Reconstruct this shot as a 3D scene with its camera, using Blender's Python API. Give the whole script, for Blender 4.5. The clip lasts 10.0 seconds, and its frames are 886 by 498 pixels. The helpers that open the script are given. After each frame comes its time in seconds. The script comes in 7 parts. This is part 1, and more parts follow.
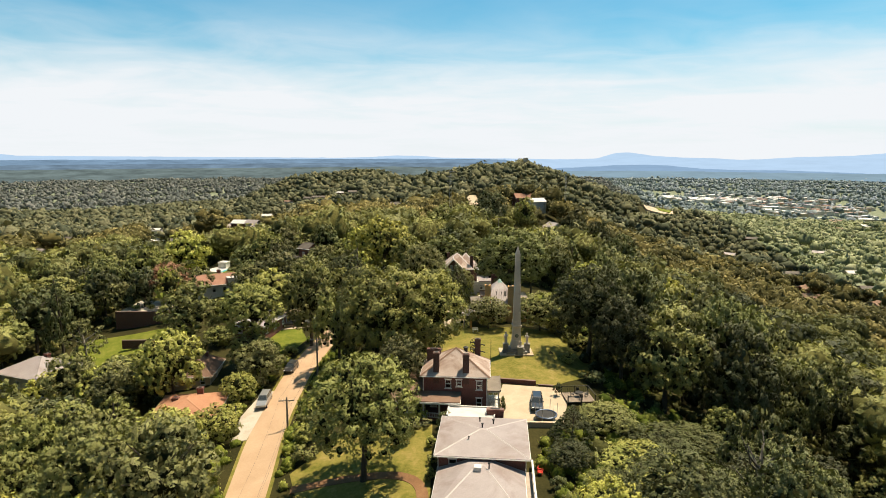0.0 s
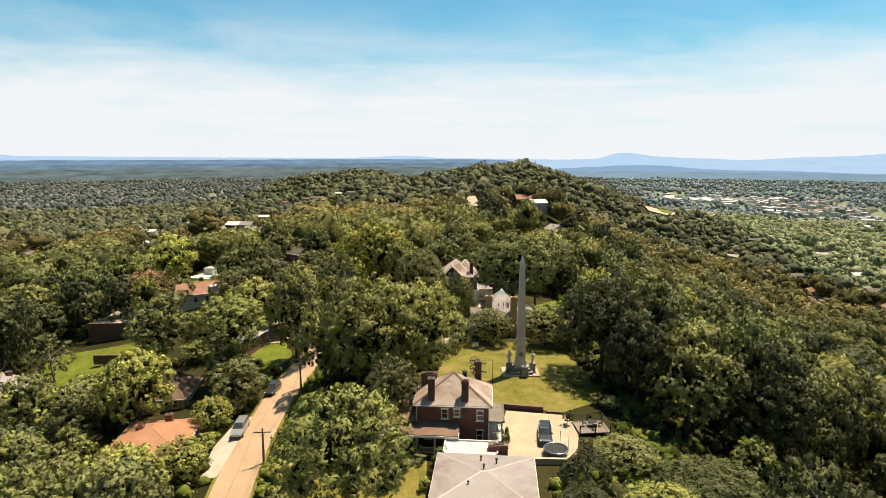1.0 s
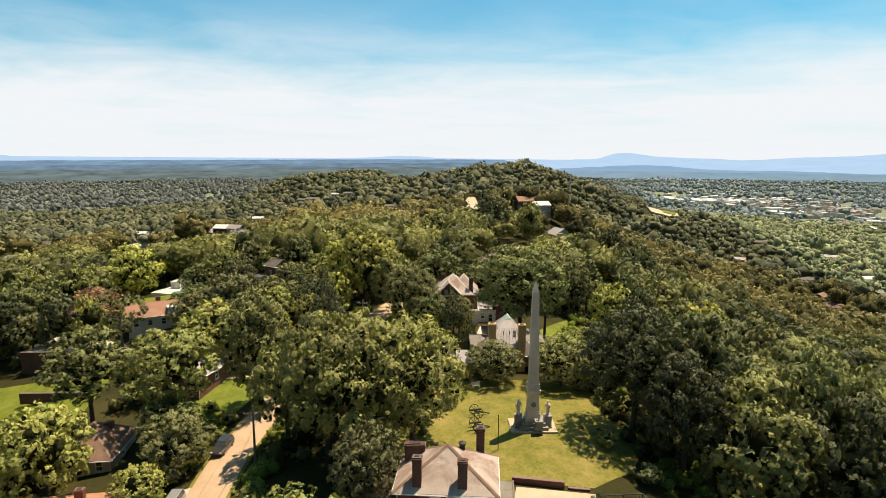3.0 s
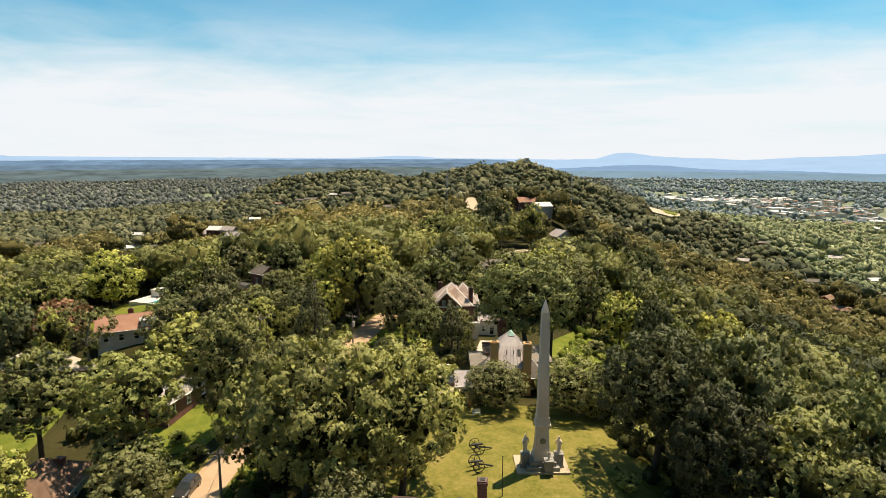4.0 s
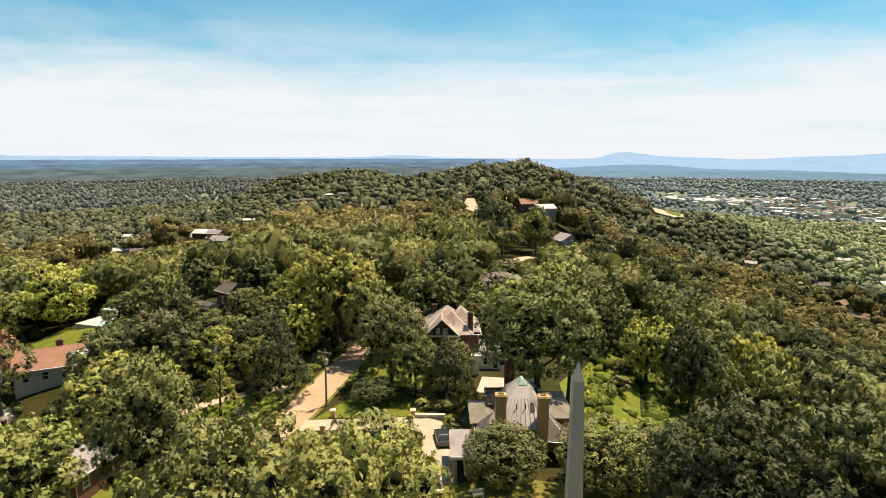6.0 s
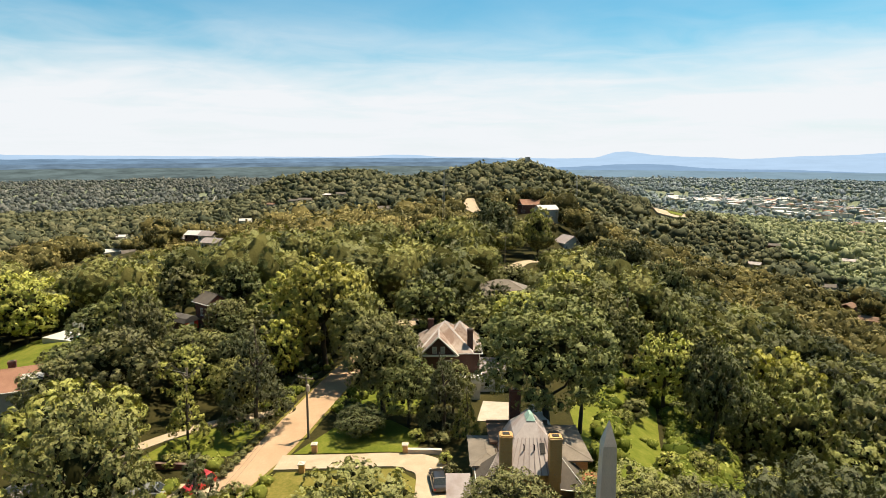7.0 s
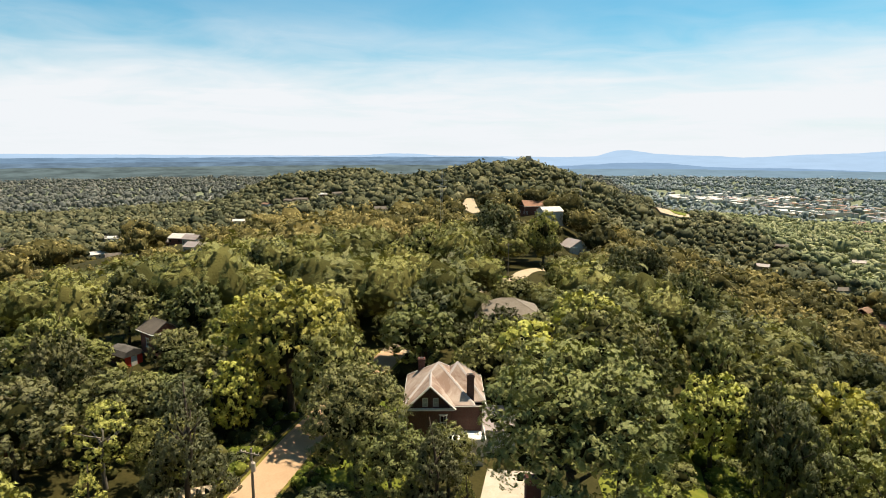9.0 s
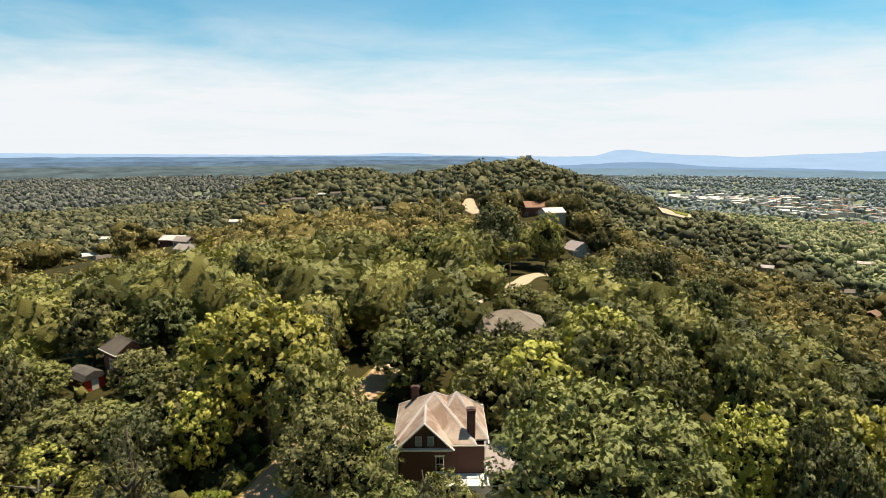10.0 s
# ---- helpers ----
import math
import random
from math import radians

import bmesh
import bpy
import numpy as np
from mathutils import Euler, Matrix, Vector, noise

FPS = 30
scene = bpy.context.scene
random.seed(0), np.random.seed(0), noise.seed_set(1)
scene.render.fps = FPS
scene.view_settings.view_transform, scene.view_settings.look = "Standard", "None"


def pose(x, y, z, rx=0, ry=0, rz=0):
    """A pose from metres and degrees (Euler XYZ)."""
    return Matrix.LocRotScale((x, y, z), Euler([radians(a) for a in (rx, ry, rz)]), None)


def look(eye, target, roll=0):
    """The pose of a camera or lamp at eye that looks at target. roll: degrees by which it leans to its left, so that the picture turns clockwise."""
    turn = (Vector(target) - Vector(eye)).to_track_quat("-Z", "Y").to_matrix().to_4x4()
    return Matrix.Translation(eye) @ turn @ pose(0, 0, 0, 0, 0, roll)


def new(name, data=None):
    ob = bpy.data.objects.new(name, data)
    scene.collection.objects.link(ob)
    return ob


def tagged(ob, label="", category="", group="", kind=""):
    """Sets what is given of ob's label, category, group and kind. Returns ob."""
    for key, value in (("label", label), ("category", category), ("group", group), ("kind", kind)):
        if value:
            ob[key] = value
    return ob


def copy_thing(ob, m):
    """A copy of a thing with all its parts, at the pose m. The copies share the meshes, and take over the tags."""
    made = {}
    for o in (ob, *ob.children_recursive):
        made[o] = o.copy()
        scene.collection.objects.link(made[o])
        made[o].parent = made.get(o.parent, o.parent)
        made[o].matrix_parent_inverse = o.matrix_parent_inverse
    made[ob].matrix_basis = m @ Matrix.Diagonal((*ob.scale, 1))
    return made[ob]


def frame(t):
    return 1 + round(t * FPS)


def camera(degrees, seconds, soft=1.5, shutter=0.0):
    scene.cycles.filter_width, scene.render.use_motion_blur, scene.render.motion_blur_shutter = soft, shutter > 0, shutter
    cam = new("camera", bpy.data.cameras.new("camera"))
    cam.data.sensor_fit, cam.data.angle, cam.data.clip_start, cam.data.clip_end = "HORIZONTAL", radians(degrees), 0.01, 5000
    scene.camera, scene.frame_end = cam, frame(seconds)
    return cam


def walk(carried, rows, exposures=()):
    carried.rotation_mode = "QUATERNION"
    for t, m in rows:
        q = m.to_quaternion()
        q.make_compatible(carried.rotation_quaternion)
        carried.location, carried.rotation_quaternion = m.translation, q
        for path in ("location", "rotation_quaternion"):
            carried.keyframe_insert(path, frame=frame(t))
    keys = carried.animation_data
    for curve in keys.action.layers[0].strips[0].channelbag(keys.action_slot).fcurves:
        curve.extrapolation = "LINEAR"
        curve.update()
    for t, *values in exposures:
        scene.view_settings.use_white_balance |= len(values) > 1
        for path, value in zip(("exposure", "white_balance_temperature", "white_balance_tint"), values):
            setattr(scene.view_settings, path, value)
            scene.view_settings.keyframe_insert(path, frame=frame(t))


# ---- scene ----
cam = camera(74.8, 10.0, soft=0.8)
METRES, EYE, TILT, LEAN, TURN = 100.0, 42.0, -9.0, 0.0, 0.0
ROWS = [
    (0.0, 0.0, 0.0, 0.0, 0.0, 0.0, 0.0),
    (0.5, 0.0025, 0.0496, 0.0076, -0.01, 0.01, 0.0),
    (1.0, 0.0049, 0.099, 0.0153, -0.02, 0.03, 0.0),
    (1.5, 0.0072, 0.1482, 0.023, -0.04, 0.04, 0.01),
    (2.0, 0.0096, 0.1975, 0.0306, -0.05, 0.05, 0.0),
    (2.5, 0.0119, 0.2471, 0.038, -0.07, 0.05, -0.01),
    (4.0, 0.019, 0.3953, 0.0615, -0.12, 0.03, 0.04),
    (4.5, 0.0215, 0.4448, 0.0692, -0.14, 0.05, 0.03),
    (5.0, 0.0238, 0.4943, 0.0771, -0.15, 0.03, 0.02),
    (5.5, 0.026, 0.5437, 0.0852, -0.17, 0.0, 0.04),
    (7.0, 0.033, 0.6918, 0.1101, -0.22, -0.08, 0.05),
    (7.5, 0.035, 0.7409, 0.1182, -0.24, -0.12, 0.06),
    (8.0, 0.0373, 0.7898, 0.1263, -0.24, -0.17, 0.06),
    (8.5, 0.0396, 0.8387, 0.1341, -0.26, -0.18, 0.07),
    (9.0, 0.0418, 0.8878, 0.1417, -0.28, -0.21, 0.08),
    (9.5, 0.0439, 0.9372, 0.1492, -0.3, -0.23, 0.07),
    (10.0, 0.0459, 0.9864, 0.1575, -0.32, -0.26, 0.08),
]
walk(cam, [(t, pose(0, 0, EYE, TILT, LEAN, TURN) @ pose(METRES * x, METRES * y, METRES * z, 90 + pitch, roll, yaw)) for t, x, y, z, yaw, pitch, roll in ROWS])
# ---------------------------------------------------------------- light
SUN_EL, SUN_AZ = 70.0, 55.0
sun_dir = Vector((math.sin(radians(SUN_AZ)) * math.cos(radians(SUN_EL)),
                  math.cos(radians(SUN_AZ)) * math.cos(radians(SUN_EL)), math.sin(radians(SUN_EL))))
sun_data = bpy.data.lights.new("sun", "SUN")
sun_data.energy, sun_data.angle, sun_data.color = 5.0, radians(0.55), (1.0, 0.84, 0.62)
sun = new("sun", sun_data)
sun.matrix_world = look(sun_dir * 300, (0, 0, 0))
SKY_STRENGTH, CLOUD = 0.072, 0.60
scene.view_settings.exposure = 0.68

world = bpy.data.worlds.new("world")
scene.world = world
world.use_nodes = True
wt = world.node_tree
wt.nodes.clear()


def link(tree, a, b):
    tree.links.new(a, b)


def math_node(tree, op, a, b=None, clamp=False):
    n = tree.nodes.new("ShaderNodeMath")
    n.operation, n.use_clamp = op, clamp
    for i, v in enumerate((a, b)):
        if v is None:
            continue
        if isinstance(v, (int, float)):
            n.inputs[i].default_value = v
        else:
            tree.links.new(v, n.inputs[i])
    return n.outputs[0]


def ramp_node(tree, fac, stops, mode="LINEAR"):
    n = tree.nodes.new("ShaderNodeValToRGB")
    n.color_ramp.interpolation = mode
    el = n.color_ramp.elements
    while len(el) < len(stops):
        el.new(0.5)
    for e, (p, c) in zip(el, stops):
        e.position = p
        e.color = (*c, 1) if len(c) == 3 else c
    tree.links.new(fac, n.inputs[0])
    return n.outputs[0]


def mix_node(tree, fac, a, b, blend="MIX"):
    n = tree.nodes.new("ShaderNodeMix")
    n.data_type, n.blend_type = "RGBA", blend
    for i, v in ((0, fac), (6, a), (7, b)):
        if isinstance(v, (int, float)):
            n.inputs[i].default_value = v
        elif isinstance(v, tuple):
            n.inputs[i].default_value = (*v, 1)
        else:
            tree.links.new(v, n.inputs[i])
    return n.outputs[2]


def noise_node(tree, vec, scale, detail=4, rough=0.55, dist=0.0):
    n = tree.nodes.new("ShaderNodeTexNoise")
    n.inputs["Scale"].default_value = scale
    n.inputs["Detail"].default_value = detail
    n.inputs["Roughness"].default_value = rough
    n.inputs["Distortion"].default_value = dist
    if vec is not None:
        tree.links.new(vec, n.inputs["Vector"])
    return n.outputs["Fac"]


sky = wt.nodes.new("ShaderNodeTexSky")
sky.sky_type, sky.sun_disc = "NISHITA", False
sky.sun_elevation, sky.sun_rotation = radians(SUN_EL), radians(SUN_AZ)
sky.altitude, sky.air_density, sky.dust_density, sky.ozone_density = 250, 1.0, 1.2, 1.5
coord = wt.nodes.new("ShaderNodeTexCoord")
sep = wt.nodes.new("ShaderNodeSeparateXYZ")
link(wt, coord.outputs["Generated"], sep.inputs[0])
up = math_node(wt, "MAXIMUM", sep.outputs[2], 0.0)
den = math_node(wt, "ADD", up, 0.10)
comb = wt.nodes.new("ShaderNodeCombineXYZ")
link(wt, math_node(wt, "DIVIDE", sep.outputs[0], den), comb.inputs[0])
link(wt, math_node(wt, "MULTIPLY", math_node(wt, "DIVIDE", sep.outputs[1], den), 1.25), comb.inputs[1])
broad = noise_node(wt, comb.outputs[0], 0.50, 4, 0.5, 0.6)
wisp = noise_node(wt, comb.outputs[0], 1.5, 6, 0.55, 1.6)
band = ramp_node(wt, up, [(0.0, (1, 1, 1)), (0.09, (0.92, 0.92, 0.92)), (0.13, (0.66, 0.66, 0.66)), (0.165, (0.36, 0.36, 0.36)), (0.21, (0.12, 0.12, 0.12)), (0.25, (0.04, 0.04, 0.04)), (0.4, (0.03, 0.03, 0.03)), (0.6, (0.10, 0.10, 0.10))])
veil = math_node(wt, "MULTIPLY", math_node(wt, "SUBTRACT", broad, 0.46), 1.9)
veil = math_node(wt, "ADD", veil, math_node(wt, "MULTIPLY", math_node(wt, "SUBTRACT", wisp, 0.5), 0.7))
fade = ramp_node(wt, up, [(0.0, (0.05, 0.05, 0.05)), (0.09, (0.5, 0.5, 0.5)), (0.16, (0.75, 0.75, 0.75)), (0.24, (0.18, 0.18, 0.18)), (1, (0.15, 0.15, 0.15))])
cloud = math_node(wt, "ADD", band, math_node(wt, "MULTIPLY", veil, fade), clamp=True)
bg_sky, bg_cloud, blend_sky, out = (wt.nodes.new(n) for n in ("ShaderNodeBackground", "ShaderNodeBackground", "ShaderNodeMixShader", "ShaderNodeOutputWorld"))
link(wt, mix_node(wt, 1.0, sky.outputs[0], (0.50, 1.14, 1.16), "MULTIPLY"), bg_sky.inputs[0])
sky_facing = ramp_node(wt, math_node(wt, "ADD", math_node(wt, "MULTIPLY", sep.outputs[1], 0.5), 0.5), [(0.0, (0.34, 0.34, 0.34)), (0.75, (1, 1, 1))])
link(wt, math_node(wt, "MULTIPLY", sky_facing, SKY_STRENGTH), bg_sky.inputs[1])
bg_cloud.inputs[0].default_value = (0.925, 0.955, 0.985, 1)
facing = ramp_node(wt, math_node(wt, "ADD", math_node(wt, "MULTIPLY", sep.outputs[1], 0.5), 0.5), [(0.0, (0.16, 0.16, 0.16)), (0.45, (0.36, 0.36, 0.36)), (0.75, (1, 1, 1))])
link(wt, math_node(wt, "MULTIPLY", facing, CLOUD), bg_cloud.inputs[1])
link(wt, cloud, blend_sky.inputs[0])
link(wt, bg_sky.outputs[0], blend_sky.inputs[1])
link(wt, bg_cloud.outputs[0], blend_sky.inputs[2])
link(wt, blend_sky.outputs[0], out.inputs[0])

# ---------------------------------------------------------------- materials


def material(name):
    m = bpy.data.materials.new(name)
    m.use_nodes = True
    t = m.node_tree
    return m, t, t.nodes["Principled BSDF"]


def surface(name, dark, mid, light, scale=1.0, fine=14.0, rough=0.85, metal=0.0, bump=0.15, spec=0.3, streak=1.0, stain=None, stain_at=0.62, vary=0.0):
    """Weathered surface: broad mottling and fine grain, in object metres, with an optional stain of another colour."""
    m, t, b = material(name)
    c = t.nodes.new("ShaderNodeTexCoord")
    mp = t.nodes.new("ShaderNodeMapping")
    mp.inputs["Scale"].default_value = (1, 1, streak)
    link(t, c.outputs["Object"], mp.inputs[0])
    n1 = noise_node(t, mp.outputs[0], scale, 5, 0.6, 0.3)
    n2 = noise_node(t, mp.outputs[0], fine, 3, 0.6)
    f = math_node(t, "ADD", math_node(t, "MULTIPLY", n1, 0.65), math_node(t, "MULTIPLY", n2, 0.35))
    col = ramp_node(t, f, [(0.30, dark), (0.5, mid), (0.70, light)])
    if stain:
        s = noise_node(t, mp.outputs[0], scale * 0.55, 6, 0.65, 0.8)
        sf = ramp_node(t, s, [(stain_at - 0.08, (0, 0, 0)), (stain_at + 0.08, (1, 1, 1))])
        col = mix_node(t, math_node(t, "MULTIPLY", sf, 0.75), col, stain)
    if vary:
        o = t.nodes.new("ShaderNodeObjectInfo")
        v = math_node(t, "ADD", math_node(t, "MULTIPLY", o.outputs["Random"], 2 * vary), 1 - vary)
        g = t.nodes.new("ShaderNodeHueSaturation")
        link(t, v, g.inputs["Value"])
        link(t, col, g.inputs["Color"])
        col = g.outputs[0]
    link(t, col, b.inputs["Base Color"])
    b.inputs["Roughness"].default_value = rough
    b.inputs["Metallic"].default_value = metal
    b.inputs["Specular IOR Level"].default_value = spec
    if bump:
        bp = t.nodes.new("ShaderNodeBump")
        bp.inputs["Strength"].default_value = bump
        bp.inputs["Distance"].default_value = 0.05
        link(t, n2, bp.inputs["Height"])
        link(t, bp.outputs[0], b.inputs["Normal"])
    return m


def brick_material(name, a, b_, mortar, scale=1.0):
    m, t, b = material(name)
    c = t.nodes.new("ShaderNodeTexCoord")
    s = t.nodes.new("ShaderNodeSeparateXYZ")
    link(t, c.outputs["Object"], s.inputs[0])
    cb = t.nodes.new("ShaderNodeCombineXYZ")
    link(t, math_node(t, "ADD", s.outputs[0], s.outputs[1]), cb.inputs[0])
    link(t, s.outputs[2], cb.inputs[1])
    br = t.nodes.new("ShaderNodeTexBrick")
    link(t, cb.outputs[0], br.inputs["Vector"])
    for k, v in (("Color1", a), ("Color2", b_), ("Mortar", mortar)):
        br.inputs[k].default_value = (*v, 1)
    for k, v in (("Scale", 1.0), ("Brick Width", 0.22 * scale), ("Row Height", 0.075 * scale), ("Mortar Size", 0.008 * scale)):
        br.inputs[k].default_value = v
    n = noise_node(t, c.outputs["Object"], 0.7, 5, 0.6, 0.5)
    col = mix_node(t, math_node(t, "MULTIPLY", n, 0.5), br.outputs[0], (a[0] * 0.45, a[1] * 0.5, a[2] * 0.6))
    link(t, col, b.inputs["Base Color"])
    b.inputs["Roughness"].default_value = 0.9
    bp = t.nodes.new("ShaderNodeBump")
    bp.inputs["Strength"].default_value = 0.4
    bp.inputs["Distance"].default_value = 0.02
    link(t, br.outputs["Fac"], bp.inputs["Height"])
    bp.invert = True
    link(t, bp.outputs[0], b.inputs["Normal"])
    return m


def leaf_material(name, dark, mid, light, tint=False, glow=0.07, grain=5.2, holes=0.44, spec=0.13, mottle=0.26):
    """Leaves: diffuse with light passing through; each clump and each tree a little different."""
    m, t, b = material(name)
    g = t.nodes.new("ShaderNodeNewGeometry")
    if tint:
        at = t.nodes.new("ShaderNodeAttribute")
        at.attribute_name = "tint"
        rnd = at.outputs["Fac"]
    else:
        rnd = t.nodes.new("ShaderNodeObjectInfo").outputs["Random"]
    big = noise_node(t, g.outputs["Position"], 0.35, 3, 0.6)
    f = math_node(t, "MULTIPLY", g.outputs["Random Per Island"], 0.18)
    f = math_node(t, "ADD", math_node(t, "ADD", f, -0.04 if tint else 0.09), math_node(t, "MULTIPLY", rnd, 0.74 if tint else 0.38))
    f = math_node(t, "ADD", f, math_node(t, "MULTIPLY", big, 0.22))
    fine = noise_node(t, g.outputs["Position"], grain, 2, 0.6, 0.5)
    f = math_node(t, "ADD", f, math_node(t, "MULTIPLY", math_node(t, "SUBTRACT", fine, 0.5), mottle))
    col = ramp_node(t, f, [(0.12, dark), (0.5, mid), (0.88, light)])
    link(t, col, b.inputs["Base Color"])
    b.inputs["Roughness"].default_value = 0.5
    b.inputs["Specular IOR Level"].default_value = spec
    bp = t.nodes.new("ShaderNodeBump")
    bp.inputs["Strength"].default_value = 0.7
    bp.inputs["Distance"].default_value = 0.5 / grain
    link(t, fine, bp.inputs["Height"])
    link(t, bp.outputs[0], b.inputs["Normal"])
    tr = t.nodes.new("ShaderNodeBsdfTranslucent")
    link(t, mix_node(t, 1.0, col, (1.15, 1.2, 0.5), "MULTIPLY"), tr.inputs[0])
    mx = t.nodes.new("ShaderNodeMixShader")
    mx.inputs[0].default_value = glow
    link(t, b.outputs[0], mx.inputs[1])
    link(t, tr.outputs[0], mx.inputs[2])
    if holes:
        # the gaps between the single leaves of a spray
        gap = noise_node(t, g.outputs["Position"], grain * 1.6, 1, 0.5, 0.8)
        cut, clear = t.nodes.new("ShaderNodeMixShader"), t.nodes.new("ShaderNodeBsdfTransparent")
        link(t, math_node(t, "GREATER_THAN", gap, holes), cut.inputs[0])
        link(t, clear.outputs[0], cut.inputs[1])
        link(t, mx.outputs[0], cut.inputs[2])
        mx = cut
    link(t, mx.outputs[0], t.nodes["Material Output"].inputs[0])
    return m


def ground_material(name, stops, broad_scale, fine_scale, bump=0.3):
    m, t, b = material(name)
    g = t.nodes.new("ShaderNodeNewGeometry")
    n1 = noise_node(t, g.outputs["Position"], broad_scale, 5, 0.6, 0.4)
    n2 = noise_node(t, g.outputs["Position"], fine_scale, 4, 0.65)
    f = math_node(t, "ADD", math_node(t, "MULTIPLY", n1, 0.6), math_node(t, "MULTIPLY", n2, 0.4))
    link(t, ramp_node(t, f, stops), b.inputs["Base Color"])
    b.inputs["Roughness"].default_value = 0.95
    b.inputs["Specular IOR Level"].default_value = 0.1
    bp = t.nodes.new("ShaderNodeBump")
    bp.inputs["Strength"].default_value = bump
    bp.inputs["Distance"].default_value = 0.1
    link(t, n2, bp.inputs["Height"])
    link(t, bp.outputs[0], b.inputs["Normal"])
    return m


def plain(name, col, rough=0.5, metal=0.0, spec=0.5, trans=0.0):
    m, t, b = material(name)
    b.inputs["Base Color"].default_value = (*col, 1)
    b.inputs["Roughness"].default_value, b.inputs["Metallic"].default_value = rough, metal
    b.inputs["Specular IOR Level"].default_value = spec
    b.inputs["Transmission Weight"].default_value = trans
    return m


LEAF = {
    # deep: leaf colour darkened for the right flank's shade, and for darker trees
    "deep": leaf_material("leaf_deep_shade", (0.046, 0.049, 0.036), (0.107, 0.115, 0.049), (0.203, 0.214, 0.071)),
    "dark": leaf_material("leaf_dark", (0.072, 0.077, 0.058), (0.166, 0.184, 0.072), (0.293, 0.310, 0.104)),
    "mid": leaf_material("leaf_mid", (0.099, 0.094, 0.063), (0.224, 0.224, 0.085), (0.365, 0.370, 0.118)),
    "fresh": leaf_material("leaf_fresh", (0.189, 0.181, 0.075), (0.382, 0.379, 0.101), (0.536, 0.571, 0.153)),
    "yellow": leaf_material("leaf_yellow", (0.260, 0.238, 0.072), (0.452, 0.436, 0.095), (0.535, 0.560, 0.146)),
    "olive": leaf_material("leaf_olive", (0.117, 0.116, 0.059), (0.242, 0.251, 0.079), (0.383, 0.399, 0.114)),
    "brown": leaf_material("leaf_rust", (0.171, 0.089, 0.063), (0.328, 0.180, 0.110), (0.481, 0.280, 0.180)),
    "cedar": leaf_material("leaf_cedar", (0.103, 0.105, 0.074), (0.196, 0.205, 0.095), (0.300, 0.321, 0.140), glow=0.15),
}
# near-black colour stands in for the shade between the leaves
INNER_SHADE = surface("inner_shade", (0.012, 0.014, 0.005), (0.022, 0.023, 0.009), (0.035, 0.035, 0.014), 2.0, 10, 0.95, spec=0.0, bump=0.8)
WOODS = leaf_material("leaf_woods", (0.057, 0.066, 0.036), (0.154, 0.161, 0.058), (0.300, 0.298, 0.093), tint=True, glow=0.08, grain=3.2, holes=0.45, spec=0.13)
# each woods colour has a darker copy, painted as shade inside the crowns
WOODS_FRESH_SHADE = leaf_material("leaf_brush_shade", (0.058, 0.079, 0.015), (0.122, 0.144, 0.025), (0.187, 0.202, 0.043), tint=True, glow=0.05, holes=0, spec=0.0)
WOODS_FRESH = leaf_material("leaf_brush", (0.132, 0.161, 0.035), (0.274, 0.297, 0.060), (0.397, 0.397, 0.105), tint=True, glow=0.1)
WOODS_MID = leaf_material("leaf_woods_mid", (0.091, 0.091, 0.043), (0.210, 0.184, 0.071), (0.340, 0.284, 0.109), tint=True, glow=0.05, grain=1.2, holes=0.42, spec=0.08, mottle=0.5)
# far woods: leaf colours paled and blued with the haze of distance
WOODS_FAR = leaf_material("leaf_woods_far_haze", (0.084, 0.096, 0.064), (0.158, 0.162, 0.089), (0.239, 0.228, 0.131), tint=True, glow=0.05, grain=0.7, holes=0, spec=0.05, mottle=0.6)
WOODS_LOW = leaf_material("leaf_woods_low_haze", (0.178, 0.207, 0.118), (0.312, 0.336, 0.179), (0.431, 0.435, 0.259), tint=True, glow=0.05, grain=0.7, holes=0, spec=0.05, mottle=0.6)
WOODS_LOW_SHADE = leaf_material("leaf_woods_low_shade", (0.134, 0.155, 0.089), (0.234, 0.252, 0.134), (0.323, 0.326, 0.194), tint=True, glow=0.05, grain=0.7, holes=0, spec=0.0, mottle=0.6)
WOODS_VALLEY = leaf_material("leaf_woods_valley_haze", (0.156, 0.199, 0.211), (0.232, 0.274, 0.265), (0.278, 0.316, 0.364), tint=True, glow=0.05, grain=0.35, holes=0, spec=0.0, mottle=0.9)
WOODS_SHADE = leaf_material("leaf_woods_shade", (0.024, 0.028, 0.012), (0.066, 0.067, 0.024), (0.131, 0.124, 0.043), tint=True, glow=0.05, grain=2.6, holes=0, spec=0.0)
WOODS_MID_SHADE = leaf_material("leaf_woods_mid_shade", (0.040, 0.040, 0.018), (0.091, 0.081, 0.031), (0.147, 0.123, 0.048), tint=True, glow=0.05, grain=1.2, holes=0, spec=0.0, mottle=0.5)
WOODS_FAR_SHADE = leaf_material("leaf_woods_far_shade", (0.060, 0.069, 0.046), (0.114, 0.116, 0.065), (0.171, 0.164, 0.094), tint=True, glow=0.05, grain=0.7, holes=0, spec=0.0, mottle=0.6)
WOODS_VALLEY_SHADE = leaf_material("leaf_woods_valley_shade", (0.149, 0.187, 0.195), (0.220, 0.260, 0.250), (0.266, 0.299, 0.342), tint=True, glow=0.05, grain=0.35, holes=0, spec=0.0, mottle=0.9)
# the plain's leaf colours carry the distance haze too
WOODS_PLAIN = leaf_material("leaf_woods_plain_haze", (0.097, 0.112, 0.110), (0.162, 0.174, 0.157), (0.227, 0.230, 0.207), tint=True, glow=0.05, grain=0.35, holes=0, spec=0.0, mottle=0.9)
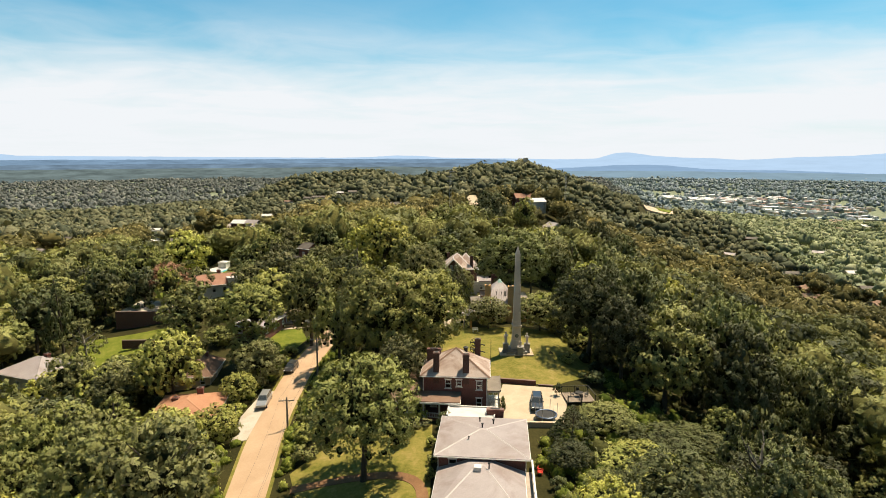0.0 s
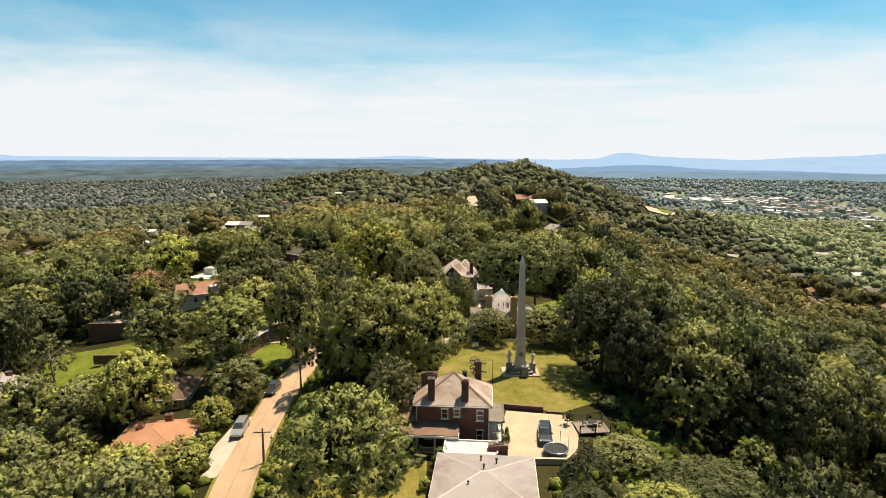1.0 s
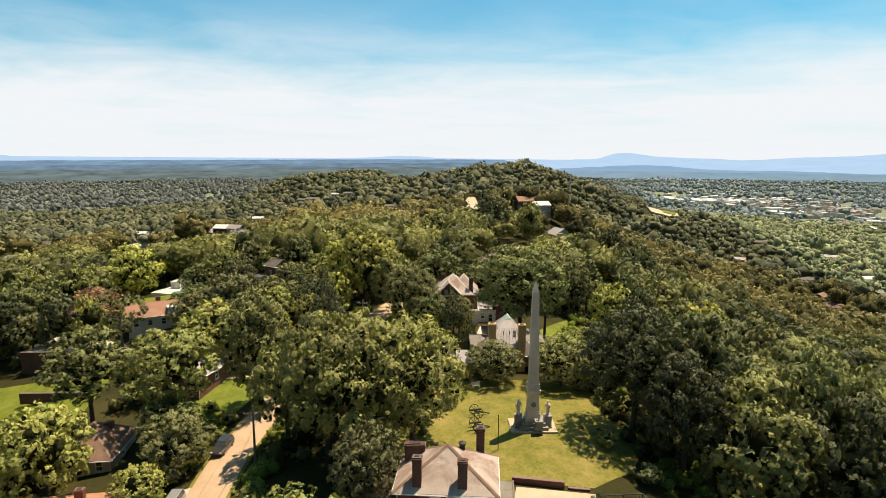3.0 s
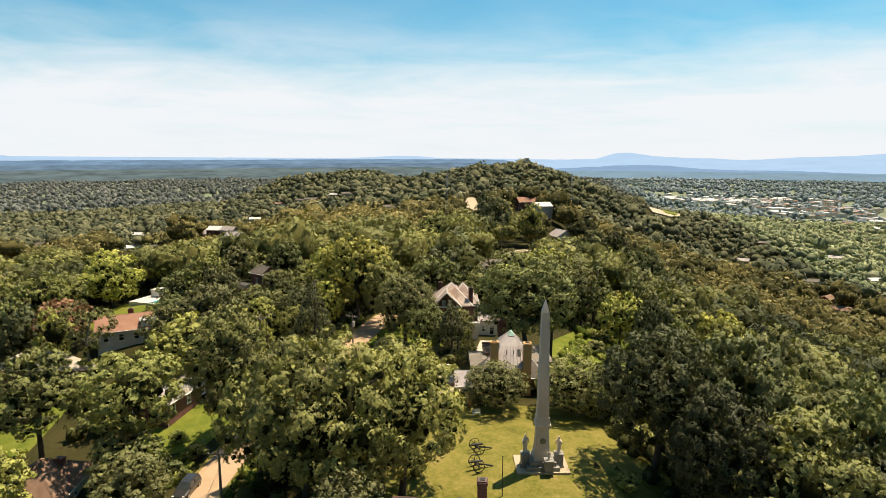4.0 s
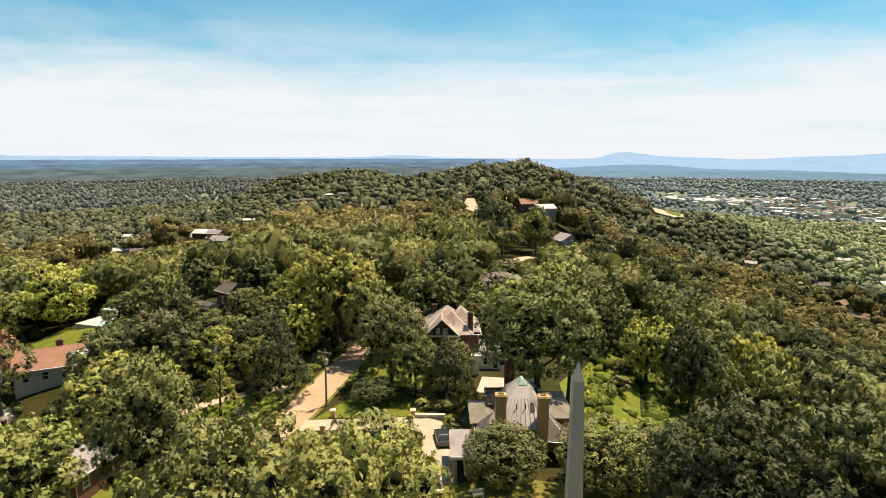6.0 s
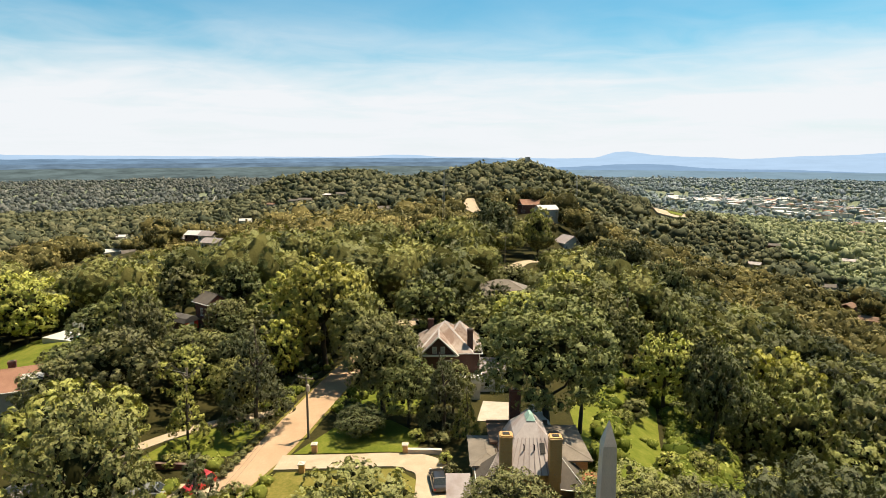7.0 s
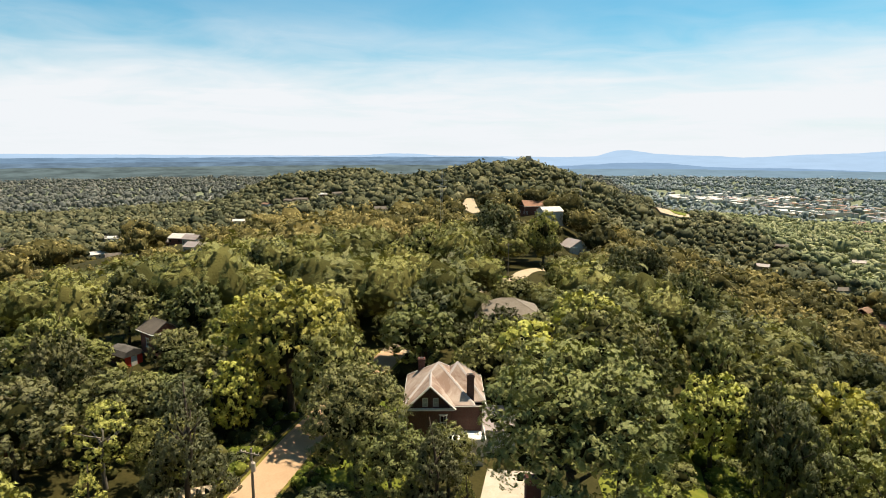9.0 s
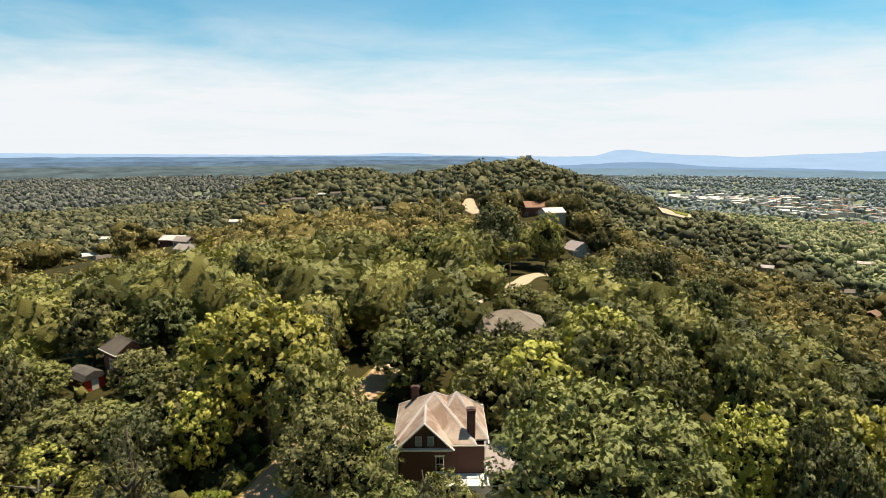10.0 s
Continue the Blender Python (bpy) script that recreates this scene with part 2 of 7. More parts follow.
WOODS_PLAIN_SHADE = leaf_material("leaf_woods_plain_shade", (0.078, 0.089, 0.087), (0.130, 0.139, 0.126), (0.182, 0.184, 0.166), tint=True, glow=0.05, grain=0.35, holes=0, spec=0.0, mottle=0.9)
BARK = surface("bark", (0.035, 0.028, 0.020), (0.075, 0.060, 0.045), (0.13, 0.11, 0.085), 2.0, 18, 0.95, bump=0.6, streak=0.3)
BARK_PALE = surface("bark_pale", (0.09, 0.08, 0.065), (0.17, 0.155, 0.13), (0.27, 0.25, 0.21), 2.0, 18, 0.95, bump=0.6, streak=0.3)
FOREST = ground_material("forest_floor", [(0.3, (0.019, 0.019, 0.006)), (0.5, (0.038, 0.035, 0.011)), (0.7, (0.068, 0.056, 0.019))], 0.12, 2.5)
# valley fields, their colour paled and blued for the haze
HAZY_FIELD = ground_material("hazy_valley_fields", [(0.3, (0.105, 0.128, 0.080)), (0.5, (0.165, 0.188, 0.118)), (0.7, (0.240, 0.240, 0.160))], 0.006, 0.08)
LAWN = ground_material("lawn_grass", [(0.30, (0.081, 0.084, 0.015)), (0.43, (0.135, 0.129, 0.025)), (0.55, (0.200, 0.170, 0.042)), (0.66, (0.275, 0.206, 0.075)), (0.78, (0.335, 0.247, 0.110))], 0.30, 2.2, 0.3)
LAWN_GREEN = ground_material("lawn_green", [(0.30, (0.070, 0.098, 0.012)), (0.5, (0.130, 0.150, 0.020)), (0.72, (0.210, 0.200, 0.042))], 0.35, 2.5, 0.3)
ROAD = ground_material("road_asphalt", [(0.28, (0.335, 0.222, 0.135)), (0.42, (0.405, 0.278, 0.175)), (0.58, (0.460, 0.325, 0.212)), (0.74, (0.545, 0.405, 0.280))], 0.22, 5.0, 0.12)
CONCRETE = ground_material("concrete_paving", [(0.28, (0.357, 0.280, 0.191)), (0.5, (0.442, 0.355, 0.252)), (0.72, (0.527, 0.437, 0.321))], 0.5, 7.0, 0.1)
GRAVEL = ground_material("gravel_drive", [(0.28, (0.323, 0.272, 0.207)), (0.5, (0.442, 0.388, 0.314)), (0.72, (0.544, 0.495, 0.413))], 0.5, 9.0, 0.3)
BRICK = brick_material("brick_red", (0.21, 0.070, 0.050), (0.155, 0.052, 0.040), (0.22, 0.15, 0.12))
BRICK_DARK = brick_material("brick_dark", (0.13, 0.052, 0.036), (0.095, 0.040, 0.030), (0.16, 0.12, 0.10))
BRICK_BUFF = brick_material("brick_buff", (0.721, 0.414, 0.156), (0.614, 0.337, 0.133), (0.690, 0.506, 0.296))
STUCCO = surface("stucco_tan", (0.42, 0.33, 0.22), (0.52, 0.42, 0.29), (0.60, 0.50, 0.36), 0.8, 10)
SIDING = surface("siding_white", (0.541, 0.512, 0.462), (0.623, 0.592, 0.539), (0.672, 0.640, 0.593), 0.8, 8, 0.6)
TRIM = surface("trim_white", (0.630, 0.607, 0.561), (0.711, 0.686, 0.637), (0.756, 0.730, 0.680), 1.2, 8, 0.5, bump=0.05)
STONE = surface("granite", (0.490, 0.420, 0.355), (0.634, 0.544, 0.464), (0.763, 0.662, 0.563), 0.5, 20, 0.75, streak=0.35, stain=(0.374, 0.315, 0.258), stain_at=0.60)
STONE_DARK = surface("granite_weathered", (0.16, 0.15, 0.135), (0.24, 0.225, 0.20), (0.33, 0.31, 0.28), 0.8, 20, 0.8, streak=0.5)
BRONZE = surface("bronze_patina", (0.10, 0.11, 0.09), (0.17, 0.18, 0.15), (0.27, 0.27, 0.22), 2, 20, 0.5, metal=0.6)
ROOF_PALE = surface("roof_pale_metal", (0.265, 0.225, 0.213), (0.315, 0.272, 0.260), (0.370, 0.326, 0.312), 0.30, 6, 0.5, stain=(0.215, 0.160, 0.140), stain_at=0.60)
ROOF_METAL = surface("roof_seamed_metal", (0.350, 0.305, 0.290), (0.425, 0.375, 0.358), (0.495, 0.445, 0.425), 0.6, 6, 0.5, streak=0.4, stain=(0.27, 0.195, 0.165), stain_at=0.58)
ROOF_SLATE = surface("roof_slate_stained", (0.328, 0.259, 0.218), (0.413, 0.331, 0.279), (0.491, 0.403, 0.340), 0.5, 7, 0.8, bump=0.3, stain=(0.203, 0.119, 0.082), stain_at=0.50)
ROOF_TAUPE = surface("roof_taupe_shingle", (0.15, 0.125, 0.10), (0.20, 0.17, 0.135), (0.26, 0.22, 0.18), 0.5, 7, 0.85, bump=0.3, stain=(0.11, 0.085, 0.065))
ROOF_GREY = surface("roof_grey_slate", (0.078, 0.066, 0.054), (0.113, 0.095, 0.078), (0.151, 0.128, 0.105), 0.5, 7, 0.75, bump=0.3, stain=(0.062, 0.044, 0.031))
ROOF_RED = surface("roof_terracotta", (0.270, 0.098, 0.048), (0.360, 0.140, 0.068), (0.432, 0.178, 0.092), 0.5, 8, 0.8, bump=0.3)
ROOF_ORANGE = surface("roof_orange_tile", (0.303, 0.141, 0.075), (0.376, 0.186, 0.103), (0.433, 0.228, 0.136), 0.5, 8, 0.8, bump=0.3)
ROOF_RUST = surface("roof_rust_brown", (0.21, 0.105, 0.068), (0.29, 0.150, 0.098), (0.36, 0.20, 0.135), 0.5, 8, 0.85, bump=0.3)
ROOF_BROWN = surface("roof_brown_shingle", (0.135, 0.080, 0.055), (0.20, 0.125, 0.085), (0.27, 0.175, 0.125), 0.5, 8, 0.9, bump=0.4)
ROOF_DARK = surface("roof_dark_shingle", (0.060, 0.055, 0.050), (0.095, 0.086, 0.078), (0.14, 0.125, 0.115), 0.5, 8, 0.9, bump=0.4)
ROOF_WHITE = surface("roof_white_membrane", (0.475, 0.448, 0.422), (0.547, 0.521, 0.490), (0.598, 0.574, 0.544), 0.4, 6, 0.6, stain=(0.396, 0.350, 0.306), stain_at=0.68)
CAP = surface("ridge_cap", (0.370, 0.325, 0.305), (0.420, 0.372, 0.352), (0.470, 0.425, 0.405), 1, 8, 0.55)
COPPER = surface("copper_green", (0.20, 0.36, 0.30), (0.32, 0.48, 0.41), (0.46, 0.58, 0.52), 1, 8, 0.6)
WOOD = surface("weathered_wood", (0.16, 0.125, 0.09), (0.24, 0.19, 0.145), (0.32, 0.26, 0.20), 1, 14, 0.85, streak=3)
DECK = surface("sun_bleached_deck", (0.30, 0.25, 0.205), (0.39, 0.33, 0.275), (0.47, 0.405, 0.34), 1, 14, 0.85, streak=3)
POLE = surface("pole_wood", (0.13, 0.11, 0.09), (0.21, 0.18, 0.15), (0.29, 0.255, 0.215), 1.5, 16, 0.9, streak=0.2)
IRON = surface("dark_iron", (0.020, 0.019, 0.018), (0.035, 0.033, 0.030), (0.055, 0.050, 0.045), 2, 18, 0.6)
GLASS = plain("window_glass", (0.80, 0.86, 0.86), 0.03, trans=1.0)
CAR_GLASS = plain("car_glass", (0.10, 0.12, 0.13), 0.04, trans=0.6)
RUBBER = surface("tyre_rubber", (0.015, 0.015, 0.015), (0.024, 0.024, 0.024), (0.036, 0.035, 0.034), 3, 20, 0.9)
STEEL = plain("steel", (0.55, 0.55, 0.56), 0.3, 1.0)
WIRE = plain("cable_black", (0.03, 0.03, 0.03), 0.6)
LAMP = plain("lamp_lens", (0.75, 0.72, 0.68), 0.1)
TAIL = plain("tail_lens", (0.35, 0.02, 0.015), 0.2)
RED = surface("red_paint", (0.50, 0.035, 0.02), (0.62, 0.05, 0.028), (0.70, 0.08, 0.045), 1, 9, 0.6)
WATER = plain("pool_water", (0.05, 0.42, 0.45), 0.05)
MULCH = ground_material("mulch_bed", [(0.3, (0.12, 0.065, 0.035)), (0.5, (0.19, 0.105, 0.055)), (0.7, (0.27, 0.155, 0.08))], 0.5, 8.0)

# ---------------------------------------------------------------- mesh helpers


class Build:
    """Collects vertices and faces of one mesh."""

    def __init__(self):
        self.v, self.f = [], []

    def add(self, verts, faces):
        n = len(self.v)
        self.v += [tuple(p) for p in verts]
        self.f += [tuple(i + n for i in f) for f in faces]
        return self

    def box(self, x0, y0, z0, x1, y1, z1):
        return self.add([(x0, y0, z0), (x1, y0, z0), (x1, y1, z0), (x0, y1, z0), (x0, y0, z1), (x1, y0, z1), (x1, y1, z1), (x0, y1, z1)],
                        [(3, 2, 1, 0), (4, 5, 6, 7), (0, 1, 5, 4), (1, 2, 6, 5), (2, 3, 7, 6), (3, 0, 4, 7)])

    def taper(self, cx, cy, z0, wx0, wy0, z1, wx1, wy1):
        a, b, c, d = wx0 / 2, wy0 / 2, wx1 / 2, wy1 / 2
        return self.add([(cx - a, cy - b, z0), (cx + a, cy - b, z0), (cx + a, cy + b, z0), (cx - a, cy + b, z0),
                         (cx - c, cy - d, z1), (cx + c, cy - d, z1), (cx + c, cy + d, z1), (cx - c, cy + d, z1)],
                        [(3, 2, 1, 0), (4, 5, 6, 7), (0, 1, 5, 4), (1, 2, 6, 5), (2, 3, 7, 6), (3, 0, 4, 7)])

    def tube(self, points, radii, sides=8, caps=True):
        """A round bar through the points, with a radius at each."""
        pts = [Vector(p) for p in points]
        rings = []
        for i, p in enumerate(pts):
            d = (pts[min(i + 1, len(pts) - 1)] - pts[max(i - 1, 0)]).normalized()
            s = d.cross(Vector((0.3, 0.9, 0.2)) if abs(d.z) > 0.8 else Vector((0, 0, 1))).normalized()
            u = s.cross(d)
            rings.append([p + (s * math.cos(a) + u * math.sin(a)) * radii[i] for a in (2 * math.pi * k / sides for k in range(sides))])
        n = len(rings)
        faces = [(i * sides + k, i * sides + (k + 1) % sides, (i + 1) * sides + (k + 1) % sides, (i + 1) * sides + k) for i in range(n - 1) for k in range(sides)]
        if caps:
            faces += [tuple(range(sides))[::-1], tuple((n - 1) * sides + k for k in range(sides))]
        return self.add([q for r in rings for q in r], faces)

    def lathe(self, cx, cy, profile, sides=16):
        rows = [[(cx + r * math.cos(2 * math.pi * k / sides), cy + r * math.sin(2 * math.pi * k / sides), z) for k in range(sides)] for r, z in profile]
        n = len(rows)
        faces = [(i * sides + k, i * sides + (k + 1) % sides, (i + 1) * sides + (k + 1) % sides, (i + 1) * sides + k) for i in range(n - 1) for k in range(sides)]
        faces += [tuple(range(sides))[::-1], tuple((n - 1) * sides + k for k in range(sides))]
        return self.add([p for r in rows for p in r], faces)

    def moved(self, m):
        self.v = [tuple(m @ Vector(p)) for p in self.v]
        return self

    def mesh(self, name, mat, smooth=False):
        me = bpy.data.meshes.new(name)
        me.from_pydata(self.v, [], self.f)
        if mat:
            me.materials.append(mat)
        if smooth:
            me.shade_smooth()
        me.update()
        return me


def part(name, b, mat, parent, label="", smooth=False, bevel=0.0):
    ob = new(name, b if isinstance(b, bpy.types.Mesh) else b.mesh(name, mat, smooth))
    ob.parent = parent
    if bevel:
        md = ob.modifiers.new("bevel", "BEVEL")
        md.width, md.segments, md.limit_method = bevel, 2, "ANGLE"
    if label:
        tagged(ob, label=label)
    return ob


def thing(name, m, label, category, group="", kind=""):
    ob = new(name)
    ob.matrix_world = m
    return tagged(ob, label, category, group, kind)


# ---------------------------------------------------------------- the lie of the land
CREST_Y = [-5000, -200, 50, 66, 78, 86, 95, 102, 118, 140, 165, 220, 300, 450, 600, 760, 1000, 1300, 2000, 5000]
CREST_Z = [-60, 0, 2.6, 3.2, 4.4, 4.8, 5.4, 6.3, 5.8, 5.0, 4.6, 3.0, 0.5, -7, -15, -22, -24, -32, -55, -70]
MID_Y = [0, 150, 300, 600, 1000, 1500]
MID_X = [5, 6, 25, 75, 125, 150]


def ground_z(x, y):
    """Height of the land: a ridge with a steep right flank, a gentler left one and a wooded hill ahead."""
    x, y = np.asarray(x, float), np.asarray(y, float)
    c = np.interp(y, CREST_Y, CREST_Z)
    d = x - np.interp(y, MID_Y, MID_X)
    r = np.maximum(d - 14, 0)
    right = (104 + np.minimum(c, 0) * 0.8) * (1 - np.exp(-r * r / (r + 12) / 190))
    near = np.interp(y, [0, 105, 150, 190, 260, 400], [0.15, 0.15, 0.02, 0.0, 0.03, 0.06])
    l = np.maximum(-d - 9, 0)
    left = near * np.minimum(l, 70) + 50 * (1 - np.exp(-np.maximum(l - 55, 0) / 420)) * np.interp(y, [0, 150, 400], [1, 0.75, 1])
    hill = 50 * np.exp(-((y - 990) / 235) ** 2) * np.where(d > 0, np.exp(-(d / 420) ** 2), np.interp(d, [-520, -420, -330, -260, -199, -145, -110], [0, 0.12, 0.32, 0.55, 0.76, 0.88, 1.0]))
    hill = hill + 64 * np.exp(-((x + 240) / 165) ** 4) * np.exp(-((y - 1300) / 180) ** 2)
    dist = np.hypot(x, y)
    roll = np.sin(x * 0.011 + 1.3) * np.cos(y * 0.009 + 0.4) * 6 * np.clip((dist - 250) / 500, 0, 1)
    for bx, by, size, high in ((-62, 156, 13, 3.2), (-70, 187, 14, 3.0), (-45, 185, 10, 4.0), (66, 446, 30, 14.0), (345, 945, 60, -20.0), (-148, 440, 52, 13.0)):
        c = c + high * np.exp(-((x - bx) ** 2 + (y - by) ** 2) / (2 * size * size))
    z = np.maximum(c - right - left + hill, -100) + roll
    return z


def gz(x, y):
    """Height of the ground's own mesh at one point."""
    i, j = int(np.clip(np.searchsorted(GX, x) - 1, 0, nx - 2)), int(np.clip(np.searchsorted(GY, y) - 1, 0, ny - 2))
    u, v = (x - GX[i]) / (GX[i + 1] - GX[i]), (y - GY[j]) / (GY[j + 1] - GY[j])
    a, b = HEIGHT[j, i] * (1 - u) + HEIGHT[j, i + 1] * u, HEIGHT[j + 1, i] * (1 - u) + HEIGHT[j + 1, i + 1] * u
    return float(a * (1 - v) + b * v)


def spaced(a, b, near0, near1, step, grow):
    out = list(np.arange(near0, near1 + 0.01, step))
    s, p = step, near1
    while p < b:
        s *= grow
        p = min(p + s, b)
        out.append(p)
    s, p, low = step, near0, []
    while p > a:
        s *= grow
        p = max(p - s, a)
        low.append(p)
    return np.array(low[::-1] + out)


GX, GY = spaced(-4900, 4900, -95, 80, 2.5, 1.09), spaced(-4900, 4900, 45, 220, 2.5, 1.08)
gxx, gyy = np.meshgrid(GX, GY)
HEIGHT = ground_z(gxx, gyy)
gverts = np.stack([gxx, gyy, HEIGHT], -1).reshape(-1, 3)
nx, ny = len(GX), len(GY)
ii = (np.arange(ny - 1)[:, None] * nx + np.arange(nx - 1)[None]).ravel()
gfaces = np.stack([ii, ii + 1, ii + nx + 1, ii + nx], -1)
gm = bpy.data.meshes.new("ground")
gm.from_pydata(gverts.tolist(), [], gfaces.tolist())
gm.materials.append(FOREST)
gm.materials.append(HAZY_FIELD)
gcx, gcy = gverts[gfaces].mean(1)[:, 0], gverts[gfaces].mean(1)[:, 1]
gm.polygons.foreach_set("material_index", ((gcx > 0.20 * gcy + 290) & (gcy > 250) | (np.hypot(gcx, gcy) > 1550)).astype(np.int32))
gm.shade_smooth()
tagged(new("ground", gm), "wooded ridge ground of leaf litter and rough grass", "ground", kind="structure")


def draped(name, outline, mat, label, category, lift=0.08, cell=2.0, kind="structure"):
    """A patch of surface inside an outline in plan, laid over the land."""
    bm = bmesh.new()
    bm.faces.new([bm.verts.new((x, y, 0)) for x, y in outline])
    xs, ys = [p[0] for p in outline], [p[1] for p in outline]
    for axis, lo, hi in ((0, min(xs), max(xs)), (1, min(ys), max(ys))):
        p = lo + cell
        while p < hi - 0.01:
            no, co = [0, 0, 0], [0, 0, 0]
            no[axis], co[axis] = 1, p
            bmesh.ops.bisect_plane(bm, geom=bm.verts[:] + bm.edges[:] + bm.faces[:], plane_co=co, plane_no=no)
            p += cell
    bmesh.ops.triangulate(bm, faces=[f for f in bm.faces if len(f.verts) > 4])
    for f in bm.faces:
        f.normal_update()
        if f.normal.z < 0:
            f.normal_flip()
    edge = [e for e in bm.edges if e.is_boundary]
    for v in bm.verts:
        v.co.z = gz(v.co.x, v.co.y) + lift
    skirt = bmesh.ops.extrude_edge_only(bm, edges=edge)
    for v in skirt["geom"]:
        if isinstance(v, bmesh.types.BMVert):
            v.co.z -= lift + 0.35
    me = bpy.data.meshes.new(name)
    bm.to_mesh(me)
    bm.free()
    me.materials.append(mat)
    return tagged(new(name, me), label, category, kind=kind)


def strip(points, half, n=None):
    """The outline of a band along points (x, y), half as wide as told on each side."""
    left, right = [], []
    for i, p in enumerate(points):
        a, b = Vector(points[max(i - 1, 0)]), Vector(points[min(i + 1, len(points) - 1)])
        d = (b - a).normalized()
        w = half[i] if isinstance(half, (list, tuple)) else half
        left.append((p[0] - d.y * w, p[1] + d.x * w))
        right.append((p[0] + d.y * w, p[1] - d.x * w))
    return left + right[::-1]


def smooth_line(pts, k=6):
    """A smooth curve through points in plan."""
    out = []
    for i in range(len(pts) - 1):
        p0, p1, p2, p3 = (np.array(pts[min(max(j, 0), len(pts) - 1)], float) for j in (i - 1, i, i + 1, i + 2))
        for t in np.linspace(0, 1, k, endpoint=False):
            out.append(tuple(0.5 * (2 * p1 + (p2 - p0) * t + (2 * p0 - 5 * p1 + 4 * p2 - p3) * t * t + (3 * p1 - p0 - 3 * p2 + p3) * t ** 3)))
    out.append(tuple(pts[-1]))
    return out


ROAD_LINE = smooth_line([(-17, -60), (-19, -20), (-21, 20), (-22.6, 45), (-24.6, 66), (-26.4, 82), (-26.8, 95), (-26.0, 110), (-23.6, 126), (-19.2, 139), (-16.2, 152), (-13.6, 166), (-9.5, 182), (-5, 200)])
draped("road", strip(ROAD_LINE, 2.65), ROAD, "sun-bleached tan asphalt residential road", "road", 0.10)
draped("verge", strip(ROAD_LINE, 3.15), LAWN, "dry grass verges along the road", "verge", 0.05)
draped("pavement", [(-31.3, 80), (-29.0, 80), (-29.5, 96), (-31.6, 95.5), (-32.6, 88)], GRAVEL, "pale gravel parking shoulder beside the road", "shoulder", 0.12)
ROAD_FAR = smooth_line([(-5, 200), (6, 230), (16, 262), (30, 284), (36, 298), (44, 306), (60, 310)])
draped("road_upper", strip(ROAD_FAR, 2.8), CONCRETE, "pale tan residential road winding between the trees", "road", 0.10, 4)
draped("road_far", strip([(37.5, 608), (34, 640), (33, 670), (34.5, 700), (37, 722)], [4, 6.5, 7.5, 6, 4]), CONCRETE, "distant pale tan road climbing the hill", "road", 0.4, 12)
draped("lawn_monument", [(-4, 91.5), (9.6, 91.6), (18.6, 90.2), (24, 94), (29, 103), (29, 112), (25, 119), (12, 121), (2, 120), (-5, 110)], LAWN, "dry yellow-green mown lawn round the monument", "lawn", 0.06)
draped("lawn_front", [(-16, 60), (-1.5, 60), (-1.5, 78), (-6, 80), (-14, 78), (-20, 70)], LAWN, "dry yellow-green front lawn", "lawn", 0.06)
draped("path_front", strip(smooth_line([(-19, 66.5), (-12, 67.2), (-6, 66.6), (-2.8, 64), (-2.2, 58)]), 0.7), MULCH, "curving reddish-brown garden path", "path", 0.12, 1.5)
draped("parking_lot", [(8.7, 77.8), (17.2, 77.4), (19.0, 83.9), (18.6, 89.0), (9.8, 90.4), (8.7, 86)], CONCRETE, "sunlit tan concrete parking court", "paving", 0.14, 1.5)
draped("lawn_left", [(-42, 113), (-31, 114), (-29.5, 121), (-33, 130), (-42, 127)], LAWN_GREEN, "sunlit green side lawn", "lawn", 0.06)
draped("lawn_terrace", [(-85, 118), (-58, 118), (-60, 136), (-86, 134)], LAWN_GREEN, "sunlit lawn below a garden wall", "lawn", 0.06)
draped("lawn_corner", [(-36, 139), (-23.6, 139.5), (-21.2, 147), (-25, 149), (-33, 144)], LAWN_GREEN, "bright green corner lawn beside the road", "lawn", 0.06)
draped("path_corner", strip(smooth_line([(-40, 139), (-34, 144.6), (-28, 148.5), (-21.5, 151)]), 0.9), CONCRETE, "curved tan walkway beside the lawn", "path", 0.12, 1.5)
draped("driveway", [(-37.4, 128.6), (-33, 129.0), (-27.0, 129.6), (-22.6, 130.4), (-22.8, 133.6), (-29, 133.6), (-37.0, 133.0)], CONCRETE, "pale concrete drive beside a low house", "driveway", 0.12, 1.5)
draped("driveway", strip(smooth_line([(-17, 137.2), (-8, 136.6), (-1.5, 136.2), (2.2, 134), (2.6, 128), (2.4, 120)]), [1.7] * 14 + [2.2] * 17), CONCRETE, "pale concrete driveway", "driveway", 0.13, 1.5)
draped("lawn_drive", [(-15.6, 139.2), (0, 138.4), (1, 143), (-4, 148), (-11, 147)], LAWN_GREEN, "shaded green lawn beside the driveway", "lawn", 0.06)
draped("lawn_bend", [(-16.6, 134.9), (-2, 134.2), (1, 131), (0.6, 120), (-8, 120), (-19, 126)], LAWN, "dry lawn inside the driveway bend", "lawn", 0.06)
draped("lawn_house", [(-10, 150), (2, 150), (4, 176), (-4, 178), (-8, 165)], LAWN_GREEN, "green lawn beside a brick house", "lawn", 0.06)
draped("lawn_slope", [(20.5, 127.5), (31, 127.5), (35, 148), (43, 172), (47, 186), (42, 186), (34, 172), (22.5, 152)], LAWN_GREEN, "bright grass strip running down the slope", "lawn", 0.06)
draped("court", [(8.4, 147.4), (14.6, 147.0), (15.4, 153.6), (9.8, 154.4)], GRAVEL, "sunlit pale paved court between two houses", "paving", 0.12, 1.5)
draped("lawn_upper", [(20, 262), (27, 262), (33, 284), (26, 288)], LAWN_GREEN, "green verge beside the road", "lawn", 0.06)
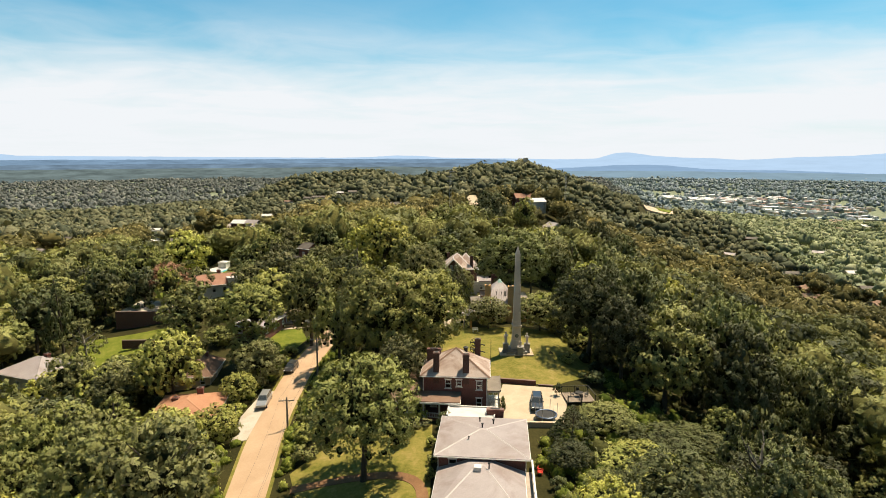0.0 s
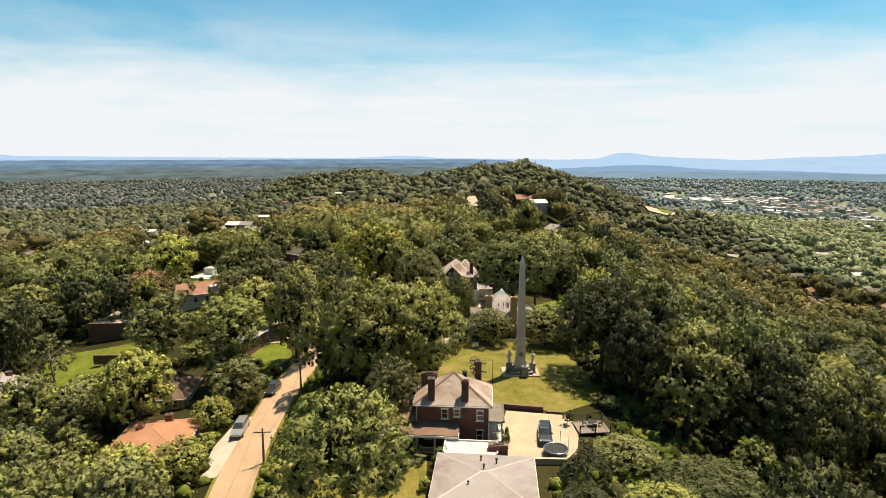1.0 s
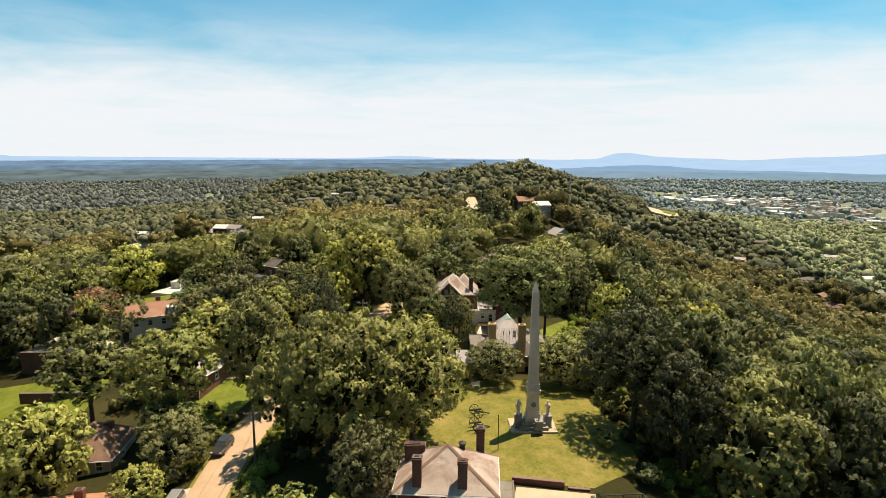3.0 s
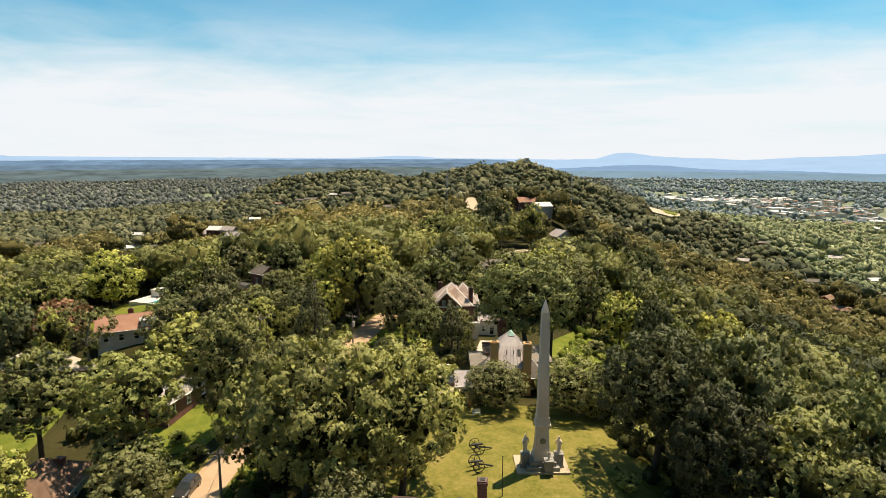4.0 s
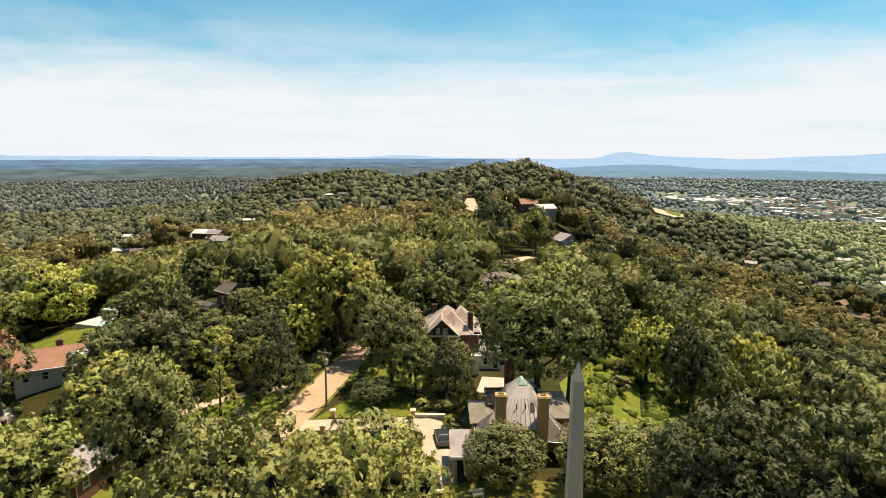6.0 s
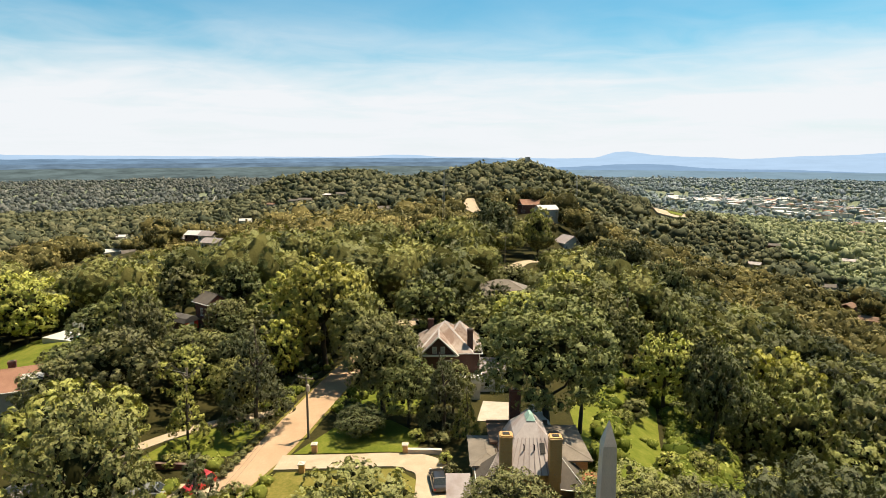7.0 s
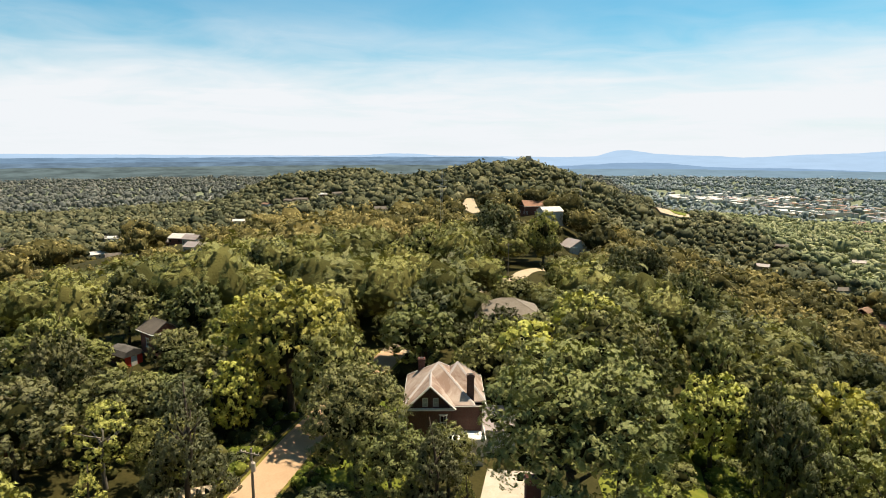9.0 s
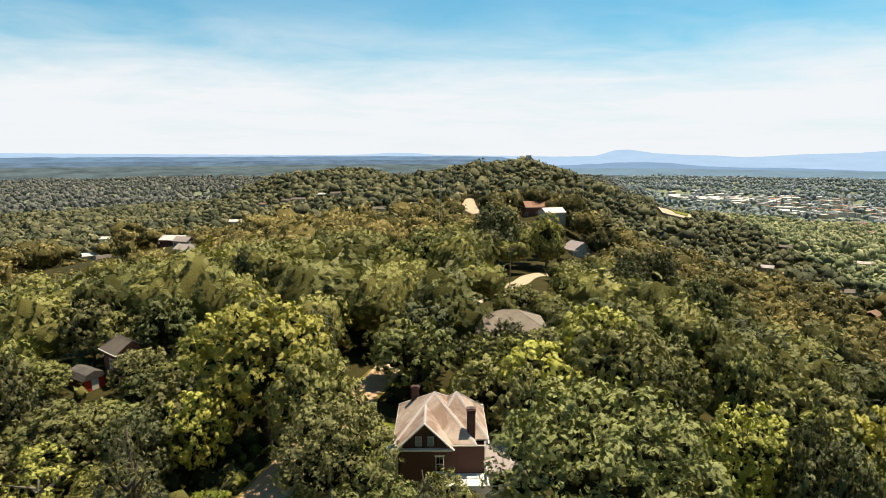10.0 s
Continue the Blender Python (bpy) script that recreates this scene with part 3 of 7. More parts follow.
draped("lawn_back", [(-82, 158), (-60, 156), (-58, 190), (-84, 192)], LAWN_GREEN, "green back garden lawn", "lawn", 0.06)

# ---------------------------------------------------------------- trees
rng = np.random.default_rng(7)


def cards(centres, normals, size, rng, shade=None):
    """Leaf clumps: one bent diamond at each centre, shaded with the leaf mass that it belongs to."""
    n = len(centres)
    a = rng.normal(size=(n, 3))
    a -= (a * normals).sum(1, keepdims=True) * normals
    a /= np.linalg.norm(a, axis=1, keepdims=True) + 1e-9
    b = np.cross(normals, a)
    s = size * rng.uniform(0.6, 1.35, (n, 1))
    w = s * rng.uniform(0.45, 0.8, (n, 1))
    droop = normals * s * rng.uniform(0.1, 0.45, (n, 1))
    v = np.stack([centres - a * s - droop, centres - b * w, centres + a * s - droop, centres + b * w], 1).reshape(-1, 3)
    return v, np.arange(4 * n).reshape(-1, 4), np.repeat(normals if shade is None else shade, 4, 0)


PHI = (1 + 5 ** 0.5) / 2
ICO_V = np.array([(-1, PHI, 0), (1, PHI, 0), (-1, -PHI, 0), (1, -PHI, 0), (0, -1, PHI), (0, 1, PHI), (0, -1, -PHI), (0, 1, -PHI), (PHI, 0, -1), (PHI, 0, 1), (-PHI, 0, -1), (-PHI, 0, 1)]) / math.hypot(1, PHI)
ICO_F = np.array([(0, 11, 5), (0, 5, 1), (0, 1, 7), (0, 7, 10), (0, 10, 11), (1, 5, 9), (5, 11, 4), (11, 10, 2), (10, 7, 6), (7, 1, 8), (3, 9, 4), (3, 4, 2), (3, 2, 6), (3, 6, 8), (3, 8, 9), (4, 9, 5), (2, 4, 11), (6, 2, 10), (8, 6, 7), (9, 8, 1)])


def mesh_of(name, pieces, mat, tint=None, inner=None, inside=None):
    """One mesh from (vertices, faces) pieces of arrays."""
    me = bpy.data.meshes.new(name)
    verts = np.concatenate([p[0] for p in pieces])
    loops, starts, total, base, at = [], [], [], 0, 0
    for v, f, _ in pieces:
        k = f.shape[1]
        loops.append((f + base).ravel())
        starts.append(at + k * np.arange(len(f)))
        at += k * len(f)
        base += len(v)
    loops, starts = np.concatenate(loops), np.concatenate(starts)
    me.vertices.add(len(verts))
    me.vertices.foreach_set("co", verts.astype(np.float32).ravel())
    me.loops.add(len(loops))
    me.loops.foreach_set("vertex_index", loops.astype(np.int32))
    me.polygons.add(len(starts))
    me.polygons.foreach_set("loop_start", starts.astype(np.int32))
    if tint is not None:
        me.attributes.new("tint", "FLOAT", "POINT").data.foreach_set("value", tint.astype(np.float32))
    me.update(calc_edges=True)
    me.validate()
    soft = np.concatenate([p[2] for p in pieces])
    soft /= np.linalg.norm(soft, axis=1, keepdims=True) + 1e-9
    me.polygons.foreach_set("use_smooth", np.ones(len(me.polygons), bool))
    me.normals_split_custom_set_from_vertices(soft.astype(np.float32))
    if mat:
        me.materials.append(mat)
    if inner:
        me.materials.append(inside or INNER_SHADE)
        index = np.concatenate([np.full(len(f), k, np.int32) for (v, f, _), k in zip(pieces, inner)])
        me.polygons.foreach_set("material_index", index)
    return me


def sphere_points(n, rng):
    p = rng.normal(size=(n, 3))
    return p / np.linalg.norm(p, axis=1, keepdims=True)


def crown_boughs(shape, n, rng):
    """Centres and radii of the boughs' leaf masses, for a crown one unit in radius and two high; kept apart, so that gaps stay between them."""
    out, tries = [], 0
    low, high = {"broad": (0.17, 0.31), "tall": (0.14, 0.26), "open": (0.12, 0.23), "conifer": (0.07, 0.20)}.get(shape, (0.26, 0.42))
    while len(out) < n and tries < n * 60:
        tries += 1
        r = rng.uniform(low, high)
        p = sphere_points(1, rng)[0] * ((1.0 - r) if rng.random() < 0.8 else rng.uniform(0.3, 0.6))
        if shape == "broad":
            if p[2] < -0.62:
                continue
            p *= (1, 1, 0.97)
        elif shape == "tall":
            p *= (0.84, 0.84, 1.04)
        elif shape == "conifer":
            h = rng.uniform(0, 1)
            a, w = rng.uniform(0, 2 * math.pi), (1 - h) ** 0.8 * 0.78
            p = np.array((math.cos(a) * w, math.sin(a) * w, -0.95 + 1.85 * h))
            r = 0.07 + 0.13 * (1 - h)
        elif shape == "bush":
            p *= (0.9, 0.9, 0.8)
        room = 0.62 if shape in ("broad", "tall") else 0.72 if shape == "open" else 0.45
        if any(np.linalg.norm(p - q) < (r + b) * room for q, b in out):
            continue
        out.append((p * (1 + 0.05 * rng.normal(size=3)), r))
    return out


def crown_mesh(name, shape, boughs, sprays, leaves, size, seed):
    """A crown of boughs, each an inner mass coloured near-black as shade, set with sprays of small leaves on its outer
    and upper sides.
    """
    r = np.random.default_rng(seed)
    masses, pieces, inner = crown_boughs(shape, boughs, r), [], []
    weight = np.array([m[1] ** 2 for m in masses])
    at = np.array([m[0] for m in masses])
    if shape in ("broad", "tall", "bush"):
        # near-black core added to darken the crown's gaps and underside
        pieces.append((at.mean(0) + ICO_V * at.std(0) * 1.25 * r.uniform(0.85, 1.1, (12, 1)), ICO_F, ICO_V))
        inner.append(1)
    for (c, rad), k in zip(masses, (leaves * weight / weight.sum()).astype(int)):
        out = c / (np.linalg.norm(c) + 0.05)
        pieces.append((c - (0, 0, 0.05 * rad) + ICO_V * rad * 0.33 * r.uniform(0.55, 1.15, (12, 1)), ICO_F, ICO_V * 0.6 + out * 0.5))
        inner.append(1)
        d = sphere_points(sprays * 5, r)
        d = d[(d @ out > -0.4) & (d[:, 2] > -0.5)][:sprays]
        if not len(d):
            continue
        at = c + d * rad * r.uniform(0.5, 0.95, (len(d), 1))
        own = r.integers(0, len(d), k)
        e = sphere_points(k, r)
        e = np.where(((e * d[own]).sum(1) < -0.2)[:, None], -e, e)
        rs = rad * r.uniform(0.28, 0.5, (len(d), 1))[own]
        pos = at[own] + e * rs * r.uniform(0.7, 1.08, (k, 1)) * (1, 1, 0.9)
        nor = e * 0.8 + d[own] * 0.4 + 0.4 * r.normal(size=(k, 3))
        nor /= np.linalg.norm(nor, axis=1, keepdims=True)
        pieces.append(cards(pos, nor, size, r, e * 0.5 + d[own] * 0.6 + out * 0.35 + nor * 0.35))
        inner.append(0)
    return mesh_of(name, pieces, LEAF["mid"], None, inner)


def trunk_mesh(name, seed, shape):
    """A tapered trunk with limbs that reach into the crown; crown units, foot at z = -1.9."""
    r = random.Random(seed)
    b = Build()
    lean = [(0.05 * r.uniform(-1, 1), 0.05 * r.uniform(-1, 1)) for _ in range(4)]
    top = 0.85 if shape == "conifer" else 0.25
    zs = [-2.9, -1.85, -1.3, -0.6, top]
    rad = [0.075, 0.068, 0.056, 0.045, 0.015]
    pts = [(0, 0, zs[0])] + [(lean[i][0] * i, lean[i][1] * i, zs[i + 1]) for i in range(4)]
    b.tube(pts, rad, 7)
    for k in range(9 if shape != "conifer" else 5):
        a, z0 = k * 2.4 + r.uniform(0, 0.8), r.uniform(-1.0, 0.0)
        reach = r.uniform(0.45, 0.75) * (0.6 if shape == "conifer" else 1)
        mid = (math.cos(a) * reach * 0.5, math.sin(a) * reach * 0.5, z0 + 0.22)
        end = (math.cos(a + 0.2) * reach, math.sin(a + 0.2) * reach, z0 + r.uniform(0.35, 0.7))
        b.tube([(0, 0, z0), mid, end], [0.032, 0.021, 0.008], 5, False)
    return b.mesh(name, BARK, True)


SHAPES = {}
for shape, count, n_boughs, n_leaves in (("broad", 4, 74, 11500), ("tall", 2, 80, 10400), ("open", 2, 56, 6200), ("conifer", 2, 96, 7600), ("bush", 2, 12, 1300)):
    big = 0.032 if shape != "bush" else 0.085
    hi = [crown_mesh("crown", shape, n_boughs, 12, n_leaves, big, 11 * i + len(shape)) for i in range(count)]
    mid = [crown_mesh("crown", shape, n_boughs * 4 // 5, 9, n_leaves * 3 // 7, big * 1.5, 13 * i + len(shape)) for i in range(count)]
    lo = [crown_mesh("crown", shape, n_boughs * 3 // 5, 7, n_leaves // 5, big * 2.1, 17 * i + len(shape)) for i in range(count)]
    SHAPES[shape] = ((hi, mid, lo), [trunk_mesh("trunk", 5 + i, shape) for i in range(count)])

LABELS = {"deep": "deep shaded green", "dark": "dark green", "mid": "green", "fresh": "bright green", "yellow": "yellow-green", "olive": "olive-green", "brown": "rust-tinged", "cedar": "grey-green"}
KINDS = {"broad": "broad spreading tree in full summer leaf", "tall": "tall oval-crowned tree in full leaf", "open": "open-crowned tree with pale trunk showing",
         "conifer": "shaggy conical evergreen tree", "bush": "rounded leafy shrub"}
trees = []


def tree(x, y, top, radius, shape="broad", leaf="mid", level=0, crown=None, foot=None, turn=None):
    """A tree at (x, y) whose crown, crown metres high, ends at the height top."""
    i = len(trees)
    levels, tr = SHAPES[shape]
    k = i % len(tr)
    z0 = gz(x, y) if foot is None else foot
    high = crown or {"conifer": (top - z0) * 0.92, "broad": max(radius * 2.0, (top - z0) * 0.86), "tall": max(radius * 2.0, (top - z0) * 0.86)}.get(shape, radius * 2.0)
    if shape == "bush":
        high = crown or (top - z0) * 1.05
    else:
        high = min(high, (top - z0) * 0.93)
    centre = top - high / 2
    name = {"conifer": "conifer_tree", "bush": "shrub"}.get(shape, "tree")
    t = thing(name, pose(x, y, z0, 0, 0, (i * 67) % 360 if turn is None else turn), LABELS[leaf] + " " + KINDS[shape],
              "shrub" if shape == "bush" else "tree", "garden shrubs" if shape == "bush" else "trees on the ridge")
    c = part("crown", levels[level][k], None, t)
    c.location, c.scale = (0, 0, centre - z0), (radius, radius, high / 2)
    c.material_slots[0].link = "OBJECT"
    c.material_slots[0].material = LEAF[leaf]
    w = part("trunk", tr[k], None, t)
    if shape == "bush":
        w.location, w.scale = (0, 0, centre - z0), (radius, radius, high / 2)
    else:
        s = (centre - z0) / 1.9
        w.location, w.scale = (0, 0, centre - z0), (min(radius, s * 1.3) * 0.95, min(radius, s * 1.3) * 0.95, max(s, high / 2 * 0.8))
        w.location = (0, 0, max(s, high / 2 * 0.8) * 1.9)
    if shape == "open":
        w.material_slots[0].link = "OBJECT"
        w.material_slots[0].material = BARK_PALE
    trees.append((x, y, radius))
    return t


KEY_TREES = [
    (-9.9, 66.5, 19.2, 7.2, "broad", "olive"), (-9.0, 95.5, 24.8, 8.4, "broad", "fresh"), (-13.0, 98.0, 24.0, 6.0, "broad", "mid"), (-2.4, 97.5, 23.2, 7.2, "broad", "fresh"),
    (-46.5, 94.5, 13.6, 6.0, "broad", "fresh"), (-49, 109, 18.2, 6.4, "broad", "olive", 11.5), (-37.5, 110.5, 18.4, 6.6, "broad", "olive", 12.0),
    (-27.5, 116.5, 22.3, 6.4, "tall", "mid"), (-39.8, 134.5, 16.4, 8.0, "broad", "fresh"), (-22.3, 146, 19.2, 5.6, "conifer", "cedar"), (-17.5, 170, 25.5, 8.6, "broad", "yellow"),
    (-24, 176, 22, 6.5, "broad", "yellow"), (-9.8, 163, 20.5, 6.0, "broad", "mid"), (-84, 188, 18.5, 8.0, "broad", "yellow"), (-5.2, 150.5, 20.0, 6.2, "broad", "mid"),
    (16.8, 140, 25.6, 9.2, "broad", "dark", 16.0), (22.2, 144, 21.5, 4.8, "broad", "dark", 11.0), (15.6, 166, 17, 4.0, "broad", "mid"), (16.2, 194, 14.6, 4.4, "tall", "deep"), (29, 186, 19.5, 7.5, "broad", "fresh"), (35, 182, 16.4, 6.5, "broad", "mid"),
    (37.2, 92.0, 17.8, 7.0, "broad", "mid"), (27, 103.5, 23.2, 7.5, "broad", "deep"), (36, 104, 22.4, 7.0, "broad", "dark"), (31, 96, 19, 5.5, "broad", "deep"), (47.5, 91, 15.8, 7, "broad", "deep"),
    (51.5, 100, 18.6, 6.8, "broad", "dark"), (20.5, 118.5, 14.2, 5.6, "broad", "mid"), (9.7, 119.8, 12.9, 4.9, "broad", "mid", 7.6), (26.5, 119, 12.6, 5.2, "broad", "mid"), (42, 165, 12.7, 5.5, "broad", "fresh"),
    (-1.2, 146.5, 15.0, 4.6, "broad", "dark"), (3.6, 144.5, 16.0, 4.2, "conifer", "cedar"), (5.0, 148.6, 13.6, 3.4, "broad", "mid"), (-7.5, 143.3, 9.2, 3.6, "broad", "dark"), (6.6, 141.5, 11.8, 2.2, "conifer", "fresh"),
    (-30, 141.5, 12.5, 3.4, "conifer", "fresh"), (-34, 151, 15.0, 4.2, "open", "fresh"), (-27, 151, 13.4, 3.8, "broad", "fresh"), (-44, 151, 18, 6.5, "broad", "mid"), (-37, 160, 15.5, 6.5, "broad", "olive"),
    (-33, 100, 9.5, 4.5, "broad", "mid"), (-36.5, 106, 9.5, 4.5, "broad", "dark"), (-34.6, 93.5, 6.2, 3.2, "broad", "fresh"),
    (23.0, 77, 7.6, 4.2, "broad", "mid"), (29, 74, 5.6, 5.0, "broad", "deep"), (35, 77, 4.4, 5.2, "broad", "deep"), (17.4, 73, 9.4, 3.8, "conifer", "deep"), (15.8, 67.5, 7.0, 3.0, "broad", "deep"), (24.5, 67, 6.5, 5.2, "broad", "fresh"), (33, 66, 3.8, 5.0, "broad", "deep"), (19.6, 62.5, 5.6, 3.4, "broad", "olive"), (42, 74, 1.5, 4.6, "broad", "deep"),
    (-31, 58, 14.6, 6.5, "broad", "mid"), (-40, 62, 12.5, 6.0, "broad", "olive"), (-37, 72, 9.5, 5.5, "broad", "fresh"), (-47, 74, 8.2, 5.2, "broad", "mid"), (-56, 81, 6.4, 5.0, "broad", "olive"), (-33.5, 80, 6.2, 3.6, "broad", "fresh"),
    (-66, 98, 8.2, 5.2, "broad", "mid"), (-88, 129, 15, 4.4, "conifer", "dark"), (-76, 118.5, 8.5, 4.5, "open", "mid"), (-62, 141, 17, 5, "open", "olive"), (-72, 150, 15, 5.8, "broad", "brown"),
    (-56, 158, 13, 4.5, "broad", "olive"), (-58, 171, 16, 6, "broad", "dark"), (-38.0, 179, 15.5, 4.4, "broad", "mid"), (-45.5, 190, 18, 5.5, "broad", "mid"), (-51.5, 177, 14, 4.5, "broad", "olive"), (-50, 146, 14.5, 5.0, "broad", "mid"),
    (27, 322, 25, 9.5, "broad", "dark"), (45, 316, 21, 7.5, "tall", "fresh"), (1.5, 275, 21, 10.5, "broad", "olive"), (66, 282, 12, 8, "tall", "deep"), (78, 290, 11, 8, "tall", "deep"),
    (58, 262, 12, 7.5, "tall", "deep"), (84, 270, 7, 8, "broad", "dark"), (10, 246, 17, 7, "broad", "fresh"), (24, 236, 11.5, 5.5, "broad", "mid"),
]
for row in KEY_TREES:
    tree(*row[:6], level=0 if -30 < row[0] < 36 and row[1] < 152 else 1, crown=row[6] if len(row) > 6 else None)

# plan areas that stay open: roads, lawns, courts, houses (x0, y0, x1, y1)
OPEN = [(-23, 84, -14, 97), (-3, 54, 15, 100), (-21, 40, 13, 82), (1, 94, 24, 119), (19, 119, 24, 140), (21, 127, 41, 167), (0, 117, 20, 168), (-46, 84, -32, 112), (-92, 108, -70, 122), (-88, 116, -54, 139), (-46, 112, -29, 130), (-84, 146, -56, 194), (-40, 136, -22, 152),
        (-16, 118, 4, 149), (-9, 148, 4, 178), (12, 77, 30, 97), (-52, 180, -42, 187), (12, 205, 26, 217), (19, 255, 40, 296), (-50, 125, -36, 140)]
road_pts = np.array(ROAD_LINE + ROAD_FAR)
slope_strip = np.array(smooth_line([(24, 126), (30, 140), (38, 160), (47, 180)], 4))


def is_open(x, y, r):
    if any(a - r * 0.5 < x < c + r * 0.5 and b - r * 0.5 < y < d + r * 0.5 for a, b, c, d in OPEN):
        return True
    if np.hypot(road_pts[:, 0] - x, road_pts[:, 1] - y).min() < (3.2 + r * 0.75 if y < 172 or y > 268 else 3.5):
        return True
    return np.hypot(slope_strip[:, 0] - x, slope_strip[:, 1] - y).min() < 2.5 + r * 0.7


# lines of sight from the camera's path kept open: (x, y, z, half width, stations along that path)
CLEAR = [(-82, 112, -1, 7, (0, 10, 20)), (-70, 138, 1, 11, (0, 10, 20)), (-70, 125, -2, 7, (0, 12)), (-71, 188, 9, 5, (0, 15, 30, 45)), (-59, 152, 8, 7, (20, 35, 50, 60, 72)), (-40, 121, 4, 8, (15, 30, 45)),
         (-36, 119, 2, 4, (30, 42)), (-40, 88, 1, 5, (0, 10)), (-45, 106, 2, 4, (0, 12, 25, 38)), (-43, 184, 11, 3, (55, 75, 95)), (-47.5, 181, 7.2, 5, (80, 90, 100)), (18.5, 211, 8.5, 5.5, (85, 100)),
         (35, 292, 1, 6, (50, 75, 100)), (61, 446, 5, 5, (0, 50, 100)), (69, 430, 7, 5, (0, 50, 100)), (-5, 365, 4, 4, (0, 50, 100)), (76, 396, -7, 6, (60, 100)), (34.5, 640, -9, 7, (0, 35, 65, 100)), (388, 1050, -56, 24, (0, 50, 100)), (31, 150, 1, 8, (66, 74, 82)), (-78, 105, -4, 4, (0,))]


# far homes among the trees: x, y, width
FAR_HOMES = [(-171, 476, 17), (-156, 449, 18), (-140, 425, 12), (-127, 400, 15), (-262, 980, 18), (-228, 985, 20), (-208, 975, 26), (-176, 990, 18), (-150, 960, 18), (-240, 520, 16), (-300, 600, 18), (-330, 470, 14), (-420, 640, 16), (-380, 760, 18), (-250, 820, 18), (-60, 720, 18),
         (330, 520, 16), (360, 470, 16), (300, 460, 16), (420, 560, 18), (380, 620, 18), (460, 640, 18), (350, 700, 18), (500, 760, 20), (440, 820, 20), (560, 700, 18)]
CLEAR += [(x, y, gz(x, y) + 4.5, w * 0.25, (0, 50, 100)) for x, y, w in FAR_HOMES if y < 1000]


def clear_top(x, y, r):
    """The height that a crown of radius r at (x, y) may reach without closing one of the camera's lines of sight."""
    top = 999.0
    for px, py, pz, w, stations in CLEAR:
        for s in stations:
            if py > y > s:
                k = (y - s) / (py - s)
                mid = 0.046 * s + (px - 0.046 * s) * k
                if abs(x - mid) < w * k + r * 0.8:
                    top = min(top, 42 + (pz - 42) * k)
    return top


cells = {}


def claim(x, y, r):
    """Keeps trees apart: true where a crown of radius r finds room."""
    i, j = int(x // 12), int(y // 12)
    for a in (-1, 0, 1):
        for b in (-1, 0, 1):
            for px, py, pr in cells.get((i + a, j + b), ()):
                if (px - x) ** 2 + (py - y) ** 2 < ((pr + r) * 0.60) ** 2:
                    return False
    cells.setdefault((i, j), []).append((x, y, r))
    return True


for x, y, r in trees:
    cells.setdefault((int(x // 12), int(y // 12)), []).append((x, y, r))
R = random.Random(3)
near_made = 0
for _ in range(24000):
    x, y = R.uniform(-115, 100), R.uniform(48, 196)
    if abs(x) > 0.72 * y + 18 or near_made > 225:
        continue
    r = 4.0 + 4.6 * R.random() ** 1.3 if x > 12 else R.uniform(3.8, 6.8)
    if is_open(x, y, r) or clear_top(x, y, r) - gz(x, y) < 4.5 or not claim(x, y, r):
        continue
    h = r * 1.25 + R.uniform(6, 13) if x > 12 else r + R.uniform(4.5, 10)
    if y < 84:
        h = R.uniform(9, 12)
    if 20 < x and y < 112:
        h, r = R.uniform(11, 18), r * 0.82
        if 36 < x < 72 and y < 90:
            h = R.uniform(5, 8)
    if 22 < x < 56 and 116 < y < 150:
        h, r = R.uniform(3.5, 6.5), r * 0.6
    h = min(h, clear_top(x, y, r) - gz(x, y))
    r = min(r, h * 0.8)
    # deep and dark leaves weighted to the right paint that flank's shade
    leaf = R.choices(["deep", "dark", "mid", "fresh", "olive", "yellow", "brown", "cedar"], [6, 4, 5, 2, 4, 0.5, 0, 0.3] if x > 10 and (y > 112 or x < 20) else [9, 4, 1, 0, 1, 0, 0, 0] if x > 10 else [4, 5, 6, 2, 4, 0.5, 0.7, 0.4] if y > 140 else [1.5, 3, 6, 4, 4, 1.2, 0, 0.3])[0]
    if 22 < x < 56 and 116 < y < 150:
        leaf = R.choice(["fresh", "mid", "fresh"])
    shape = R.choices(["broad", "tall", "open", "conifer"], [7, 2, 0.6, 0.5])[0]
    tree(x, y, gz(x, y) + h, r, shape, leaf, level=0 if y < 100 and -20 < x < 34 else 1 if y < 168 and -56 < x < 56 else 2, crown=h * 0.86)
    near_made += 1

# ------------------------------------------------ woods past the near trees


def finer(v, f):
    """Splits each triangle of a sphere of one unit radius into four."""
    v, got, g = [tuple(p) for p in v], {}, []

    def mid(i, j):
        k = (min(i, j), max(i, j))
        if k not in got:
            p = np.array(v[i]) + np.array(v[j])
            got[k] = len(v)
            v.append(tuple(p / np.linalg.norm(p)))
        return got[k]

    for i, j, k in f:
        x, y, z = mid(i, j), mid(j, k), mid(k, i)
        g += [(i, x, z), (j, y, x), (k, z, y), (x, y, z)]
    return np.array(v), np.array(g)


BALL1 = finer(ICO_V, ICO_F)
BALL2 = finer(*BALL1)


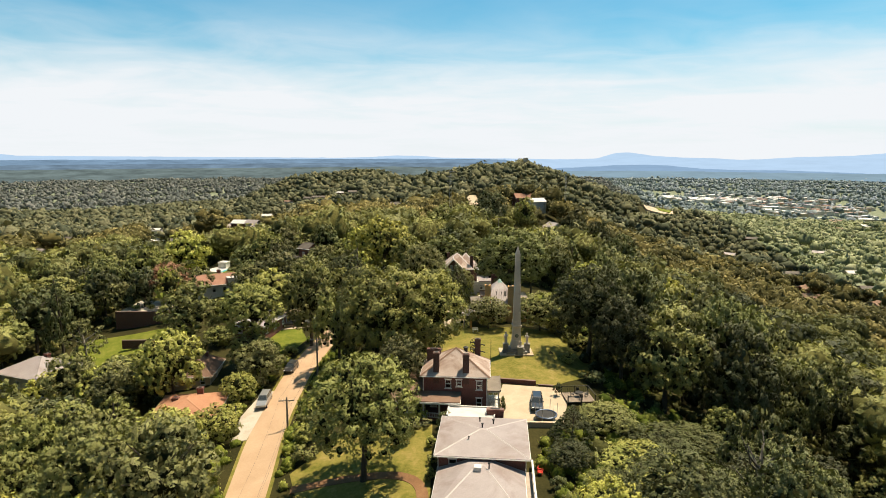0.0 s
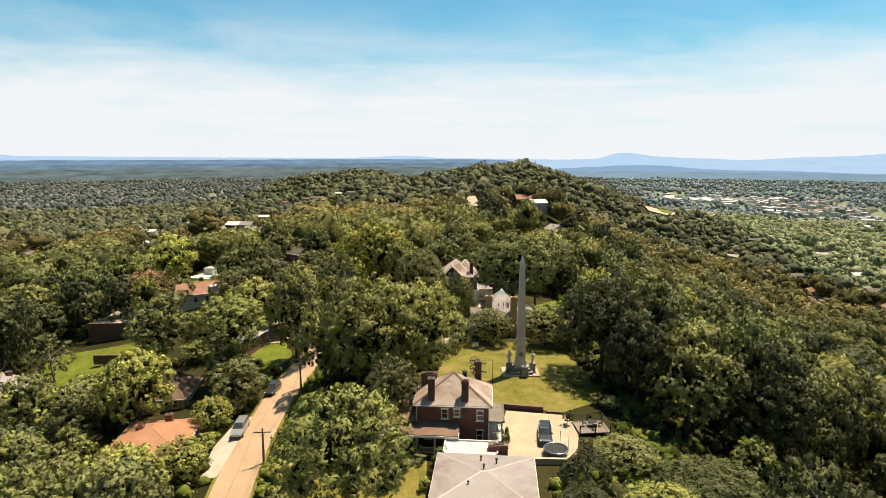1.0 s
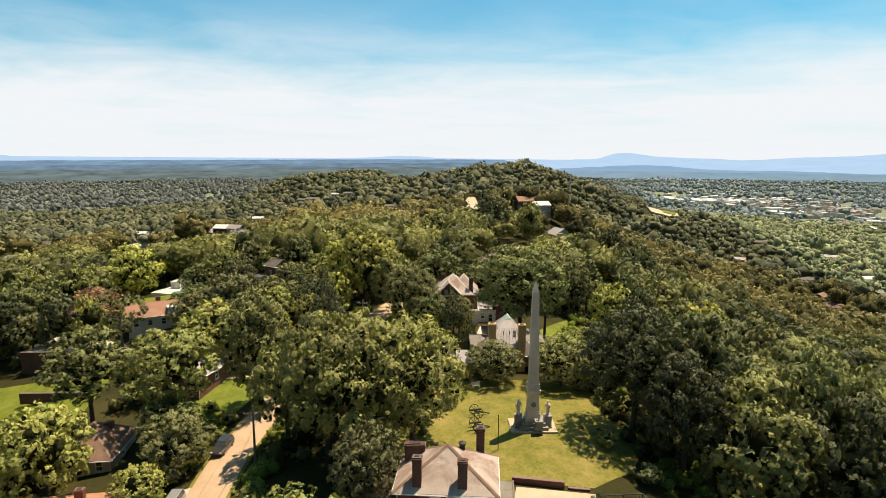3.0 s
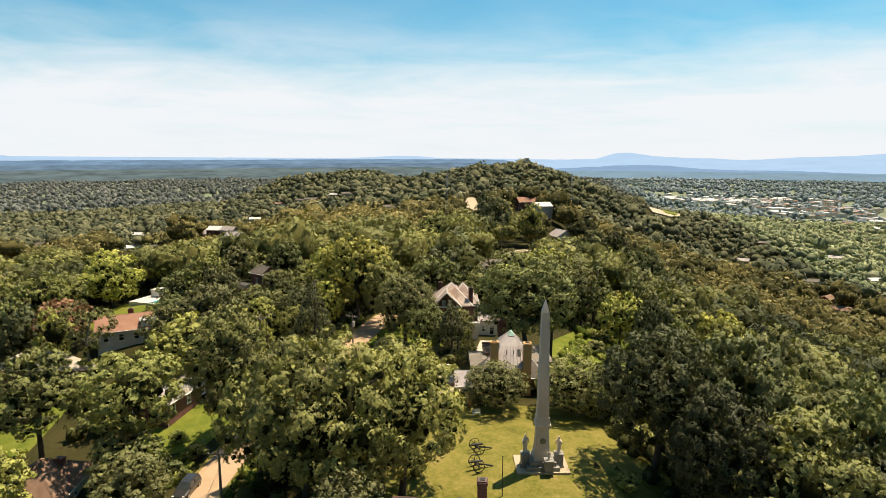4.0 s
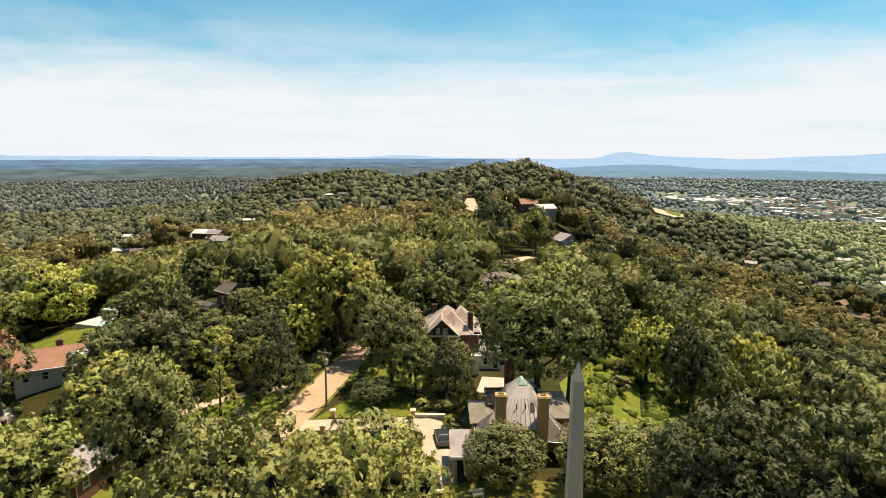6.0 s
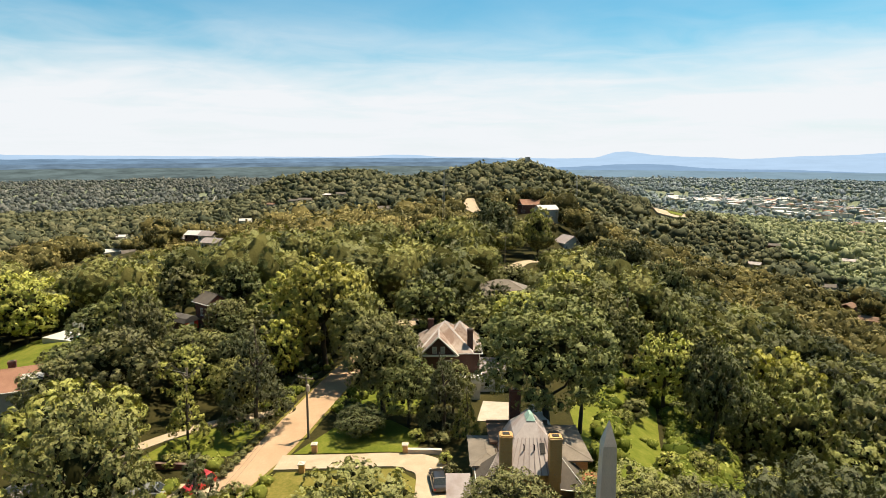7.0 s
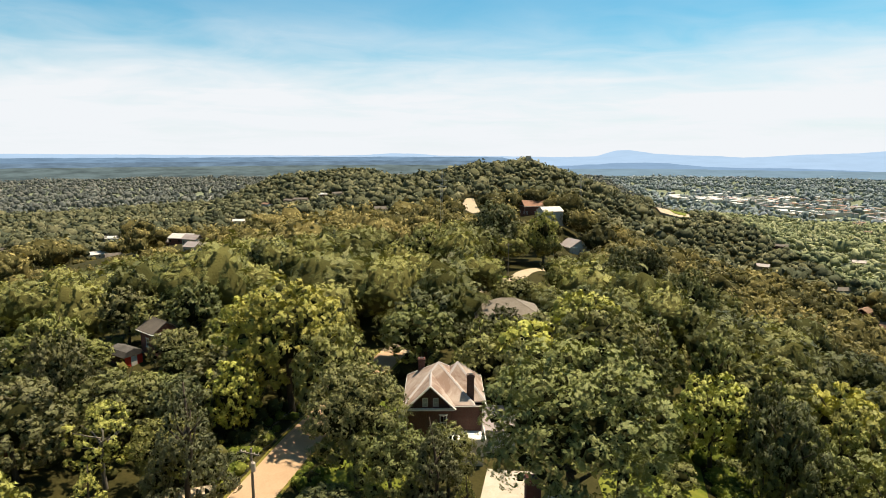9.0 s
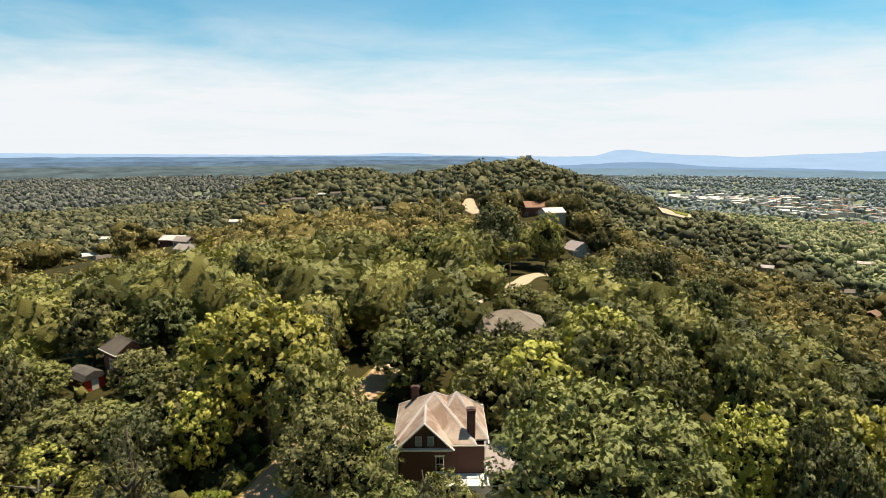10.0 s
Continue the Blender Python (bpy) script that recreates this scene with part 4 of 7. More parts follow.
def domes(ball, lobes, count, seed):
    """Unit crowns for far trees: billowing tops with creases between the boughs; vertices, normals, faces."""
    r = np.random.default_rng(seed)
    v, f = ball
    f = f[(v[f][:, :, 2] > -0.62).any(1)]
    out = []
    for _ in range(count):
        at = sphere_points(lobes, r)
        at[:, 2] = np.abs(at[:, 2]) - 0.25
        at /= np.linalg.norm(at, axis=1, keepdims=True)
        gap = np.linalg.norm(v[:, None] - at[None], axis=2) / r.uniform(0.75, 1.3, lobes)
        k = 0.62 + 0.46 * np.exp(-(gap.min(1) / 0.40) ** 2) + 0.085 * r.normal(size=len(v))
        p = v * k[:, None] * (1, 1, 0.92)
        n = np.zeros_like(p)
        c = np.cross(p[f[:, 1]] - p[f[:, 0]], p[f[:, 2]] - p[f[:, 0]])
        for q in range(3):
            np.add.at(n, f[:, q], c)
        out.append((p, n / (np.linalg.norm(n, axis=1, keepdims=True) + 1e-9), f))
    return out


def woods(name, spots, mat, n_cards, card, lobes, label, seed, ball=BALL1, inside=None):
    """Many far trees joined into one object; each a billowing crown set with loose sprays of leaves."""
    r = np.random.default_rng(seed)
    p = np.array(spots)
    n = len(p)
    rad = p[:, 3]
    # tint drift with x paints the left side lit, the right flank shaded
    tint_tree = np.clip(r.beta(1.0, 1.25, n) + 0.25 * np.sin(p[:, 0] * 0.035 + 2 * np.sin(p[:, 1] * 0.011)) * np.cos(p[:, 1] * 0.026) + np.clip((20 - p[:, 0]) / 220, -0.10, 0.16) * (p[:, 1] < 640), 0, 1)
    pieces, tints, inner = [], [], []
    forms = domes(ball, lobes, 16, seed)
    for k, (v, nor, f) in enumerate(forms):
        own = np.arange(k, n, len(forms))
        m = len(own)
        if not m:
            continue
        a = r.uniform(0, 2 * math.pi, m)
        turn = np.zeros((m, 3, 3))
        turn[:, 0, 0], turn[:, 0, 1], turn[:, 1, 0], turn[:, 1, 1], turn[:, 2, 2] = np.cos(a), -np.sin(a), np.sin(a), np.cos(a), 1
        size = rad[own][:, None] * np.stack([r.uniform(0.82, 1.18, m), r.uniform(0.82, 1.18, m), r.uniform(0.8, 1.35, m)], 1)
        w = np.einsum("mij,vj->mvi", turn, v)
        g = np.einsum("mij,vj->mvi", turn, nor)
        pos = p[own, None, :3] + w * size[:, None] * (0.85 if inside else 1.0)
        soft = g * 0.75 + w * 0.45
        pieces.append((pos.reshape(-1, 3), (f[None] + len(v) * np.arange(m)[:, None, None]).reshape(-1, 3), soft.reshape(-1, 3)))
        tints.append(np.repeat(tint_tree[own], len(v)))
        # the crown below the sprays takes the darker shade copy
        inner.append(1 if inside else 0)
        if n_cards:
            top = np.where(v[:, 2] > -0.5)[0]
            i = r.choice(top, (m, n_cards))
            j = r.choice(top, (m, n_cards))
            row = np.arange(m)[:, None]
            mixed = r.uniform(0, 0.22, (m, n_cards, 1))
            near = w[row, i] * (1 - mixed) + w[row, j] * mixed
            d = (near / np.linalg.norm(near, axis=2, keepdims=True)) * np.linalg.norm(w[row, i], axis=2, keepdims=True)
            c = p[own, None, :3] + d * size[:, None] * r.uniform(0.93, 1.06, (m, n_cards, 1))
            q = (g[row, i] + 0.45 * r.normal(size=d.shape)).reshape(-1, 3)
            q /= np.linalg.norm(q, axis=1, keepdims=True)
            shade = (g[row, i] * 0.6 + d * 0.7).reshape(-1, 3) + q * 0.42
            pieces.append(cards(c.reshape(-1, 3), q, card * np.repeat(rad[own], n_cards)[:, None], r, shade))
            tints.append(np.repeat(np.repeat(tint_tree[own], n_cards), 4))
            inner.append(0)
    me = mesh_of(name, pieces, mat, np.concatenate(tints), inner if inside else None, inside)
    return tagged(new(name, me), label, "woods", kind="stuff")


def scatter(y0, y1, lo, hi, tries, seed, gaps=0.0, low=None):
    """Spots of far trees in the land ahead, between two distances."""
    r = np.random.default_rng(seed)
    out, grid = [], {}
    d = np.sqrt(r.uniform(y0 * y0, y1 * y1, tries))
    a = r.uniform(-0.80, 0.80, tries)
    rr = lo + (hi - lo) * r.random(tries) ** 1.5
    px, py = d * np.sin(a), d * np.cos(a)
    pz = ground_z(px, py)
    hole = np.sin(px * 0.031 + 2.0 * np.sin(py * 0.013)) * np.sin(py * 0.023 + 1.7)
    for x, y, z, q, ho in zip(px, py, pz, rr, hole):
        if -115 < x < 100 and y < 194 and abs(x) < 0.72 * y + 10:
            continue
        if low is not None and low != (x > 0.20 * y + 270):
            continue
        if ho > 1 - gaps and x > 60:
            continue
        if y < 320 and is_open(x, y, q) or (600 < y < 724 and abs(x - 35) < 8):
            continue
        if 0.36 < x / y < 0.80 and abs(y - (2080 - 700 * (x / y - 0.38) / 0.36)) < 240 and r.random() < 0.74 - 0.5 * (x / y - 0.36):
            continue
        s = hi * 2
        i, j = int(x // s), int(y // s)
        if any((x - u) ** 2 + (y - w) ** 2 < ((q + b) * (0.72 if y1 < 700 else 0.60)) ** 2 for k in (-1, 0, 1) for m in (-1, 0, 1) for u, w, b in grid.get((i + k, j + m), ())):
            continue
        grid.setdefault((i, j), []).append((x, y, q))
        h = r.uniform(6, 13) + q * 0.8 if y < 620 else r.uniform(4, 10) + q * 0.6
        if abs(x - 0.37 * y) < 34 and 985 < y < 1140:
            continue
        if y < 1005:
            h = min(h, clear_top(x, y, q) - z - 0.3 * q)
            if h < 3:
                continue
            q = min(q, h * 0.7)
        out.append((x, y, z + h - q * 0.75, q, h))
    return out


woods("woods_ridge", scatter(110, 330, 5.4, 11.5, 14000, 4), WOODS, 500, 0.108, 22, "dense green summer trees along the ridge", 9, BALL2, WOODS_SHADE)
woods("woods", scatter(330, 470, 5.6, 12.5, 12000, 5, 0.0, False), WOODS_MID, 230, 0.115, 18, "mixed green summer woods covering the ridge", 1, BALL2, WOODS_MID_SHADE)
woods("woods_upper", scatter(470, 640, 5.6, 13.0, 12000, 15, 0.0, False), WOODS_MID, 80, 0.16, 16, "mixed green summer woods at the hill's foot", 21, BALL1, WOODS_MID_SHADE)
woods("woods_hill", scatter(640, 1500, 5.0, 14.0, 30000, 6, 0.08, False), WOODS_FAR, 18, 0.26, 10, "distant woods on the hill", 2, BALL1, WOODS_FAR_SHADE)
woods("woods_low", scatter(330, 1500, 4.5, 12.5, 26000, 7, 0.12, True), WOODS_LOW, 26, 0.24, 10, "haze-lightened green woods on the low ground", 5, BALL1, WOODS_LOW_SHADE)
woods("woods_valley", scatter(1500, 4200, 9, 19, 20000, 8, 0.25, True), WOODS_VALLEY, 8, 0.3, 5, "hazy far woods of the valley", 3, (ICO_V, ICO_F), WOODS_VALLEY_SHADE)
woods("woods_plain", scatter(1500, 4200, 9, 19, 20000, 8, 0.0, False), WOODS_PLAIN, 8, 0.3, 5, "far haze-tinted green woods over the plain", 4, (ICO_V, ICO_F), WOODS_PLAIN_SHADE)

under = []
ru = np.random.default_rng(31)
brush = []
for x, y in zip(ru.uniform(20, 52, 1700), ru.uniform(122, 178, 1700)):
    q = ru.uniform(0.6, 2.3)
    if abs(x - (25.5 + (y - 127) * 0.32)) < 4.6 and ru.random() < 0.96:
        continue
    if abs(x - (26 + (y - 119) * 0.36)) < 10 and not (x < 22 and y < 137):
        brush.append((x, y, gz(x, y) + q * 0.35, q, 2.0))
woods("brush", brush, WOODS_FRESH, 60, 0.13, 6, "bright green tangled brush on the slope", 15, BALL1, WOODS_FRESH_SHADE)
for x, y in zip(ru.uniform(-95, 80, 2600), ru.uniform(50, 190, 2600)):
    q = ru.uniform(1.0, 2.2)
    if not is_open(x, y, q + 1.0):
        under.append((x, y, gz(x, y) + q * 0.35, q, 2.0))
woods("undergrowth", under, WOODS, 22, 0.2, 6, "low leafy undergrowth below the trees", 14, (ICO_V, ICO_F), WOODS_SHADE)

# ------------------------------------------------ distance: ranges on the horizon


# flat glowing colour with the haze mixed in; takes no light from the sun
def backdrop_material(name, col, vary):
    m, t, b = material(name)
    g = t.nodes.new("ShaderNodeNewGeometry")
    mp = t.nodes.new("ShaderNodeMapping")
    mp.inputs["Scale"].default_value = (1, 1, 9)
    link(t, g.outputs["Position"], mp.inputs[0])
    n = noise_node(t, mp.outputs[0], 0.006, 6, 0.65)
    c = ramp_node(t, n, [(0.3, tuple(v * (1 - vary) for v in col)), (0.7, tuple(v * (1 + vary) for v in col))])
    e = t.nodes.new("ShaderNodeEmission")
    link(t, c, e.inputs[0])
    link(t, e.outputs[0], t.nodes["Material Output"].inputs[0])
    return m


def mountain(name, radius, heights, mat, label, foot=-90):
    """A far range: heights are (degrees right of straight ahead, metres), joined by a ragged line."""
    b = Build()
    az = np.arange(heights[0][0], heights[-1][0] + 0.01, 0.25)
    h = np.interp(az, [p[0] for p in heights], [p[1] for p in heights])
    for i, (a, z) in enumerate(zip(az, h)):
        z += 3.0 * noise.noise(Vector((a * 0.9, radius * 0.01, 0))) + 1.4 * noise.noise(Vector((a * 3.1, 5, 0)))
        s, c = math.sin(radians(a)), math.cos(radians(a))
        b.v += [(s * (radius - 260), c * (radius - 260), foot), (s * radius, c * radius, z), (s * (radius + 60), c * (radius + 60), foot)]
        if i:
            k = 3 * i
            b.f += [(k - 3, k, k + 1, k - 2), (k - 2, k + 1, k + 2, k - 1)]
    return tagged(new(name, b.mesh(name, mat)), label, "mountains", kind="structure")


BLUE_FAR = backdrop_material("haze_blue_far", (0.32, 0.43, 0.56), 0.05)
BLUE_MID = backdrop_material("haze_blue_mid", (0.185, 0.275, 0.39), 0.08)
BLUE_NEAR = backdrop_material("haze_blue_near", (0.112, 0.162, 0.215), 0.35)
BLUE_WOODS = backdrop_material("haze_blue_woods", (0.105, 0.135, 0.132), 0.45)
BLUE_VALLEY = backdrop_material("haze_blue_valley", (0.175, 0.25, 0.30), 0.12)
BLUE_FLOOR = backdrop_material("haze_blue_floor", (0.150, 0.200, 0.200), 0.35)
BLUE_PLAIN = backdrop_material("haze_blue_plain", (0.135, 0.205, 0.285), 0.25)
mountain("backdrop_far", 4700, [(-60, 60), (-37.5, 68), (-36, 52), (-20, 43), (-10, 38), (-7, 44), (-4.5, 56), (-2, 52), (0, 38), (8, 30), (12, 26), (14.6, 32), (16.4, 74), (17.4, 80), (18.2, 72), (19.7, 52), (22, 40), (24.5, 35), (26.8, 24), (29, 30), (31, 42), (33, 46), (35, 52), (37, 66), (48, 78), (60, 70)], BLUE_FAR, "pale haze-blue mountain range on the horizon")
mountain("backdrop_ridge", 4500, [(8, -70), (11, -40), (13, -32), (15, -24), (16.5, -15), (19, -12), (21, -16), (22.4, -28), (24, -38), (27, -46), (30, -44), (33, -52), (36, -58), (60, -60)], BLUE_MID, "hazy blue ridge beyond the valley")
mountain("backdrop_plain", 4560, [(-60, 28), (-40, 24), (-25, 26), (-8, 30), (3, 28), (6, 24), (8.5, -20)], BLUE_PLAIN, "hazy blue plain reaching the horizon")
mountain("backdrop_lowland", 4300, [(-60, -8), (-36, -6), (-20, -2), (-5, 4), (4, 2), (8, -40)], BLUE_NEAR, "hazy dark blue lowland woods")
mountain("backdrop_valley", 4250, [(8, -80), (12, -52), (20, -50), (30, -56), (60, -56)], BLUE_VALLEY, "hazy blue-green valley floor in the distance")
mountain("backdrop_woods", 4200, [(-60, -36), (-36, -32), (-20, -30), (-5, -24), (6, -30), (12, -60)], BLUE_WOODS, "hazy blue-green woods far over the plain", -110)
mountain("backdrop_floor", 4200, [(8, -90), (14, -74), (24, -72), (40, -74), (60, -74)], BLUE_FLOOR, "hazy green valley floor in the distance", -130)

# ---------------------------------------------------------------- houses


def facade(b, u0, u1, v0, v1, holes, place, thick=0.24):
    """A wall with openings through it; place(u, v, w) sets a point w metres inside the outer face."""
    us = sorted({u0, u1, *[h[0] for h in holes], *[h[2] for h in holes]})
    vs = sorted({v0, v1, *[h[1] for h in holes], *[h[3] for h in holes]})
    for i in range(len(us) - 1):
        for j in range(len(vs) - 1):
            cu, cv = (us[i] + us[i + 1]) / 2, (vs[j] + vs[j + 1]) / 2
            if any(h[0] < cu < h[2] and h[1] < cv < h[3] for h in holes):
                continue
            for w, flip in ((0, False), (thick, True)):
                q = [place(us[i], vs[j], w), place(us[i + 1], vs[j], w), place(us[i + 1], vs[j + 1], w), place(us[i], vs[j + 1], w)]
                b.add(q, [(3, 2, 1, 0) if flip else (0, 1, 2, 3)])
    for a, c, d, e in holes:
        p = [(a, c), (d, c), (d, e), (a, e)]
        for k in range(4):
            (ua, va), (ub, vb) = p[k], p[(k + 1) % 4]
            b.add([place(ua, va, 0), place(ub, vb, 0), place(ub, vb, thick), place(ua, va, thick)], [(0, 3, 2, 1)])


def window(parent, place, a, c, d, e, frame_mat, bars=True):
    """A sash window in the opening (a, c)-(d, e): frame with bars, sill, two panes."""
    t = 0.09
    b = Build()

    def bar(u0, v0, u1, v1, w0=-0.03, w1=0.14):
        q = [place(u, v, w) for w in (w0, w1) for u, v in ((u0, v0), (u1, v0), (u1, v1), (u0, v1))]
        b.add(q, [(0, 1, 2, 3), (7, 6, 5, 4), (0, 4, 5, 1), (1, 5, 6, 2), (2, 6, 7, 3), (3, 7, 4, 0)])

    # the frame is one closed ring
    q = [place(u, v, w) for w in (-0.03, 0.14) for o in (0, t) for u, v in ((a + o, c + o), (d - o, c + o), (d - o, e - o), (a + o, e - o))]
    b.add(q, [f for k in range(4) for n in [(k + 1) % 4] for f in ((k, n, 4 + n, 4 + k), (8 + n, 8 + k, 12 + k, 12 + n), (k, 8 + k, 8 + n, n), (4 + n, 12 + n, 12 + k, 4 + k))])
    m = (c + e) / 2
    w = part("window", b, frame_mat, parent)
    if bars:
        b = Build()
        bar(a + t, m - 0.04, d - t, m + 0.04, 0, 0.12)
        part("meeting_rail", b, frame_mat, w)
    b = Build()
    bar(a - 0.12, c - 0.10, d + 0.12, c, -0.09, 0.0)
    part("sill", b, frame_mat, w)
    b = Build()
    bar(a - 0.10, e, d + 0.10, e + 0.14, -0.05, 0.0)
    part("lintel", b, frame_mat, w)
    for v0, v1 in ((c + t, m - 0.04), (m + 0.04, e - t)):
        p = Build()
        q = [place(u, v, w_) for w_ in (0.08, 0.10) for u, v in ((a + t, v0), (d - t, v0), (d - t, v1), (a + t, v1))]
        p.add(q, [(0, 1, 2, 3), (7, 6, 5, 4), (0, 4, 5, 1), (1, 5, 6, 2), (2, 6, 7, 3), (3, 7, 4, 0)])
        part("pane", p, GLASS, w).visible_shadow = False
    return w


def cap_line(b, p, q, w=0.13):
    """A low folded cap along a hip or ridge."""
    p, q = Vector(p), Vector(q)
    side = (q - p).cross(Vector((0, 0, 1))).normalized() * w * 1.5
    up = Vector((0, 0, 0.05))
    v = [p - side - up, p + up, p + side - up, q - side - up, q + up, q + side - up]
    b.add(v, [(0, 1, 4, 3), (1, 2, 5, 4), (0, 3, 5, 2), (0, 2, 1), (3, 4, 5)])


def hip_roof(x0, y0, x1, y1, z, rise, over=0.5, thick=0.18, ridge=None):
    """A hipped roof as a closed mesh, and its hip and ridge lines."""
    x0, y0, x1, y1 = x0 - over, y0 - over, x1 + over, y1 + over
    w, d = x1 - x0, y1 - y0
    half = (max(w, d) - min(w, d)) / 2 if ridge is None else ridge / 2
    cx, cy = (x0 + x1) / 2, (y0 + y1) / 2
    ra, rb = ((cx - half, cy), (cx + half, cy)) if w >= d else ((cx, cy - half), (cx, cy + half))
    half or (ra := (cx - 0.05, cy), rb := (cx + 0.05, cy))
    t = z + thick
    v = [(x0, y0, z), (x1, y0, z), (x1, y1, z), (x0, y1, z), (x0, y0, t), (x1, y0, t), (x1, y1, t), (x0, y1, t), (*ra, t + rise), (*rb, t + rise)]
    f = [(3, 2, 1, 0), (0, 1, 5, 4), (1, 2, 6, 5), (2, 3, 7, 6), (3, 0, 4, 7)]
    if w >= d:
        f += [(4, 5, 9, 8), (5, 6, 9), (6, 7, 8, 9), (7, 4, 8)]
        hips = [(4, 8), (7, 8), (5, 9), (6, 9), (8, 9)]
    else:
        f += [(4, 5, 8), (5, 6, 9, 8), (6, 7, 9), (7, 4, 8, 9)]
        hips = [(4, 8), (5, 8), (6, 9), (7, 9), (8, 9)]
    b, c = Build().add(v, f), Build()
    for i, j in hips:
        cap_line(c, v[i], v[j])
    return b, c


def gable_roof(x0, y0, x1, y1, z, rise, along="y", over=0.45, thick=0.16):
    """A gabled roof of two thick slopes; along: the ridge's axis."""
    x0, y0, x1, y1 = x0 - over, y0 - over, x1 + over, y1 + over
    b, c = Build(), Build()
    if along == "y":
        m = (x0 + x1) / 2
        pr = [(x0, z), (m, z + rise), (x1, z), (x1, z + thick), (m, z + rise + thick), (x0, z + thick)]
        v = [(u, y, h) for y in (y0, y1) for u, h in pr]
        cap_line(c, (m, y0, z + rise + thick), (m, y1, z + rise + thick), 0.1)
    else:
        m = (y0 + y1) / 2
        pr = [(y1, z), (m, z + rise), (y0, z), (y0, z + thick), (m, z + rise + thick), (y1, z + thick)]
        v = [(x, u, h) for x in (x0, x1) for u, h in pr]
        cap_line(c, (x0, m, z + rise + thick), (x1, m, z + rise + thick), 0.1)
    b.add(v, [(0, 1, 4, 5), (1, 2, 3, 4), (11, 10, 7, 6), (10, 9, 8, 7), (0, 6, 7, 1), (1, 7, 8, 2), (2, 8, 9, 3), (3, 9, 10, 4), (4, 10, 11, 5), (5, 11, 6, 0)])
    return b, c


def chimney(parent, x, y, z0, z1, w=0.95, d=0.75, mat=None, cap_mat=None):
    b = Build().box(x - w / 2, y - d / 2, z0, x + w / 2, y + d / 2, z1 - 0.35)
    b.box(x - w / 2 - 0.06, y - d / 2 - 0.06, z1 - 0.35, x + w / 2 + 0.06, y + d / 2 + 0.06, z1 - 0.12)
    b.box(x - w / 2 + 0.02, y - d / 2 + 0.02, z1 - 0.12, x + w / 2 - 0.02, y + d / 2 - 0.02, z1)
    c = part("chimney", b, mat or BRICK_DARK, parent)
    # thin dark slab marks the flue; no hole is cut
    part("flue", Build().box(x - w * 0.28, y - d * 0.25, z1, x + w * 0.28, y + d * 0.25, z1 + 0.05), cap_mat or IRON, c, "dark flue slab on the chimney top")
    return c


def block(parent, x0, y0, x1, y1, z0, z1, wall_mat, holes=None, trim=TRIM, thick=0.24, names=("wall",)):
    """Four walls with windows; holes: side letter -> list of (u0, v0, u1, v1), u from the side's own left, v above z0."""
    holes = holes or {}
    places = {
        "s": (x1 - x0, lambda u, v, w: (x0 + u, y0 + w, z0 + v)),
        "n": (x1 - x0, lambda u, v, w: (x1 - u, y1 - w, z0 + v)),
        "w": (y1 - y0, lambda u, v, w: (x0 + w, y1 - u, z0 + v)),
        "e": (y1 - y0, lambda u, v, w: (x1 - w, y0 + u, z0 + v)),
    }
    for side, (length, place) in places.items():
        hs = holes.get(side, [])
        b = Build()
        facade(b, 0, length, -2.5, z1 - z0, hs, place, thick)
        part("wall", b, wall_mat, parent)
        for h in hs:
            window(parent, place, *h, trim)


def rows_of(length, n, width, v, high, inset=0.9):
    """n windows of one size spread along a wall."""
    if n == 1:
        c = [length / 2]
    else:
        c = [inset + width / 2 + i * (length - 2 * inset - width) / (n - 1) for i in range(n)]
    return [(round(u - width / 2, 3), v, round(u + width / 2, 3), v + high) for u in c]


def gutter(parent, x0, y0, x1, y1, z, over=0.5):
    b = Build()
    x0, y0, x1, y1 = x0 - over, y0 - over, x1 + over, y1 + over
    for p, q in (((x0, y0), (x1, y0)), ((x1, y0), (x1, y1)), ((x1, y1), (x0, y1)), ((x0, y1), (x0, y0))):
        b.tube([(*p, z + 0.05), (*q, z + 0.05)], [0.085, 0.085], 6)
    g = part("gutter", b, TRIM, parent, "white painted gutter")
    for px, py in ((x0 + over - 0.06, y0 + over - 0.06), (x1 - over + 0.06, y0 + over - 0.06)):
        d = Build().tube([(px, py - over + 0.08, z), (px, py, z - 0.5), (px, py, z - 5.2)], [0.05, 0.05, 0.05], 6)
        part("downpipe", d, TRIM, g)


